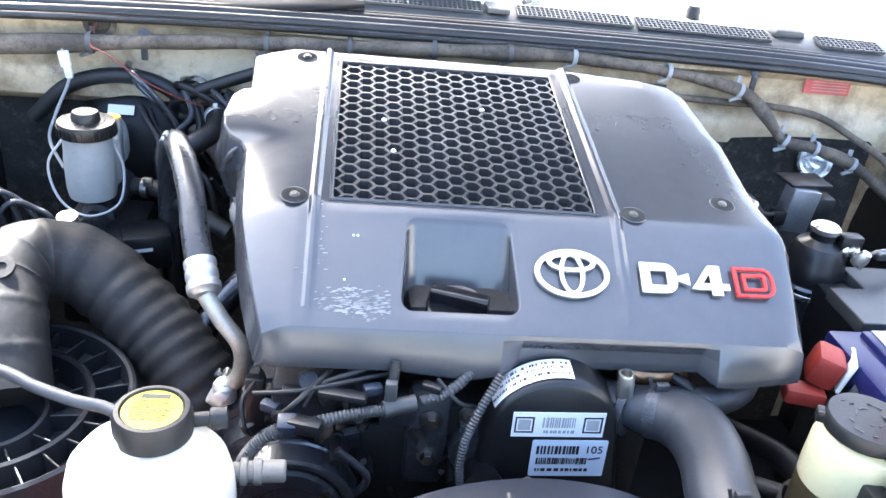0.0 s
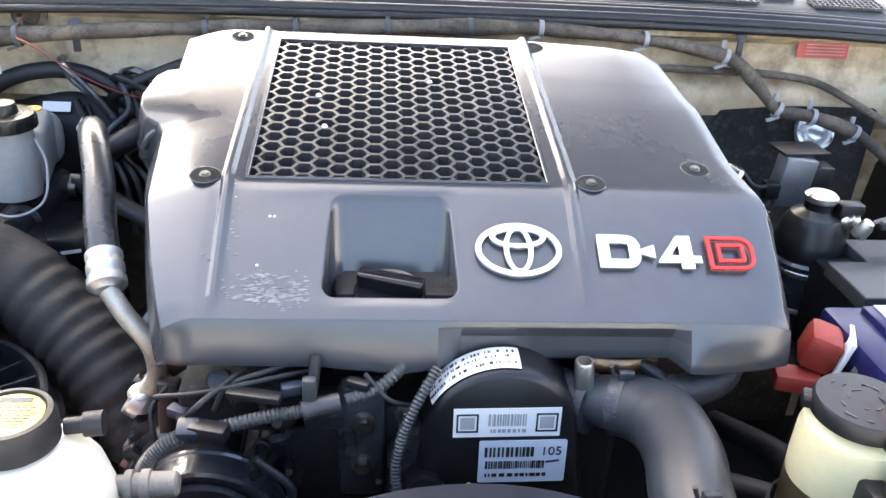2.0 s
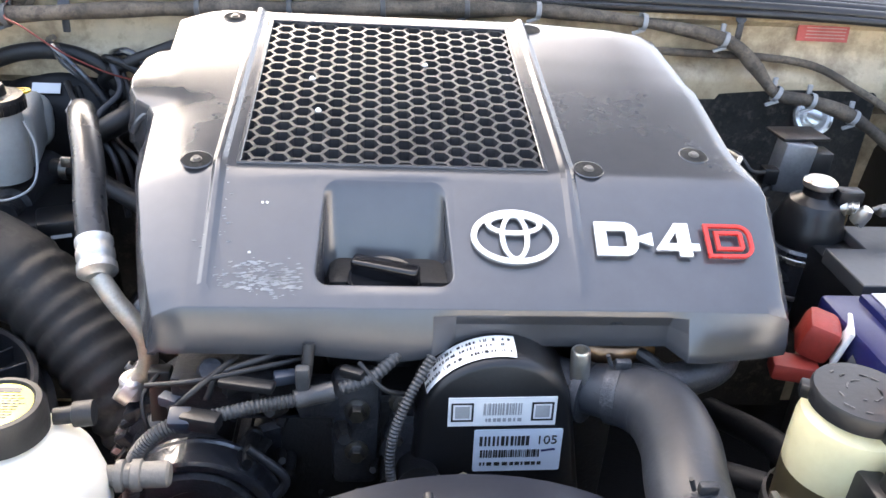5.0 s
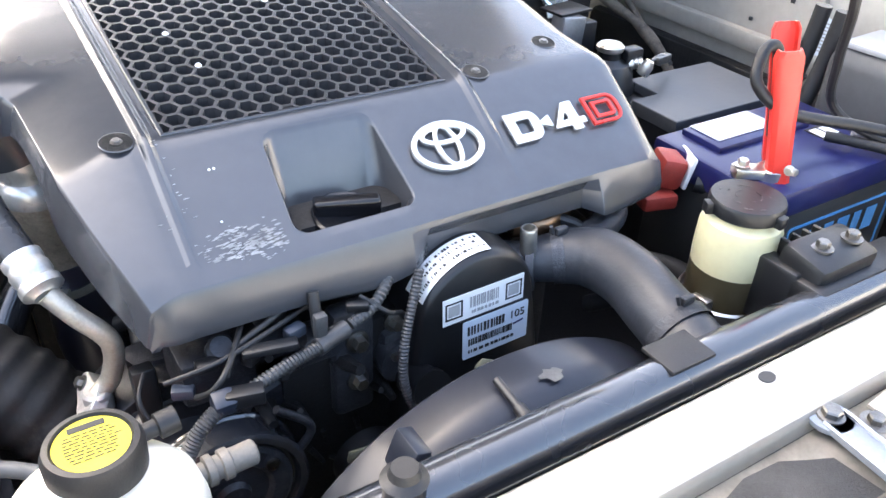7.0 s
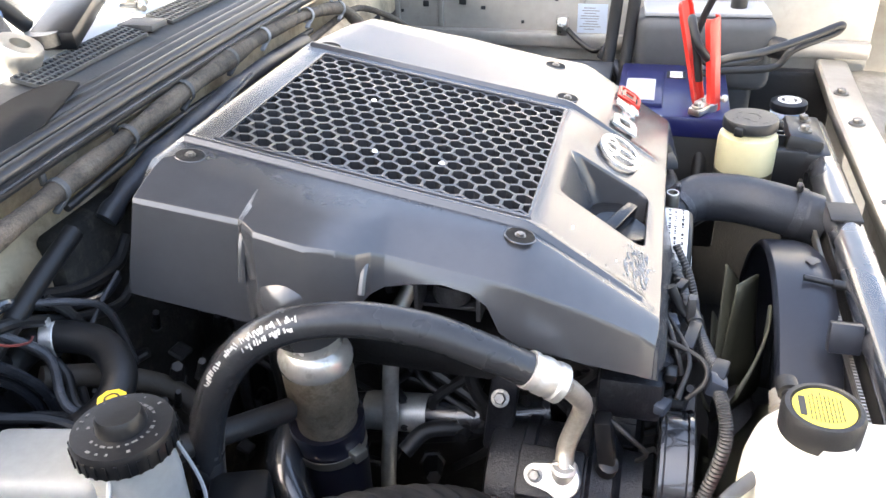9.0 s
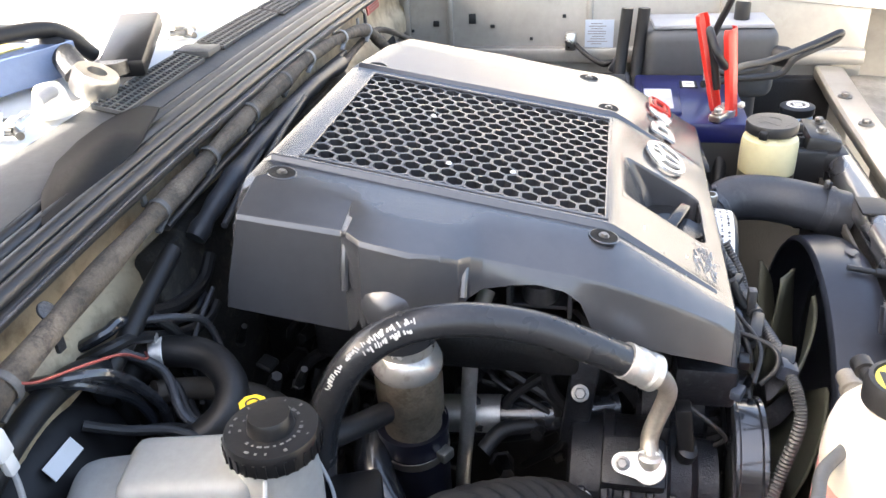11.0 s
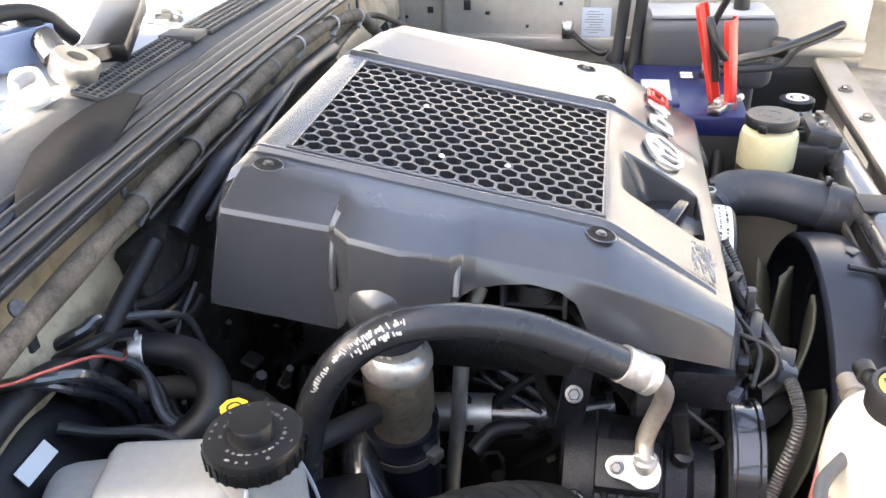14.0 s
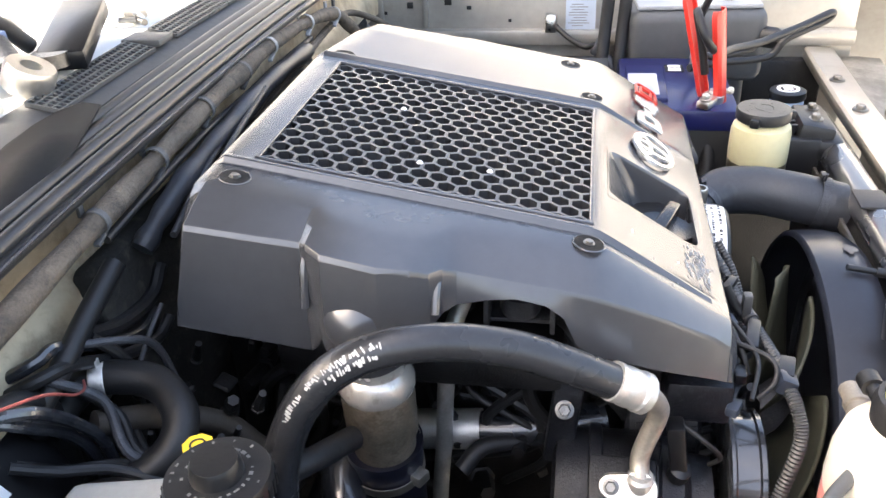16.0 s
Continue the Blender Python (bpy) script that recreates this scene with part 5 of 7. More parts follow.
# sensors and pipework between timing cover and hose
bm = NB()
lathe(bm, [(0.008, 0), (0.0085, 0.004), (0.0085, 0.034), (0.0075, 0.036), (0.0058, 0.036), (0.0058, 0.02)], (0.158, -0.130, 0.980), (-0.1, 0, 1), seg=18)
solo("bypass_stub", bm, M_STEEL, "short bright metal pipe stub", "pipe stub")
bm = NB()
tube(bm, [(0.20, -0.12, 0.975), (0.245, -0.125, 0.98), (0.285, -0.11, 0.985), (0.31, -0.07, 0.985)], 0.016, n=8, seg=18)
solo("coolant_pipe", bm, M_CAST, "curved cast metal coolant pipe below the cover", "pipe")
bm = NB()
tube(bm, [(0.16, -0.095, 0.998), (0.19, -0.105, 0.996), (0.225, -0.095, 0.996)], 0.012, n=8, seg=18)
solo("egr_pipe", bm, material("heat_tinted_steel", (0.32, 0.2, 0.12), 0.3, metal=1.0, var=0.5, scale=30, bump=0.1), "heat-tinted brown metal pipe below the cover", "pipe")

# ---- battery and what stands round it ----
bt = thing("battery", (0.53, -0.125, 0.8), "blue and black car battery with printed front", "battery")
bm = NB()
box(bm, (0.535, -0.125, 0.895), (0.25, 0.168, 0.19), None, 0.005)
part("case", bm, M_PRINT, bt, "black battery case")
bm = NB()
box(bm, (0.535, -0.125, 1.002), (0.255, 0.172, 0.034), None, 0.006)
box(bm, (0.52, -0.08, 1.020), (0.16, 0.06, 0.012), None, 0.003)
part("lid", bm, M_BLUE, bt, "blue lid")
bm = NB()
flat_box(bm, Matrix.Translation((0.50, -0.075, 1.027)), 0, 0, 0.10, 0.045, 0.001)
part("sticker", bm, material("worn_foil", (0.6, 0.62, 0.7), 0.3, var=0.5, scale=50, bump=0.3), bt, "worn whitish foil sticker")
bm = NB()
flat_box(bm, Matrix.Translation((0.60, -0.13, 1.0197)), 0, 0, 0.035, 0.03, 0.001)
part("sticker", bm, M_PRINT, bt, "small black warning sticker")
bm = NB()
for k in (-0.009, 0.009):
    flat_box(bm, Matrix.Translation((0.60 + k, -0.13, 1.0205)), 0, 0, 0.013, 0.02, 0.001)
part("printing", bm, M_LABEL, bt)
SF = frame_at((0.55, -0.2095, 0.925), (1, 0, 0), (0, 0, 1))
bm = plate([rrect(0.19, 0.085, 0.006), rrect(0.184, 0.079, 0.005)], SF, 0.0008)
part("front_print", bm, M_LBLUE, bt, "light blue printed border")
bm = NB()
for k, w in enumerate((0.02, 0.016, 0.022, 0.014, 0.02)):
    m = SF @ Matrix.Translation((-0.045 + 0.027 * k, 0.015, 0.0005)) @ Matrix.Shear("XZ", 4, (0.0, 0.0))
    flat_box(bm, m, 0, 0, w, 0.03, 0.0008)
flat_box(bm, SF, -0.01, -0.02, 0.14, 0.006, 0.0016)
part("front_print", bm, M_LBLUE, bt, "light blue printed blocks")
for x, y in ((0.445, -0.175), (0.615, -0.165)):
    bm = NB()
    lathe(bm, [(0.010, 1.015), (0.009, 1.034), (0.007, 1.036)], (x, y, 0), seg=16)
    part("terminal", bm, material("lead", (0.4, 0.4, 0.4), 0.5, metal=0.8, var=0.4, scale=60, bump=0.3), bt, "grey lead terminal post")
bm = NB()
lathe(bm, [(0.015, 1.018), (0.016, 1.02), (0.016, 1.030), (0.014, 1.032)], (0.445, -0.175, 0), seg=20)
box(bm, (0.425, -0.165, 1.026), (0.04, 0.02, 0.012), Matrix.Rotation(radians(-30), 4, "Z"), 0.003)
hexbolt(bm, (0.415, -0.16, 1.032), (0, 0, 1), 0.006, 0.009)
part("clamp_lug", bm, M_STEEL, bt, "corroded terminal clamp")

tcv = thing("terminal_cover", (0.388, -0.09, 0.97), "red plastic positive terminal cover, dusty", "terminal cover")
bm = NB()
box(bm, (0.390, -0.082, 1.000), (0.032, 0.042, 0.038), Matrix.Rotation(radians(-25), 4, "Z") @ Matrix.Rotation(radians(12), 4, "Y"), 0.008, 2)
box(bm, (0.368, -0.095, 0.972), (0.042, 0.026, 0.018), Matrix.Rotation(radians(-15), 4, "Z"), 0.004)
part("shell", bm, M_REDCAP, tcv)
bm = NB()
box(bm, (0.408, -0.091, 1.001), (0.005, 0.040, 0.039), Matrix.Rotation(radians(-25), 4, "Z") @ Matrix.Rotation(radians(12), 4, "Y"), 0.002)
part("edge", bm, M_LABEL, tcv, "pale worn edge")
bm = NB()
tube(bm, [(0.41, -0.11, 0.99), (0.43, -0.14, 0.985), (0.42, -0.17, 0.96), (0.39, -0.17, 0.90)], 0.011, n=8)
part("cable", bm, M_RUBBER, tcv)

fb = thing("fuse_box", (0.53, 0.05, 0.9), "black plastic fuse box with a stepped lid", "fuse box")
bm = NB()
box(bm, (0.56, 0.045, 0.95), (0.19, 0.12, 0.11), None, 0.006)
part("body", bm, M_BLACK, fb)
lid = plate([[(-0.10, -0.065), (0.10, -0.065), (0.10, 0.065), (-0.055, 0.065), (-0.055, 0.01), (-0.10, 0.01)]], Matrix.Translation((0.565, 0.045, 1.008)), 0.007, 0.002)
part("lid", lid, material("grey_black_plastic", (0.045, 0.048, 0.052), 0.4, var=0.25, scale=20, bump=0.1), fb)

gb = thing("plastic_housing", (0.73, -0.17, 0.9), "dark grey plastic lamp housing near the fender", "lamp housing")
bm = NB()
box(bm, (0.735, -0.17, 1.03), (0.11, 0.235, 0.13), Matrix.Rotation(radians(4), 4, "Z"), 0.022, 4)
box(bm, (0.74, -0.185, 0.95), (0.08, 0.16, 0.10), None, 0.02, 3)
part("body", bm, material("grey_housing", (0.075, 0.078, 0.082), 0.45, var=0.2, scale=16, bump=0.08), gb)
bm = NB()
box(bm, (0.735, -0.17, 1.098), (0.09, 0.21, 0.008), Matrix.Rotation(radians(4), 4, "Z"), 0.003)
part("lid", bm, material("grey_lid", (0.3, 0.31, 0.32), 0.4, var=0.2, scale=20, bump=0.05), gb)
bm = NB()
lathe(bm, [(0.014, 1.10), (0.014, 1.13), (0.012, 1.135)], (0.735, -0.225, 0), seg=18)
part("knob", bm, M_BLACK, gb)
bm = plate([rrect(0.045, 0.045, 0.004), rrect(0.036, 0.036, 0.003)], frame_at((0.677, -0.185, 1.0), (0, -1, 0), (0, 0, 1)), 0.008)
part("socket", bm, material("pale_socket", (0.4, 0.41, 0.42), 0.5, var=0.15, scale=30, bump=0.05), gb, "pale square socket frame")
bm = NB()
lathe(bm, [(0.018, 0), (0.018, 0.02), (0.014, 0.03), (0.008, 0.034)], (0.70, -0.285, 1.045), (-0.5, -0.8, 0), seg=20)
part("grommet", bm, M_RUBBER, gb)

# jumper cable clip gripping the battery post
jc = thing("jumper_clip", (0.45, -0.175, 1.03), "red jumper cable clip gripping the battery post", "jumper clip")
for s in (-1, 1):
    bm = NB()
    pts = [(0.0, -0.03 + 0.0), (0.012, -0.035), (0.013, 0.04), (0.017, 0.135), (0.012, 0.146), (-0.012, 0.146), (-0.017, 0.135), (-0.013, 0.04), (-0.012, -0.03)]
    top = Vector((0.470, -0.130, 1.172)) if s > 0 else Vector((0.434, -0.164, 1.160))
    base = Vector((0.462, -0.166, 1.024)) if s > 0 else Vector((0.448, -0.184, 1.005))
    d = (top - base).normalized()
    cr = Vector((0.55 * s, 0.83 * s, 0.0))
    cr = (cr - d * cr.dot(d)).normalized()
    wv = d.cross(cr)
    prof2 = [(-0.013, 0.0), (-0.012, 0.007), (-0.007, 0.0105), (0.007, 0.0105), (0.012, 0.007), (0.013, 0.0), (0.011, 0.0), (0.010, 0.006), (0.006, 0.0088), (-0.006, 0.0088), (-0.010, 0.006), (-0.011, 0.0)]
    rg = []
    L = (top - base).length
    for t, w in ((0, 0.8), (0.06, 1.0), (0.4, 1.0), (0.75, 1.1), (0.95, 1.15), (1.0, 0.9)):
        rg.append([bm.verts.new(base + d * (L * t) + wv * a * w + cr * b) for a, b in prof2])
    for p, q in zip(rg[:-1], rg[1:]):
        for k in range(len(prof2)):
            bm.faces.new((p[k], p[(k + 1) % len(prof2)], q[(k + 1) % len(prof2)], q[k]))
    bm.faces.new(rg[0])
    bm.faces.new(rg[-1])
    part("handle", bm, M_RED, jc)
bm = NB()
lathe(bm, [(0.004, -0.016), (0.004, 0.016)], (0.449, -0.186, 1.035), (0, 1, 0), seg=12)
hexbolt(bm, (0.442, -0.198, 1.038), (-1, -0.4, 0.2), 0.004, 0.005)
part("pivot", bm, M_STEEL, jc)
bm = NB()
JC = [(0.452, -0.16, 1.06), (0.452, -0.15, 1.11), (0.45, -0.140, 1.150), (0.43, -0.140, 1.150), (0.415, -0.152, 1.122), (0.445, -0.175, 1.094), (0.52, -0.21, 1.078), (0.58, -0.258, 1.070), (0.65, -0.335, 1.078), (0.685, -0.385, 1.090),
      (0.69, -0.378, 1.074), (0.655, -0.315, 1.055), (0.645, -0.285, 1.026), (0.60, -0.20, 1.030), (0.57, -0.15, 1.03)]
tube(bm, JC, 0.0062, n=10, seg=12)
solo("jumper_cable", bm, M_RUBBER, "thick black jumper cable looping from the clip", "cable")
bm = NB()
tube(bm, [(0.50, -0.10, 1.40), (0.495, -0.15, 1.29), (0.50, -0.176, 1.21), (0.535, -0.158, 1.13), (0.565, -0.15, 1.07), (0.60, -0.19, 1.04), (0.65, -0.25, 1.035), (0.69, -0.27, 1.03)], 0.0055, n=10, seg=10)
solo("jumper_cable", bm, M_RUBBER, "black jumper cable behind the red clip", "cable")
for dx in (0, 0.03):
    bm = NB()
    tube(bm, [(0.70, -0.02 - dx, 1.13), (0.695, -0.015 - dx, 1.06), (0.68, -0.01 - dx, 1.0), (0.66, 0.0 - dx, 0.95)], 0.011, n=8, seg=12)
    solo("loom_sleeve", bm, M_RUBBER, "black taped wiring sleeve beside the fender", "wiring")
lt = thing("fender_bracket", (0.72, 0.02, 1.0), "small metal bracket and plug by the fender", "bracket")
bm = NB()
box(bm, (0.79, 0.085, 1.045), (0.02, 0.022, 0.035), None, 0.004)
hexbolt(bm, (0.778, 0.085, 1.055), (-1, 0, 0.3), 0.006, 0.006)
part("plate", bm, M_STEEL, lt)
bm = NB()
box(bm, (0.70, -0.005, 1.025), (0.024, 0.02, 0.03), Matrix.Rotation(radians(30), 4, "X"), 0.004)
lathe(bm, [(0.009, 0), (0.009, 0.03)], (0.69, -0.02, 1.01), (-0.4, -0.4, -0.6), seg=12)
part("plug", bm, M_CAST, lt)
bm = NB()
tube(bm, [(0.785, 0.075, 1.04), (0.76, 0.05, 1.025), (0.72, 0.02, 1.02), (0.70, 0.0, 1.03)], 0.005, n=8)
part("lead", bm, M_RUBBER, lt)
bm = NB()
flat_box(bm, frame_at((0.7985, 0.03, 1.058), (0, -1, 0), (0, 0, 1)), 0, 0, 0.056, 0.055, 0.001)
st = solo("fender_sticker", bm, M_BLUELBL, "pale printed sticker on the fender wall", "sticker")
rnd = random.Random(31)
bm = NB()
for k in range(9):
    flat_box(bm, frame_at((0.7975, 0.03, 1.078 - 0.005 * k), (0, -1, 0), (0, 0, 1)), rnd.uniform(-0.006, 0.0), 0, rnd.uniform(0.02, 0.04), 0.0016, 0.0006)
part("printing", bm, M_GREYPRINT, st)

# ---- fuel filter ----
ff = thing("fuel_filter", (0.48, 0.12, 0.9), "black fuel filter canister with metal band", "fuel filter")
F0 = Vector((0.478, 0.125, 0))
bm = NB()
lathe(bm, [(0.037, 0.90), (0.040, 0.92), (0.040, 0.988), (0.037, 0.992)], F0, seg=36)
part("canister", bm, M_PAINTBLK, ff)
bm = NB()
lathe(bm, [(0.0405, 0.975), (0.0412, 0.976), (0.0412, 0.981), (0.0405, 0.982)], F0, seg=36, caps=False)
part("band", bm, M_STEEL, ff, "bright steel band")
bm = NB()
lathe(bm, [(0.0403, 0.930), (0.0408, 0.931), (0.0408, 0.935), (0.0403, 0.936)], F0, seg=36, caps=False)
part("band", bm, M_STEEL, ff, "bright steel band")
bm = NB()
lathe(bm, [(0.036, 0.990), (0.0395, 0.994), (0.0395, 1.014), (0.036, 1.020), (0.035, 1.030), (0.028, 1.042), (0.018, 1.047), (0.016, 1.049), (0.016, 1.060)], F0, seg=32)
box(bm, F0 + Vector((0.03, -0.01, 1.05)), (0.03, 0.02, 0.022), None, 0.004)
part("pump_head", bm, M_BLACK, ff)
bm = NB()
lathe(bm, [(0.017, 0), (0.0185, 0.002), (0.0185, 0.007), (0.015, 0.010), (0.006, 0.0105)], F0 + Vector((0.0, 0, 1.058)), seg=22)
lathe(bm, [(0.008, 0), (0.009, 0.006), (0.007, 0.008), (0.009, 0.012), (0.007, 0.014), (0.0085, 0.019)], F0 + Vector((0.022, -0.014, 1.040)), (0.8, -0.4, 0.1), seg=16)
lathe(bm, [(0.009, 0), (0.009, 0.012), (0.006, 0.02)], F0 + Vector((0.036, -0.03, 1.03)), (0.3, -0.3, 1), seg=14)
part("fitting", bm, M_STEEL, ff, "bright metal fittings")
bm = NB()
box(bm, F0 + Vector((0.07, -0.03, 1.045)), (0.03, 0.012, 0.012), Matrix.Rotation(radians(10), 4, "Z"), 0.003)
tube(bm, [F0 + Vector((0.05, -0.03, 1.045)), F0 + Vector((0.07, -0.03, 1.05)), F0 + Vector((0.1, -0.02, 1.03))], 0.003)
part("plug", bm, M_BOLT, ff, "small wiring plug")

sv = thing("solenoid_valve", (0.50, 0.26, 1.0), "grey vacuum valve block under a black plate", "valve")
bm = NB()
box(bm, (0.505, 0.245, 1.035), (0.042, 0.03, 0.065), Matrix.Rotation(radians(5), 4, "Y"), 0.003)
part("block", bm, material("grey_metal", (0.25, 0.26, 0.28), 0.4, metal=0.7, var=0.3, scale=40, bump=0.1), sv)
bm = NB()
box(bm, (0.54, 0.25, 1.03), (0.03, 0.03, 0.05), None, 0.003)
part("plug", bm, M_BLACK, sv)
bm = NB()
box(bm, (0.475, 0.235, 1.025), (0.02, 0.018, 0.022), None, 0.003)
part("plug", bm, M_BLACK, sv)
bm = NB()
box(bm, (0.514, 0.262, 1.0705), (0.064, 0.046, 0.004), Matrix.Rotation(radians(6), 4, "Z"), 0.001)
part("top_plate", bm, M_BLACK, sv)
pc = thing("pipe_cap", (0.613, 0.418, 1.04), "bright dished metal cap on the firewall felt", "metal cap")
bm = NB()
lathe(bm, [(0.010, -0.004), (0.0275, -0.002), (0.029, 0.004), (0.027, 0.009), (0.023, 0.010), (0.020, 0.005), (0.013, 0.004), (0.011, 0.010), (0.006, 0.011)], (0.614, 0.412, 1.043), (-0.1, -0.8, 0.45), seg=36)
part("dish", bm, M_CHROME, pc)
bm = NB()
box(bm, (0.602, 0.398, 1.022), (0.022, 0.004, 0.030), Matrix.Rotation(radians(-24), 4, "X"), 0.0015)
part("tongue", bm, M_STEEL, pc)
bm = NB()
tube(bm, [(0.475, 0.235, 1.03), (0.445, 0.22, 1.035), (0.43, 0.24, 1.05), (0.40, 0.26, 1.05)], 0.003, n=8)
tube(bm, [(0.48, 0.235, 1.01), (0.45, 0.20, 1.01), (0.45, 0.17, 1.02)], 0.003, n=8)
part("lead", bm, M_RUBBER, sv)
bm = NB()
tube(bm, [(0.36, 0.12, 1.06), (0.385, 0.14, 1.08), (0.40, 0.18, 1.07), (0.40, 0.25, 1.06)], 0.003, n=8)
solo("vacuum_line", bm, M_ALU, "thin metal vacuum line beside the cover", "pipe")
# ---- wiring along the firewall ----
hn = thing("firewall_harness", (0.05, 0.41, 1.1), "dusty taped wiring harness clipped along the firewall", "wiring")
HL = [(-0.62, 0.395, 1.132), (-0.48, 0.398, 1.145), (-0.35, 0.402, 1.156), (-0.245, 0.404, 1.162), (-0.13, 0.408, 1.166), (-0.010, 0.413, 1.171), (0.10, 0.412, 1.175), (0.195, 0.412, 1.177), (0.34, 0.41, 1.168),
      (0.455, 0.405, 1.15), (0.50, 0.395, 1.12), (0.535, 0.38, 1.085), (0.585, 0.375, 1.078), (0.65, 0.37, 1.058), (0.71, 0.36, 1.022), (0.748, 0.335, 0.992), (0.760, 0.28, 0.95), (0.762, 0.22, 0.88)]
def loom_r(q):
    return 0.0090 + 0.005 * max(0.0, 1 - q / 0.16) + 0.002 * math.exp(-((q - 0.3) / 0.07) ** 2)


bm = NB()
tube(bm, HL, lambda s: loom_r(s) + 0.002 * math.sin(23 * s) * math.sin(57 * s), n=10, seg=16)
part("loom", bm, M_TAPE, hn)
bm = NB()
tube(bm, [(p[0], p[1] - 0.004, p[2] - 0.022 - 0.006 * math.sin(9 * p[0])) for p in HL[3:9]], 0.0040, n=8, seg=10)
part("thin_loom", bm, M_RUBBER, hn)
bm = NB()
tube(bm, [(-0.20, 0.400, 1.110), (-0.17, 0.392, 1.128), (-0.10, 0.390, 1.142), (0.02, 0.392, 1.148), (0.16, 0.395, 1.15), (0.30, 0.40, 1.14)], lambda s: 0.0105 + 0.0018 * math.sin(31 * s) * math.sin(12 * s), n=10, seg=14)
part("dark_loom", bm, M_DUSTRUB, hn, "black taped branch of the loom")
bm = NB()
tube(bm, [(0.30, 0.40, 1.135), (0.42, 0.415, 1.128), (0.52, 0.42, 1.125), (0.60, 0.42, 1.115), (0.66, 0.40, 1.09), (0.715, 0.385, 1.06), (0.745, 0.36, 1.02), (0.757, 0.33, 0.985)], 0.0055, n=8, seg=10)
part("thin_loom", bm, M_TAPE, hn)
for i in (1, 3, 4, 5, 6, 7, 8, 9, 11, 12, 13):
    p = v3(HL[i])
    d = (v3(HL[i + 1]) - v3(HL[i - 1])).normalized()
    bm = NB()
    q = loom_r(i / (len(HL) - 1)) + 0.0016
    lathe(bm, [(q, -0.0035), (q + 0.001, -0.0028), (q + 0.001, 0.0028), (q, 0.0035)], p, d, seg=18, caps=False)
    box(bm, p + Vector((0, 0.012, 0.012)), (0.007, 0.004, 0.016), None, 0.001)
    box(bm, p + Vector((-0.006, -0.004, -q - 0.001)), (0.018, 0.006, 0.004), Matrix.Rotation(radians(-20), 4, "Y"), 0.001)
    part("clip", bm, M_GREYPRINT if i >= 7 else M_CONDUITGREY, hn, "plastic cable clip")
for p in ((-0.411, 0.414, 1.148), (0.475, 0.42, 1.165)):
    bm = NB()
    lathe(bm, [(0.004, 0), (0.0075, 0.001), (0.0075, 0.003), (0.004, 0.004)], v3(p) + Vector((0, -0.006, 0.012)), (0, -0.8, 0.5), seg=18)
    box(bm, v3(p) + Vector((0, -0.01, -0.008)), (0.009, 0.004, 0.03), None, 0.001)
    part("earth_tag", bm, M_CAST, hn, "zinc earth tag")
bm = NB()
tube(bm, [(-0.475, 0.415, 1.168), (-0.480, 0.395, 1.155), (-0.474, 0.379, 1.146), (-0.458, 0.352, 1.150), (-0.436, 0.335, 1.146), (-0.40, 0.345, 1.115), (-0.36, 0.37, 1.085), (-0.335, 0.39, 1.07)], 0.0011, n=8, seg=8)
part("red_wire", bm, material("dusty_red_wire", (0.24, 0.05, 0.04), 0.6, var=0.3, scale=60, bump=0.1), hn, "thin red wire")
sl = thing("sensor_lead", (-0.513, 0.385, 1.10), "white wiring connector hanging on a thin lead", "connector")
bm = NB()
box(bm, (-0.512, 0.385, 1.124), (0.014, 0.009, 0.022), Matrix.Rotation(radians(-8), 4, "Y"), 0.002)
box(bm, (-0.509, 0.385, 1.106), (0.010, 0.007, 0.018), Matrix.Rotation(radians(-8), 4, "Y"), 0.002)
part("connector", bm, M_LABEL, sl)
bm = NB()
tube(bm, [(-0.508, 0.385, 1.098), (-0.513, 0.38, 1.083), (-0.527, 0.37, 1.05), (-0.532, 0.35, 1.02), (-0.50, 0.30, 1.0)], 0.0022, n=8, seg=8)
tube(bm, [(-0.514, 0.385, 1.135), (-0.515, 0.395, 1.15), (-0.50, 0.405, 1.152)], 0.0022, n=8, seg=8)
part("lead", bm, M_GREYPRINT, sl, "thin grey lead")
bm = NB()
lathe(bm, [(0.016, 0), (0.022, 0.003), (0.023, 0.008), (0.015, 0.010), (0.012, 0.004)], (-0.475, 0.437, 1.165), (0, -1, 0.1), seg=28)
solo("grommet", bm, M_TAPE, "dusty round rubber grommet in the firewall", "grommet")
bm = NB()
m = frame_at((0.608, 0.4345, 1.161), (1, 0, 0), (0, 0.1, 1))
flat_box(bm, m, 0, 0, 0.075, 0.028, 0.002)
rs = solo("warning_sticker", bm, M_REDLBL, "faded red warning sticker on the firewall", "sticker")
bm = NB()
for k in range(5):
    flat_box(bm, m @ Matrix.Translation((0.004, 0.009 - 0.0045 * k, 0.0012)), 0, 0, 0.058, 0.0014, 0.0006)
part("printing", bm, material("faded_print", (0.55, 0.3, 0.27), 0.6, var=0.3, scale=60, bump=0), rs)

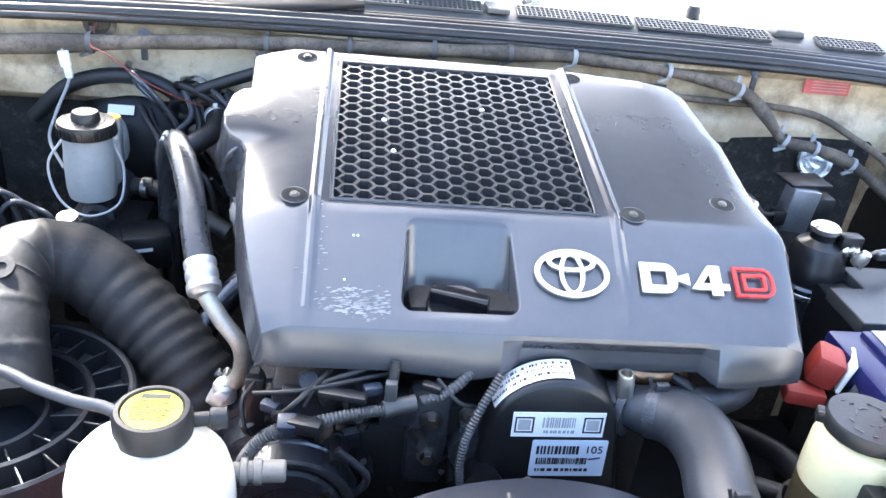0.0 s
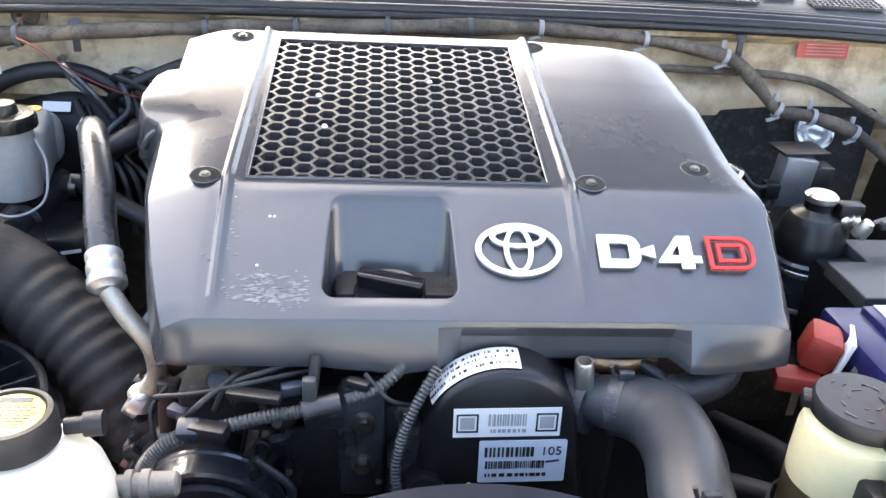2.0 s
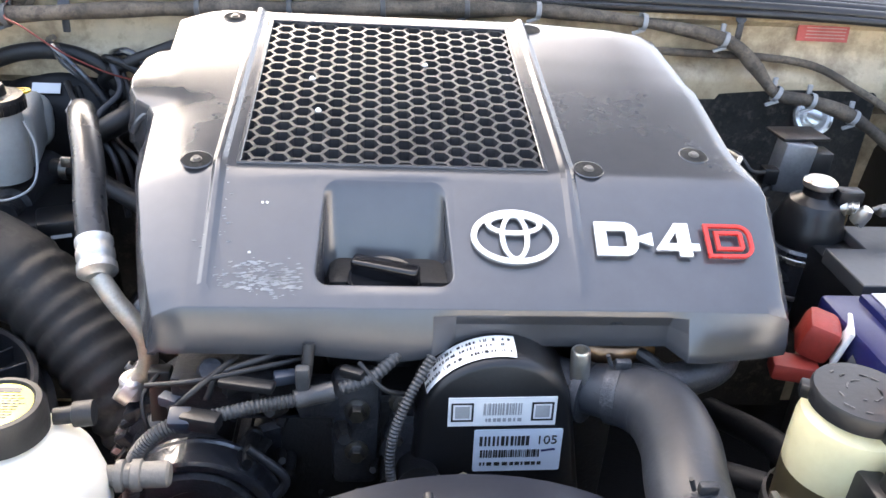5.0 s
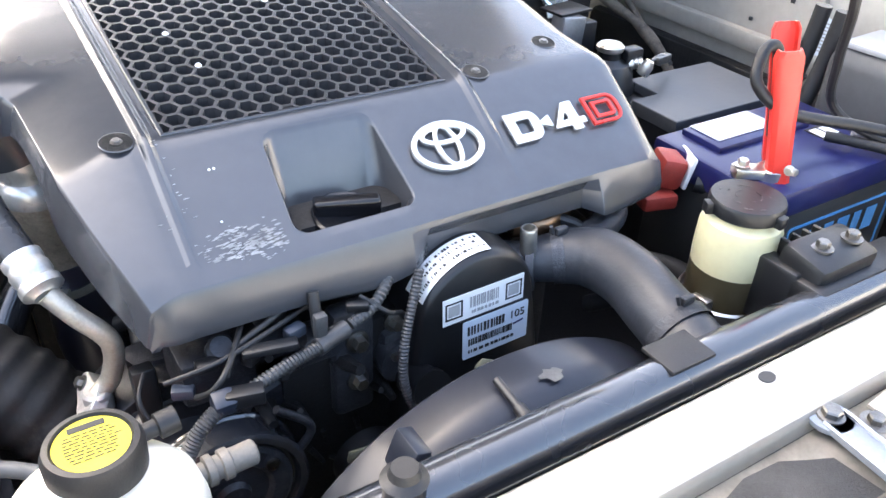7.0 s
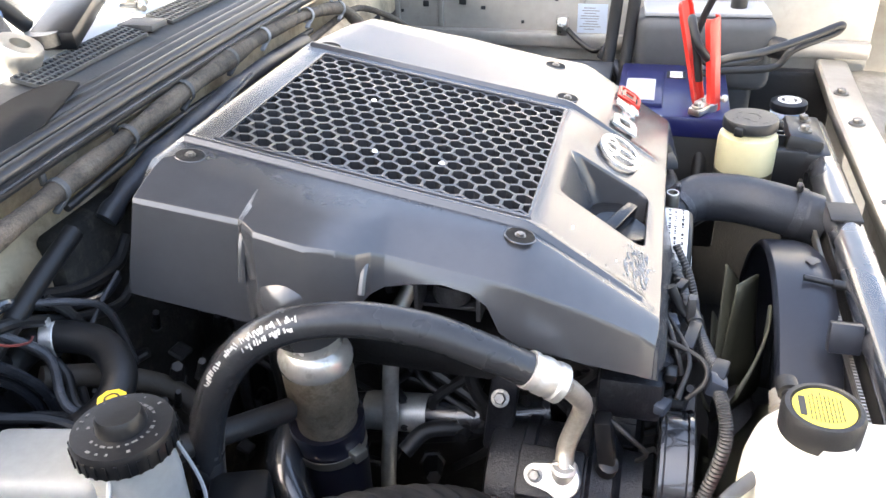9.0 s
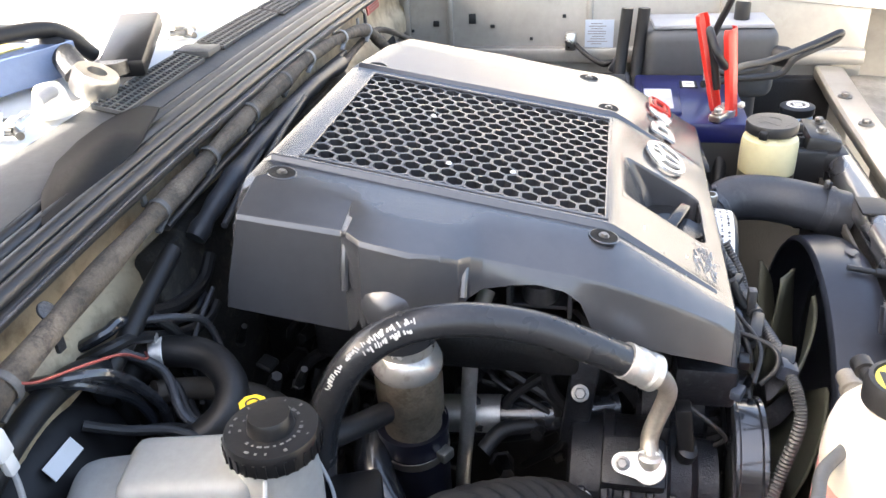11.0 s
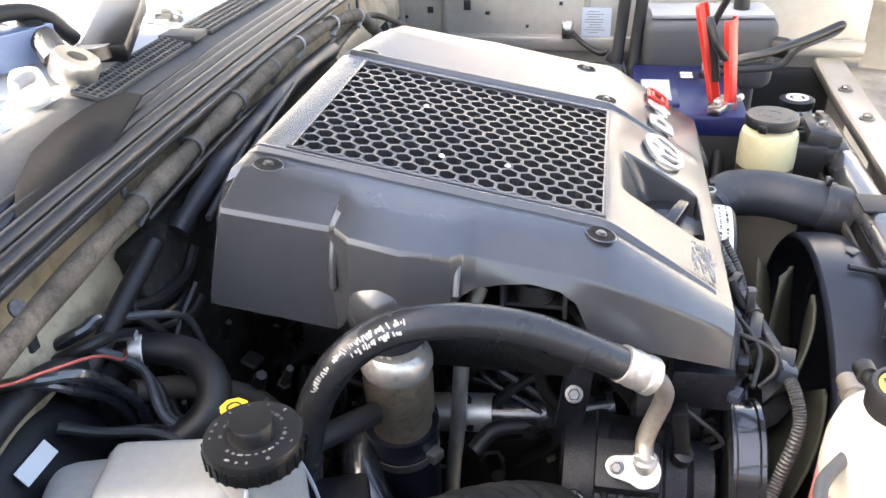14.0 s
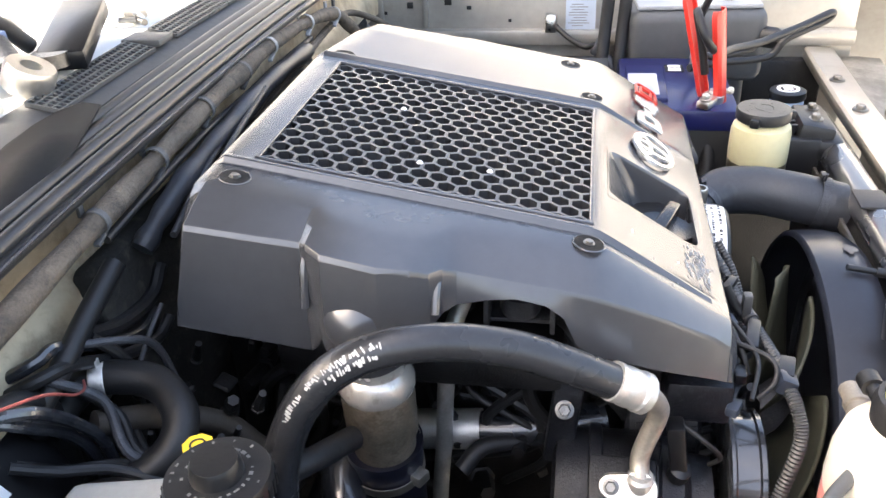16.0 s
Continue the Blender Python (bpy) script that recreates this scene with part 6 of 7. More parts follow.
# ---- rubber seal, cowl, wiper tray and the panel behind ----
M_SEAL = material("seal_rubber", (0.02, 0.02, 0.021), 0.34, var=0.4, scale=12, bump=0.15, spots=0.3, spot_col=(0.08, 0.075, 0.07))
sl = thing("hood_seal", (XC, 0.45, 1.18), "black ribbed rubber seal along the cowl edge", "rubber seal")
for dy, dz, r in ((-0.030, 0.000, 0.0055), (-0.021, 0.007, 0.0075), (-0.008, 0.012, 0.0075), (0.006, 0.014, 0.0075), (0.020, 0.015, 0.0065)):
    bm = NB()
    pts = [(-0.72, 0.425 + dy, 1.168 + dz), (-0.5, 0.437 + dy, 1.176 + dz), (-0.25, 0.446 + dy, 1.182 + dz), (0.07, 0.45 + dy, 1.185 + dz), (0.35, 0.446 + dy, 1.186 + dz), (0.6, 0.437 + dy, 1.184 + dz), (0.8, 0.42 + dy, 1.178 + dz)]
    tube(bm, pts, r, n=8, seg=12)
    part("lip", bm, M_SEAL, sl)
bm = NB()
tube(bm, [(-0.5, 0.403, 1.178), (-0.25, 0.412, 1.185), (0.07, 0.416, 1.188), (0.35, 0.412, 1.189)], 0.0022, n=8, seg=8)
part("bright_edge", bm, M_CAST, sl, "dull metal edge strip")

cw = thing("cowl_panel", (XC, 0.5, 1.19), "dusty dark grey plastic cowl panel with slotted vents", "cowl panel", kind="structure")
bm = NB()
xs = [XC - 0.80 + 1.6 * k / 40 for k in range(41)]
CP = [(0.478, 1.185), (0.480, 1.202), (0.49, 1.207), (0.535, 1.216), (0.542, 1.214), (0.545, 1.19)]
cz = lambda y: 1.207 + (y - 0.49) * 0.2
bow = lambda x: -0.05 * ((x - XC) / 0.75) ** 2
g = [[bm.verts.new((x, y + bow(x), z)) for y, z in CP] for x in xs]
for a, b in zip(g[:-1], g[1:]):
    for j in range(len(CP) - 1):
        bm.faces.new((a[j], b[j], b[j + 1], a[j + 1]))
part("tray", bm, M_COWL, cw)


def vent(x0, x1):
    bm = NB()
    xm = (x0 + x1) / 2
    box(bm, (xm, 0.512 + bow(xm), cz(0.512) + 0.0015), (x1 - x0, 0.034, 0.003), Matrix.Rotation(math.atan(0.2), 4, "X"), 0.0008, 1)
    v = part("vent_bed", bm, M_PRINT, cw)
    bm = NB()
    n = int((x1 - x0) / 0.0075)
    for k in range(n + 1):
        x = x0 + (x1 - x0) * k / n
        box(bm, (x, 0.512 + bow(x), cz(0.512) + 0.004), (0.002, 0.034, 0.004), Matrix.Rotation(math.atan(0.2), 4, "X"))
    for dy in (-0.017, -0.0085, 0, 0.0085, 0.017):
        for q in range(6):
            xa = x0 + (x1 - x0) * (q + 0.5) / 6
            box(bm, (xa, 0.512 + dy + bow(xa), cz(0.512 + dy) + 0.0042), ((x1 - x0) / 6, 0.0022, 0.004), Matrix.Rotation(math.atan(0.2), 4, "X"))
    tagged(part("vent_grid", bm, M_COWL, v, "slotted vent grid"), kind="stuff")


vent(-0.13, 0.065)
vent(0.12, 0.30)
vent(0.31, 0.52)
vent(0.60, 0.70)
bm = NB()
box(bm, (0.56, 0.525, 1.219), (0.05, 0.05, 0.012), None, 0.004)
box(bm, (0.09, 0.516, 1.216), (0.035, 0.048, 0.008), None, 0.002)
part("end_block", bm, M_COWL, cw)
# torn rubber flap at the tray's end
bm = NB()
pts = [(-0.112, 0.462, 1.210), (-0.112, 0.480, 1.212), (-0.14, 0.490, 1.213), (-0.168, 0.494, 1.212), (-0.21, 0.494, 1.210), (-0.255, 0.487, 1.208), (-0.31, 0.466, 1.203), (-0.35, 0.440, 1.196), (-0.27, 0.436, 1.196), (-0.2, 0.440, 1.201)]
bm.faces.new([bm.verts.new(p) for p in pts])
fp = part("torn_flap", bm, material("dull_black_rubber", (0.012, 0.0125, 0.014), 0.7, var=0.3, scale=20, bump=0.15, spec=0.2), cw, "torn black rubber flap")
md = fp.modifiers.new("solid", "SOLIDIFY")
md.thickness = 0.003

# panel behind the cowl, whitened to look strongly lit, with loose workshop parts
bm = NB()
NX, NY = 44, 22
g = [[bm.verts.new((XC - 0.85 + 1.7 * i / NX, 0.538 + bow(XC - 0.85 + 1.7 * i / NX) + 0.65 * j / NY,
                    1.212 + 0.10 * (j / NY) + 0.006 * math.sin(3.1 * i * 0.2 + j * 0.5) * math.sin(j * 0.4) * min(1, j / 3))) for j in range(NY + 1)] for i in range(NX + 1)]
for i in range(NX):
    for j in range(NY):
        bm.faces.new((g[i][j], g[i + 1][j], g[i + 1][j + 1], g[i][j + 1]))
sh = solo("white_panel", bm, M_LITPANEL, "panel behind the cowl, its strong sunlight put into the white colour", "sheet")
md = sh.modifiers.new("solid", "SOLIDIFY")
md.thickness = 0.003


def panel_z(y):
    return 1.214 + 0.10 * (y - 0.538) / 0.65


arm = thing("rocker_arm", (-0.098, 0.545, 1.22), "worn metal arm with a round bush at its end", "machine part")
bm = NB()
lathe(bm, [(0.022, 0), (0.024, 0.004), (0.024, 0.022), (0.022, 0.026), (0.010, 0.026), (0.010, 0.01)], (-0.098, 0.545, 1.222), (0.1, -0.5, 1), seg=28)
part("bush", bm, M_STEEL, arm)
bm = NB()
tube(bm, [(-0.09, 0.56, 1.24), (-0.065, 0.60, 1.262), (-0.06, 0.66, 1.275), (-0.11, 0.74, 1.285)], lambda s: 0.016 - 0.004 * s, n=6, seg=12, flat=0.7)
tube(bm, [(-0.065, 0.60, 1.262), (-0.02, 0.61, 1.26), (0.02, 0.63, 1.25)], 0.010, n=6, seg=12)
part("fork", bm, M_CAST, arm)
ph = thing("black_tool", (0.02, 0.56, 1.22), "long flat black tool lying on the white panel", "tool")
bm = NB()
box(bm, (0.022, 0.560, 1.243), (0.05, 0.14, 0.022), Matrix.Rotation(radians(-72), 4, "Z") @ Matrix.Rotation(radians(10), 4, "X"), 0.005)
part("body", bm, M_BLACK, ph)
bm = NB()
lathe(bm, [(0.018, 0), (0.018, 0.014)], (-0.045, 0.548, 1.228), (0, 0, 1), seg=16)
part("head", bm, M_BOLT, ph)
tp = thing("white_tap", (-0.16, 0.548, 1.22), "small white plastic tap with a side lever", "tap")
bm = NB()
lathe(bm, [(0.018, 1.22), (0.019, 1.226), (0.015, 1.245), (0.012, 1.25)], (-0.160, 0.548, 0), seg=22)
part("knob", bm, M_WHITE, tp)
bm = NB()
tube(bm, [(-0.16, 0.543, 1.243), (-0.175, 0.535, 1.248), (-0.195, 0.535, 1.246)], 0.006, n=6)
part("lever", bm, M_GREYPRINT, tp)
bx = thing("blue_box", (-0.12, 0.655, 1.23), "blue cardboard parts box lying on the white panel", "box")
bm = NB()
box(bm, (-0.12, 0.655, 1.250), (0.17, 0.10, 0.035), Matrix.Rotation(radians(-20), 4, "Z"), 0.002)
part("carton", bm, material("blue_card", (0.14, 0.2, 0.34), 0.5, var=0.2, scale=30, bump=0.05), bx)
bm = NB()
box(bm, (-0.11, 0.65, 1.2685), (0.06, 0.05, 0.002), Matrix.Rotation(radians(-20), 4, "Z"))
part("panel", bm, material("yellow_print", (0.6, 0.5, 0.2), 0.5, var=0.2, scale=30), bx)
for k, (x, y) in enumerate(((-0.212, 0.558), (-0.20, 0.575), (-0.228, 0.57), (0.15, 0.560), (0.135, 0.575), (0.09, 0.60))):
    sc_ = thing("loose_fitting", (x, y, panel_z(y)), "small bright metal fitting lying on the white panel", "fitting", group="loose fittings")
    bm = NB()
    lathe(bm, [(0.009, 0), (0.009, 0.012), (0.005, 0.013), (0.005, 0.026)], (x, y, panel_z(y) + 0.006), (math.cos(k * 2.1), math.sin(k * 2.1), 0.25), seg=6)
    part("nut", bm, M_CHROME, sc_)
    bm = NB()
    tube(bm, [(x, y, panel_z(y) + 0.006), (x - 0.015 * math.cos(k * 2.1), y - 0.02, panel_z(y) + 0.006)], 0.004, smooth=False)
    part("shank", bm, M_BOLT, sc_)
bm = NB()
tube(bm, [(-0.18, 0.66, 1.285), (-0.10, 0.62, 1.285), (-0.05, 0.60, 1.275), (-0.02, 0.585, 1.24)], 0.009, n=8)
solo("black_hose", bm, M_RUBBER, "short black hose lying on the white panel", "hose")
bm = NB()
box(bm, (0.17, 0.575, 1.232), (0.05, 0.03, 0.02), Matrix.Rotation(radians(40), 4, "Z"), 0.004)
solo("metal_bracket", bm, M_STEEL, "small pressed metal bracket on the white panel", "bracket")
bm = NB()
lathe(bm, [(0.012, 0), (0.012, 0.014), (0.009, 0.02)], (0.42, 0.565, 1.218), (0, 0, 1), seg=16)
solo("washer_nozzle", bm, M_BLACK, "black washer nozzle on the cowl", "nozzle")

# ---- prop rod ----
bm = NB()
tube(bm, [(-0.375, -0.495, 0.90), (-0.399, -0.426, 1.10), (-0.423, -0.358, 1.30), (-0.47, -0.22, 1.70), (-0.505, -0.06, 2.0)], 0.0042, n=4, seg=12)
solo("prop_rod", bm, material("rod_steel", (0.24, 0.215, 0.175), 0.4, metal=0.8, var=0.3, scale=30, bump=0.1), "beige metal rod propping the bonnet", "prop rod")


# ---- conduits and small machinery round the block ----
M_CONDUIT = material("dusty_conduit", (0.060, 0.061, 0.063), 0.4, var=0.4, scale=60, bump=0.3)
wc = thing("wiring_conduit", (-0.1, -0.17, 0.97), "dusty corrugated wiring conduit across the engine front", "conduit")
bm = NB()
corrugated(bm, [(-0.265, -0.13, 0.835), (-0.238, -0.160, 0.862), (-0.214, -0.176, 0.895), (-0.203, -0.186, 0.945), (-0.185, -0.182, 0.970), (-0.155, -0.172, 0.981)], 0.0068, 60, 0.18)
part("tube", bm, M_CONDUIT, wc)
bm = NB()
corrugated(bm, [(-0.150, -0.176, 0.981), (-0.11, -0.165, 0.984), (-0.075, -0.157, 0.985)], 0.0060, 22, 0.2)
part("tube", bm, M_CONDUIT, wc)
bm = NB()
tube(bm, [(-0.08, -0.158, 0.985), (-0.068, -0.154, 0.986), (-0.05, -0.15, 0.988)], 0.008, n=6)
box(bm, (-0.074, -0.152, 1.0), (0.011, 0.009, 0.026), None, 0.002)
part("junction", bm, M_CONDUIT, wc)
bm = NB()
corrugated(bm, [(-0.045, -0.148, 0.988), (-0.02, -0.142, 0.995), (0.0, -0.13, 1.008), (0.01, -0.11, 1.015)], 0.0058, 20, 0.2)
part("tube", bm, M_CONDUIT, wc)
bm = NB()
for c, sz, a in (((-0.150, -0.178, 0.981), (0.030, 0.0145, 0.0135), -14), ((-0.118, -0.152, 0.996), (0.045, 0.012, 0.007), -12), ((-0.035, -0.142, 1.0), (0.02, 0.009, 0.008), -25)):
    bm = NB()
    box(bm, c, sz, Matrix.Rotation(radians(a), 4, "Z"), 0.002)
    part("holder", bm, M_BLACK, wc)
bm = NB()
corrugated(bm, [(0.03, -0.135, 1.012), (0.012, -0.152, 0.985), (0.0, -0.162, 0.955), (-0.003, -0.168, 0.92), (0.008, -0.172, 0.885), (0.03, -0.172, 0.86)], 0.0048, 52, 0.22)
solo("wiring_conduit", bm, M_CONDUIT, "grey corrugated conduit looping beside the timing cover", "conduit")
bm = NB()
box(bm, (-0.166, -0.175, 0.979), (0.018, 0.017, 0.017), Matrix.Rotation(radians(20), 4, "X"), 0.003)
part("clip", bm, material("dark_blue_clip", (0.02, 0.026, 0.04), 0.35, var=0.15, scale=30), wc, "dark bluish plastic clip")

fm = thing("front_bracket", (-0.03, -0.12, 0.85), "dark cast bracket with hexagon bolts", "bracket")
bm = NB()
box(bm, (-0.032, -0.118, 0.925), (0.042, 0.025, 0.12), None, 0.008)
box(bm, (-0.08, -0.115, 0.955), (0.10, 0.03, 0.03), None, 0.006)
box(bm, (0.012, -0.115, 0.93), (0.03, 0.03, 0.03), None, 0.008)
lathe(bm, [(0.022, 0), (0.022, 0.02)], (0.012, -0.118, 0.915), (0, -1, 0), seg=24)
part("casting", bm, M_CAST, fm)
for x, z, r in ((-0.031, 0.953, 0.0075), (-0.031, 0.908, 0.007), (0.006, 0.962, 0.007), (0.004, 0.925, 0.005)):
    bm = NB()
    hexbolt(bm, (x, -0.131, z), (0, -1, 0.1), r, 0.012, 1.5)
    part("bolt", bm, M_BOLT, fm)
bm = NB()
lathe(bm, [(0.018, 0.0), (0.018, 0.03), (0.02, 0.032), (0.02, 0.04)], (0.022, -0.14, 0.895), (0, -1, 0.3), seg=22)
part("sensor", bm, M_BLACK, fm)

idl = thing("idler_pulley", (-0.04, -0.16, 0.83), "black ribbed idler pulley", "pulley")
bm = NB()
lathe(bm, [(0.03, 0), (0.034, 0.002), (0.034, 0.022), (0.03, 0.024), (0.012, 0.02)], (-0.035, -0.15, 0.83), (0, -1, 0), seg=32)
part("wheel", bm, M_BLACK, idl)
bm = NB()
tube(bm, [(-0.11, -0.15, 0.86), (-0.09, -0.158, 0.90), (-0.12, -0.158, 0.935)], 0.004, n=6)
part("tensioner_arm", bm, M_CAST, idl)

alt = thing("alternator", (-0.1, -0.05, 0.8), "dirty cast alternator body", "alternator")
bm = NB()
lathe(bm, [(0.05, 0), (0.055, 0.005), (0.055, 0.07), (0.05, 0.075)], (-0.09, -0.04, 0.87), (0, -1, 0), seg=28)
part("body", bm, M_COMP, alt)
for k in range(14):
    a = 2 * math.pi * k / 14
    bm = NB()
    box(bm, (-0.09 + 0.055 * math.cos(a), -0.08, 0.87 + 0.055 * math.sin(a)), (0.006, 0.06, 0.004), Matrix.Rotation(-a, 4, "Y"))
    part("fin", bm, M_COMP, alt)
# injector pump parts under the cover's front lip
ipm = thing("injection_pump", (-0.12, -0.1, 0.95), "dark metal pump parts and plugs below the cover lip", "pump")
bm = NB()
box(bm, (-0.13, -0.10, 0.962), (0.11, 0.06, 0.045), None, 0.006)
lathe(bm, [(0.012, 0), (0.012, 0.02), (0.009, 0.024), (0.004, 0.024)], (-0.15, -0.115, 0.975), (0, -0.6, 0.8), seg=22)
lathe(bm, [(0.014, 0), (0.014, 0.04)], (-0.10, -0.10, 0.98), (0.1, -0.3, 1), seg=18)
part("casting", bm, M_COMP, ipm)
for k, (x, y, z) in enumerate(((-0.185, -0.13, 0.962), (-0.165, -0.135, 0.985), (-0.09, -0.135, 0.99), (-0.13, -0.142, 0.985))):
    bm = NB()
    box(bm, (x, y, z), (0.018, 0.011, 0.010), Matrix.Rotation(radians(-25 + 20 * k), 4, "Z"), 0.002)
    part("plug", bm, M_BLACK if k % 2 else material("blue_grey_plug", (0.04, 0.05, 0.07), 0.4, var=0.2, scale=40), ipm)
bm = NB()
tube(bm, [(-0.06, -0.10, 1.01), (-0.10, -0.125, 1.005), (-0.14, -0.138, 0.995), (-0.152, -0.145, 0.975)], 0.0028, n=8)
tube(bm, [(-0.07, -0.13, 1.02), (-0.072, -0.14, 1.0), (-0.074, -0.148, 0.99)], 0.005, n=6)
part("fuel_line", bm, M_RUBBER, ipm)

# ---- hoses and pipes between booster and engine ----
bm = NB()
tube(bm, [(-0.365, 0.415, 1.042), (-0.32, 0.404, 1.052), (-0.309, 0.373, 1.054), (-0.311, 0.342, 1.050), (-0.333, 0.316, 1.040), (-0.358, 0.316, 1.025), (-0.38, 0.342, 1.01), (-0.388, 0.385, 0.99)], 0.0145, n=8, seg=16)
hh = solo("heater_hose", bm, M_RUBBER, "bent black heater hose with a band clamp", "hose")
bm = NB()
lathe(bm, [(0.0155, -0.006), (0.0162, -0.005), (0.0162, 0.005), (0.0155, 0.006)], (-0.315, 0.392, 1.053), (0.4, -1, 0), seg=20, caps=False)
box(bm, (-0.315, 0.392, 1.071), (0.007, 0.006, 0.008), None, 0.001)
part("band_clamp", bm, M_ALU, hh, "pale metal band clamp")
bm = NB()
tube(bm, [(-0.345, 0.385, 1.035), (-0.31, 0.355, 1.015), (-0.28, 0.315, 0.985), (-0.27, 0.29, 0.95)], 0.0105, n=8, seg=14)
solo("heater_hose", bm, material("brown_rubber", (0.06, 0.05, 0.04), 0.7, var=0.4, scale=40, bump=0.3), "dusty brown heater hose", "hose")
for k in range(3):
    bm = NB()
    tube(bm, [(-0.36 + 0.012 * k, 0.40, 1.09 - 0.012 * k), (-0.345 + 0.01 * k, 0.37, 1.06 - 0.02 * k), (-0.37 + 0.012 * k, 0.34, 1.03 - 0.012 * k), (-0.34 + 0.014 * k, 0.30, 0.99), (-0.33 + 0.016 * k, 0.29, 0.92)], 0.0042, n=8, seg=10)
    solo("brake_pipe", bm, M_RUBBER if k else M_CAST, "thin dark brake pipe beside the firewall", "pipe")
bm = NB()
tube(bm, [(-0.25, 0.395, 1.125), (-0.30, 0.398, 1.105), (-0.345, 0.40, 1.085), (-0.374, 0.408, 1.064), (-0.365, 0.415, 1.044)], 0.009, n=8, seg=12)
solo("breather_hose", bm, M_RUBBER, "black hose curving below the harness", "hose")
for k in range(2):
    bm = NB()
    tube(bm, [(0.10, 0.385 + 0.012 * k, 1.155), (-0.05, 0.372 + 0.012 * k, 1.145), (-0.19, 0.36 + 0.012 * k, 1.12)], 0.0035, n=8, seg=10)
    solo("fuel_pipe", bm, M_CAST, "thin dull metal pipe behind the cover", "pipe")
for k in range(4):
    bm = NB()
    x = -0.60 + 0.02 * k
    tube(bm, [(x - 0.02, 0.18, 0.99 - 0.01 * k), (x + 0.01, 0.19, 1.035 - 0.012 * k), (x + 0.035, 0.20, 1.025 - 0.012 * k), (x + 0.055, 0.20, 0.97), (x + 0.06, 0.2, 0.90)], 0.0036, n=8, seg=10)
    solo("brake_pipe", bm, M_CAST, "thin bent brake pipe beside the master cylinder", "pipe", group="bent brake pipes")
abs_ = thing("brake_actuator", (-0.42, 0.20, 0.85), "dark brake actuator block with plugs", "actuator")
bm = NB()
box(bm, (-0.43, 0.235, 0.90), (0.10, 0.12, 0.13), None, 0.008)
box(bm, (-0.375, 0.20, 0.945), (0.06, 0.05, 0.05), Matrix.Rotation(radians(20), 4, "Z"), 0.006)
part("block", bm, M_BLACK, abs_)
bm = NB()
flat_box(bm, frame_at((-0.372, 0.176, 0.955), (1, 0.36, 0), (0, 0.5, 0.8)), 0, 0, 0.022, 0.012, 0.001)
part("sticker", bm, M_GREYPRINT, abs_)
bm = NB()
lathe(bm, [(0.012, 0), (0.012, 0.03)], (-0.455, 0.17, 0.97), (0, -0.2, 1), seg=16)
part("plug", bm, M_ALU, abs_)
bm = NB()
tube(bm, [(-0.40, 0.26, 1.0), (-0.365, 0.25, 1.0), (-0.32, 0.22, 0.99), (-0.27, 0.2, 0.97)], 0.011, n=8, seg=14)
hs = solo("reservoir_hose", bm, M_RUBBER, "black hose with a spring clip beside the reservoir", "hose")
bm = NB()
lathe(bm, [(0.012, -0.005), (0.013, -0.004), (0.013, 0.004), (0.012, 0.005)], (-0.383, 0.254, 1.0), (1, -0.2, 0), seg=18, caps=False)
box(bm, (-0.378, 0.243, 1.014), (0.012, 0.006, 0.012), None, 0.001)
part("spring_clip", bm, M_BOLT, hs)
bm = NB()
tube(bm, [(-0.14, 0.25, 0.855), (-0.14, 0.15, 0.868), (-0.14, 0.06, 0.876), (-0.12, -0.02, 0.88)], 0.019, n=6, seg=22)
tube(bm, [(-0.22, 0.23, 0.90), (-0.26, 0.22, 0.88), (-0.30, 0.18, 0.84), (-0.31, 0.14, 0.80)], 0.02, n=8, seg=16)
solo("turbo_pipe", bm, M_PAINTBLK, "dark blue-black pipe low beside the engine", "pipe")
bm = NB()
tube(bm, [(-0.1405, 0.175, 0.865), (-0.1405, 0.105, 0.872)], 0.0215, smooth=False, seg=22)
solo("heat_sleeve", bm, M_ALU, "bright metal sleeve on the low pipe", "sleeve")
bm = NB()
tube(bm, [(-0.12, 0.04, 0.86), (-0.15, 0.06, 0.87), (-0.17, 0.10, 0.875), (-0.19, 0.12, 0.86)], 0.009, n=8, seg=12)
solo("oil_hose", bm, M_RUBBER, "black oil hose low on the engine flank", "hose")

# bracket seen through the opening in the cover's flank
fbk = thing("lifting_bracket", (-0.2, 0.06, 1.05), "dull metal bracket under the cover's flank opening", "bracket")
bm = NB()
box(bm, (-0.195, 0.06, 1.062), (0.03, 0.055, 0.004), None, 0.001)
box(bm, (-0.21, 0.087, 1.075), (0.03, 0.004, 0.03), None, 0.001)
box(bm, (-0.21, 0.032, 1.075), (0.03, 0.004, 0.03), None, 0.001)
lathe(bm, [(0.016, 0), (0.018, 0.006), (0.016, 0.018), (0.008, 0.02)], (-0.20, 0.06, 1.066), seg=22)
part("plate", bm, M_CAST, fbk)

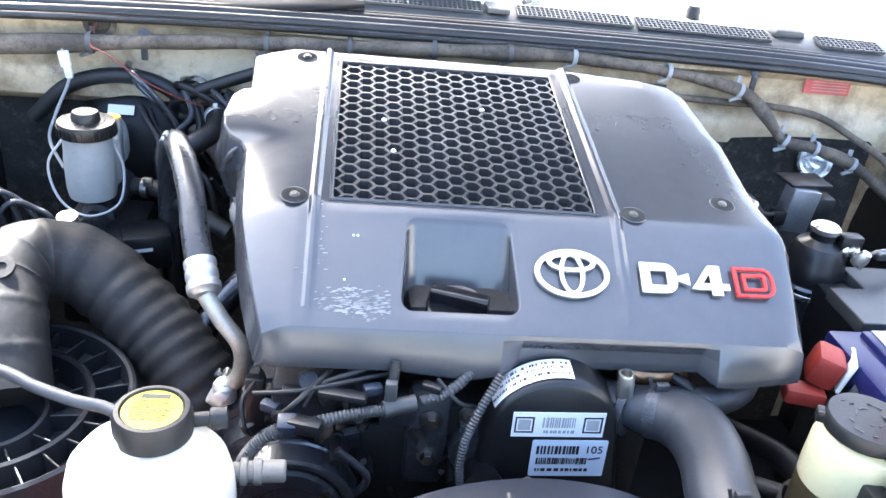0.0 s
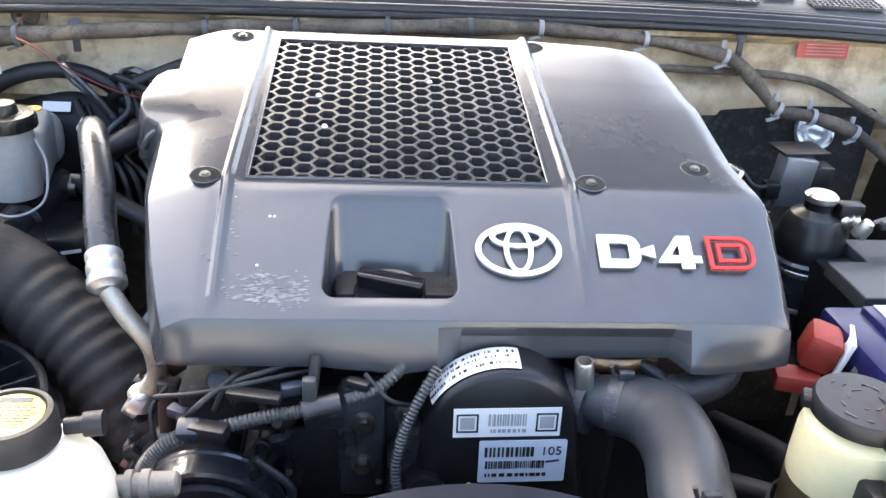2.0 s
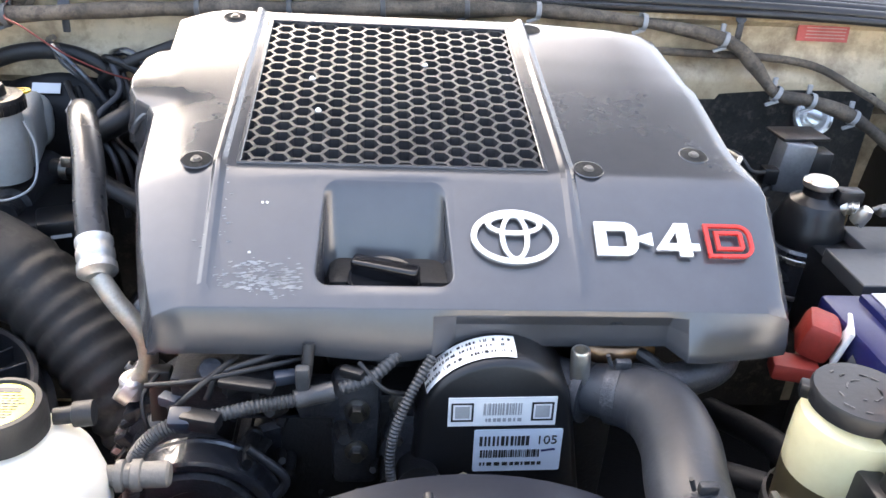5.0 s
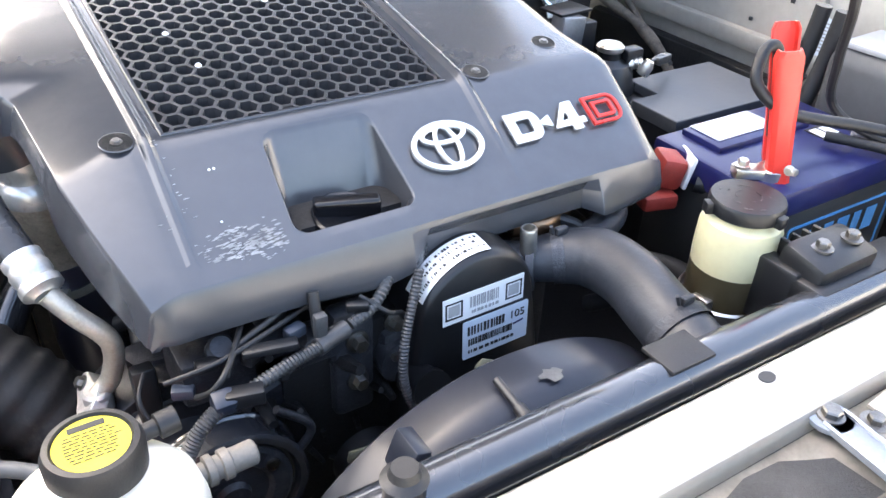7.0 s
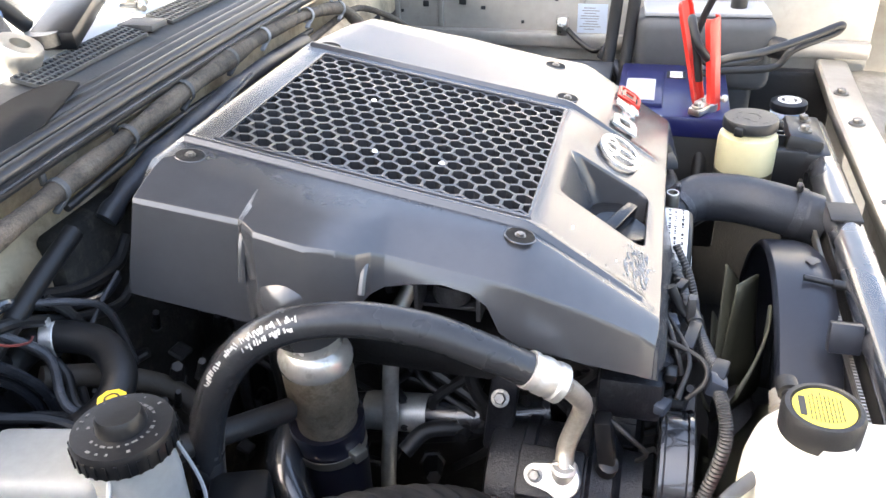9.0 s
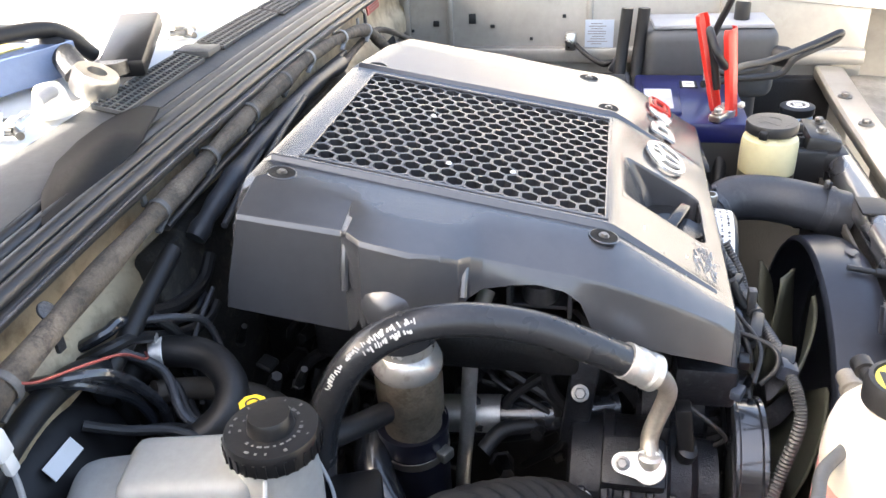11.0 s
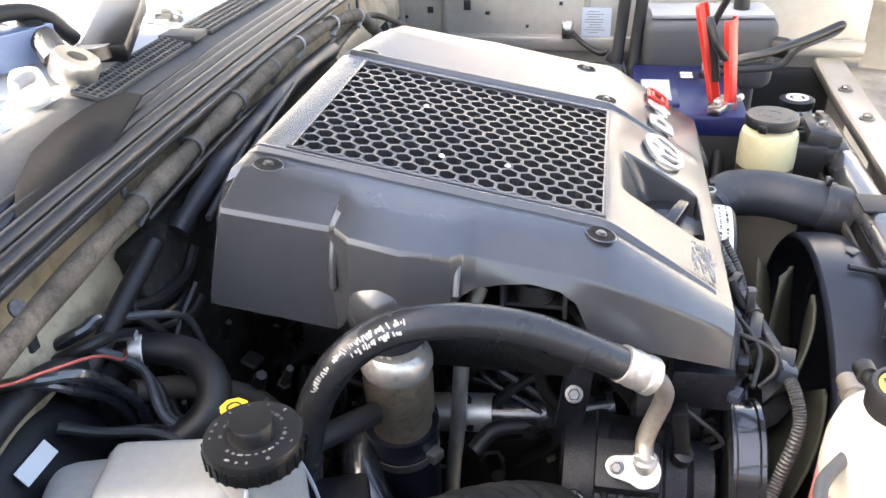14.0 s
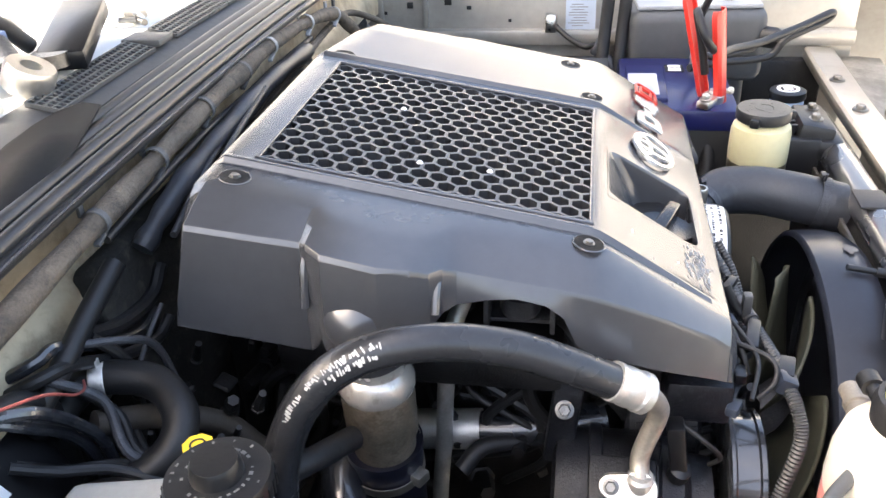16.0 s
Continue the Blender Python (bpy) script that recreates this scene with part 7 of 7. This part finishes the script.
# small bits on the block's flanks, too many to tell apart
rnd = random.Random(77)
bm = NB()
for k in range(150):
    side = rnd.random()
    if side < 0.6:
        c = Vector((rnd.uniform(-0.13, -0.09), rnd.uniform(-0.05, 0.36), rnd.uniform(0.78, 1.03)))
        ax = Vector((-1, rnd.uniform(-0.4, 0.4), rnd.uniform(-0.3, 0.6)))
    elif side < 0.8:
        c = Vector((rnd.uniform(-0.14, 0.0), rnd.uniform(-0.120, -0.10), rnd.uniform(0.80, 0.96)))
        ax = Vector((rnd.uniform(-0.4, 0.4), -1, rnd.uniform(0, 0.6)))
    else:
        c = Vector((rnd.uniform(-0.32, -0.18), rnd.uniform(0.28, 0.42), rnd.uniform(0.85, 1.0)))
        ax = Vector((-0.5, -0.5, 1))
    r = rnd.uniform(0.003, 0.008) if side > 0.6 else rnd.uniform(0.004, 0.012)
    if rnd.random() < 0.55:
        lathe(bm, [(r * 1.3, 0), (r * 1.3, 0.004), (r, 0.005), (r, rnd.uniform(0.01, 0.035)), (r * 0.7, 0.04)], c, ax, seg=rnd.choice((6, 12, 14)))
    else:
        box(bm, c, (rnd.uniform(0.008, 0.02), rnd.uniform(0.008, 0.02), rnd.uniform(0.006, 0.02)), Euler((rnd.uniform(-0.4, 0.4), rnd.uniform(-0.4, 0.4), rnd.uniform(0, 3))).to_matrix(), 0.002, 1)
solo("block_clutter", bm, M_DIRT, "oily bolts, lugs and plugs on the engine block", "engine clutter", kind="stuff")
bm = NB()
for k in range(16):
    y0 = rnd.uniform(0.0, 0.36)
    z0 = rnd.uniform(0.85, 1.03)
    tube(bm, [(-0.10, y0, z0), (-0.14, y0 + rnd.uniform(-0.04, 0.04), z0 + rnd.uniform(-0.02, 0.03)), (-0.15, y0 + rnd.uniform(-0.08, 0.08), z0 - 0.05), (-0.12, y0 + rnd.uniform(-0.1, 0.1), z0 - 0.12)], rnd.uniform(0.003, 0.008), n=5, seg=8)
solo("small_hoses", bm, M_RUBBER, "tangle of thin black hoses on the engine flank", "hoses", kind="stuff")
# tray that closes the bay below
bm = NB()
box(bm, (XC, 0.05, 0.45), (1.5, 0.9, 0.02), None)
solo("undertray", bm, M_DIRT, "oily dark undertray below the engine", "undertray", kind="structure")

# wires and small lines between compressor and cover
rnd = random.Random(5)
for pts, r, mt, lab in (([(-0.20, -0.14, 0.985), (-0.16, -0.15, 0.997), (-0.12, -0.14, 1.0), (-0.07, -0.12, 1.0)], 0.0022, M_RUBBER, "thin black wire below the cover lip"),
                        ([(-0.18, -0.15, 0.97), (-0.17, -0.165, 0.985), (-0.155, -0.16, 0.998), (-0.13, -0.12, 1.0)], 0.0025, M_RUBBER, "thin black wire beside the conduit"),
                        ([(-0.03, -0.135, 1.005), (-0.01, -0.15, 0.99), (0.01, -0.14, 0.975), (0.02, -0.13, 0.95)], 0.0022, M_RUBBER, "thin black wire beside the timing cover"),
                        ([(0.205, -0.10, 1.0), (0.23, -0.12, 0.99), (0.25, -0.10, 0.96), (0.26, -0.05, 0.92)], 0.006, M_RUBBER, "black hose below the coolant pipe"),
                        ([(0.26, -0.08, 0.99), (0.285, -0.085, 0.96), (0.28, -0.06, 0.92), (0.25, -0.03, 0.88)], 0.007, M_RUBBER, "black hose beside the battery"),
                        ([(-0.42, 0.40, 1.06), (-0.405, 0.375, 1.045), (-0.385, 0.345, 1.03), (-0.38, 0.31, 1.01), (-0.37, 0.29, 0.96)], 0.0045, M_RUBBER, "thin black brake line beside the reservoir"),
                        ([(-0.41, 0.405, 1.052), (-0.395, 0.38, 1.035), (-0.37, 0.35, 1.02), (-0.362, 0.315, 1.0), (-0.355, 0.30, 0.95)], 0.0045, M_RUBBER, "thin black brake line beside the reservoir"),
                        ([(-0.30, 0.40, 1.085), (-0.29, 0.385, 1.06), (-0.285, 0.375, 1.02), (-0.29, 0.37, 0.97)], 0.005, M_RUBBER, "black line behind the cover"),
                        ([(-0.325, 0.40, 1.095), (-0.30, 0.37, 1.085), (-0.275, 0.36, 1.06), (-0.27, 0.35, 1.0)], 0.0035, M_CAST, "thin metal line behind the cover"),
                        ([(-0.43, 0.43, 1.10), (-0.424, 0.395, 1.105), (-0.414, 0.38, 1.095), (-0.378, 0.38, 1.055), (-0.36, 0.38, 1.012), (-0.361, 0.38, 0.96)], 0.0048, M_PAINTBLK, "glossy black brake pipe on the firewall"),
                        ([(-0.44, 0.43, 1.11), (-0.430, 0.39, 1.115), (-0.410, 0.37, 1.105), (-0.376, 0.37, 1.063), (-0.357, 0.37, 1.024), (-0.353, 0.37, 0.96)], 0.0048, M_PAINTBLK, "glossy black brake pipe on the firewall"),
                        ([(-0.37, 0.435, 1.09), (-0.352, 0.41, 1.10), (-0.333, 0.405, 1.099), (-0.274, 0.405, 1.059), (-0.227, 0.405, 1.04), (-0.2, 0.405, 1.046)], 0.0055, M_PAINTBLK, "black pipe behind the engine"),
                        ([(-0.38, 0.435, 1.08), (-0.364, 0.40, 1.094), (-0.336, 0.395, 1.085), (-0.275, 0.395, 1.048), (-0.221, 0.395, 1.026), (-0.193, 0.395, 1.031)], 0.0055, M_RUBBER, "black pipe behind the engine"),
                        ([(-0.303, 0.405, 1.087), (-0.252, 0.405, 1.064), (-0.198, 0.405, 1.057), (-0.17, 0.405, 1.075)], 0.007, M_RUBBER, "black hose behind the engine"),
                        ([(-0.238, 0.37, 1.078), (-0.275, 0.37, 1.062), (-0.297, 0.37, 1.04), (-0.30, 0.37, 0.98)], 0.0022, M_CAST, "thin metal rod behind the cover")):
    bm = NB()
    tube(bm, pts, r, n=8, seg=10)
    solo("thin_line", bm, mt, lab, "line")
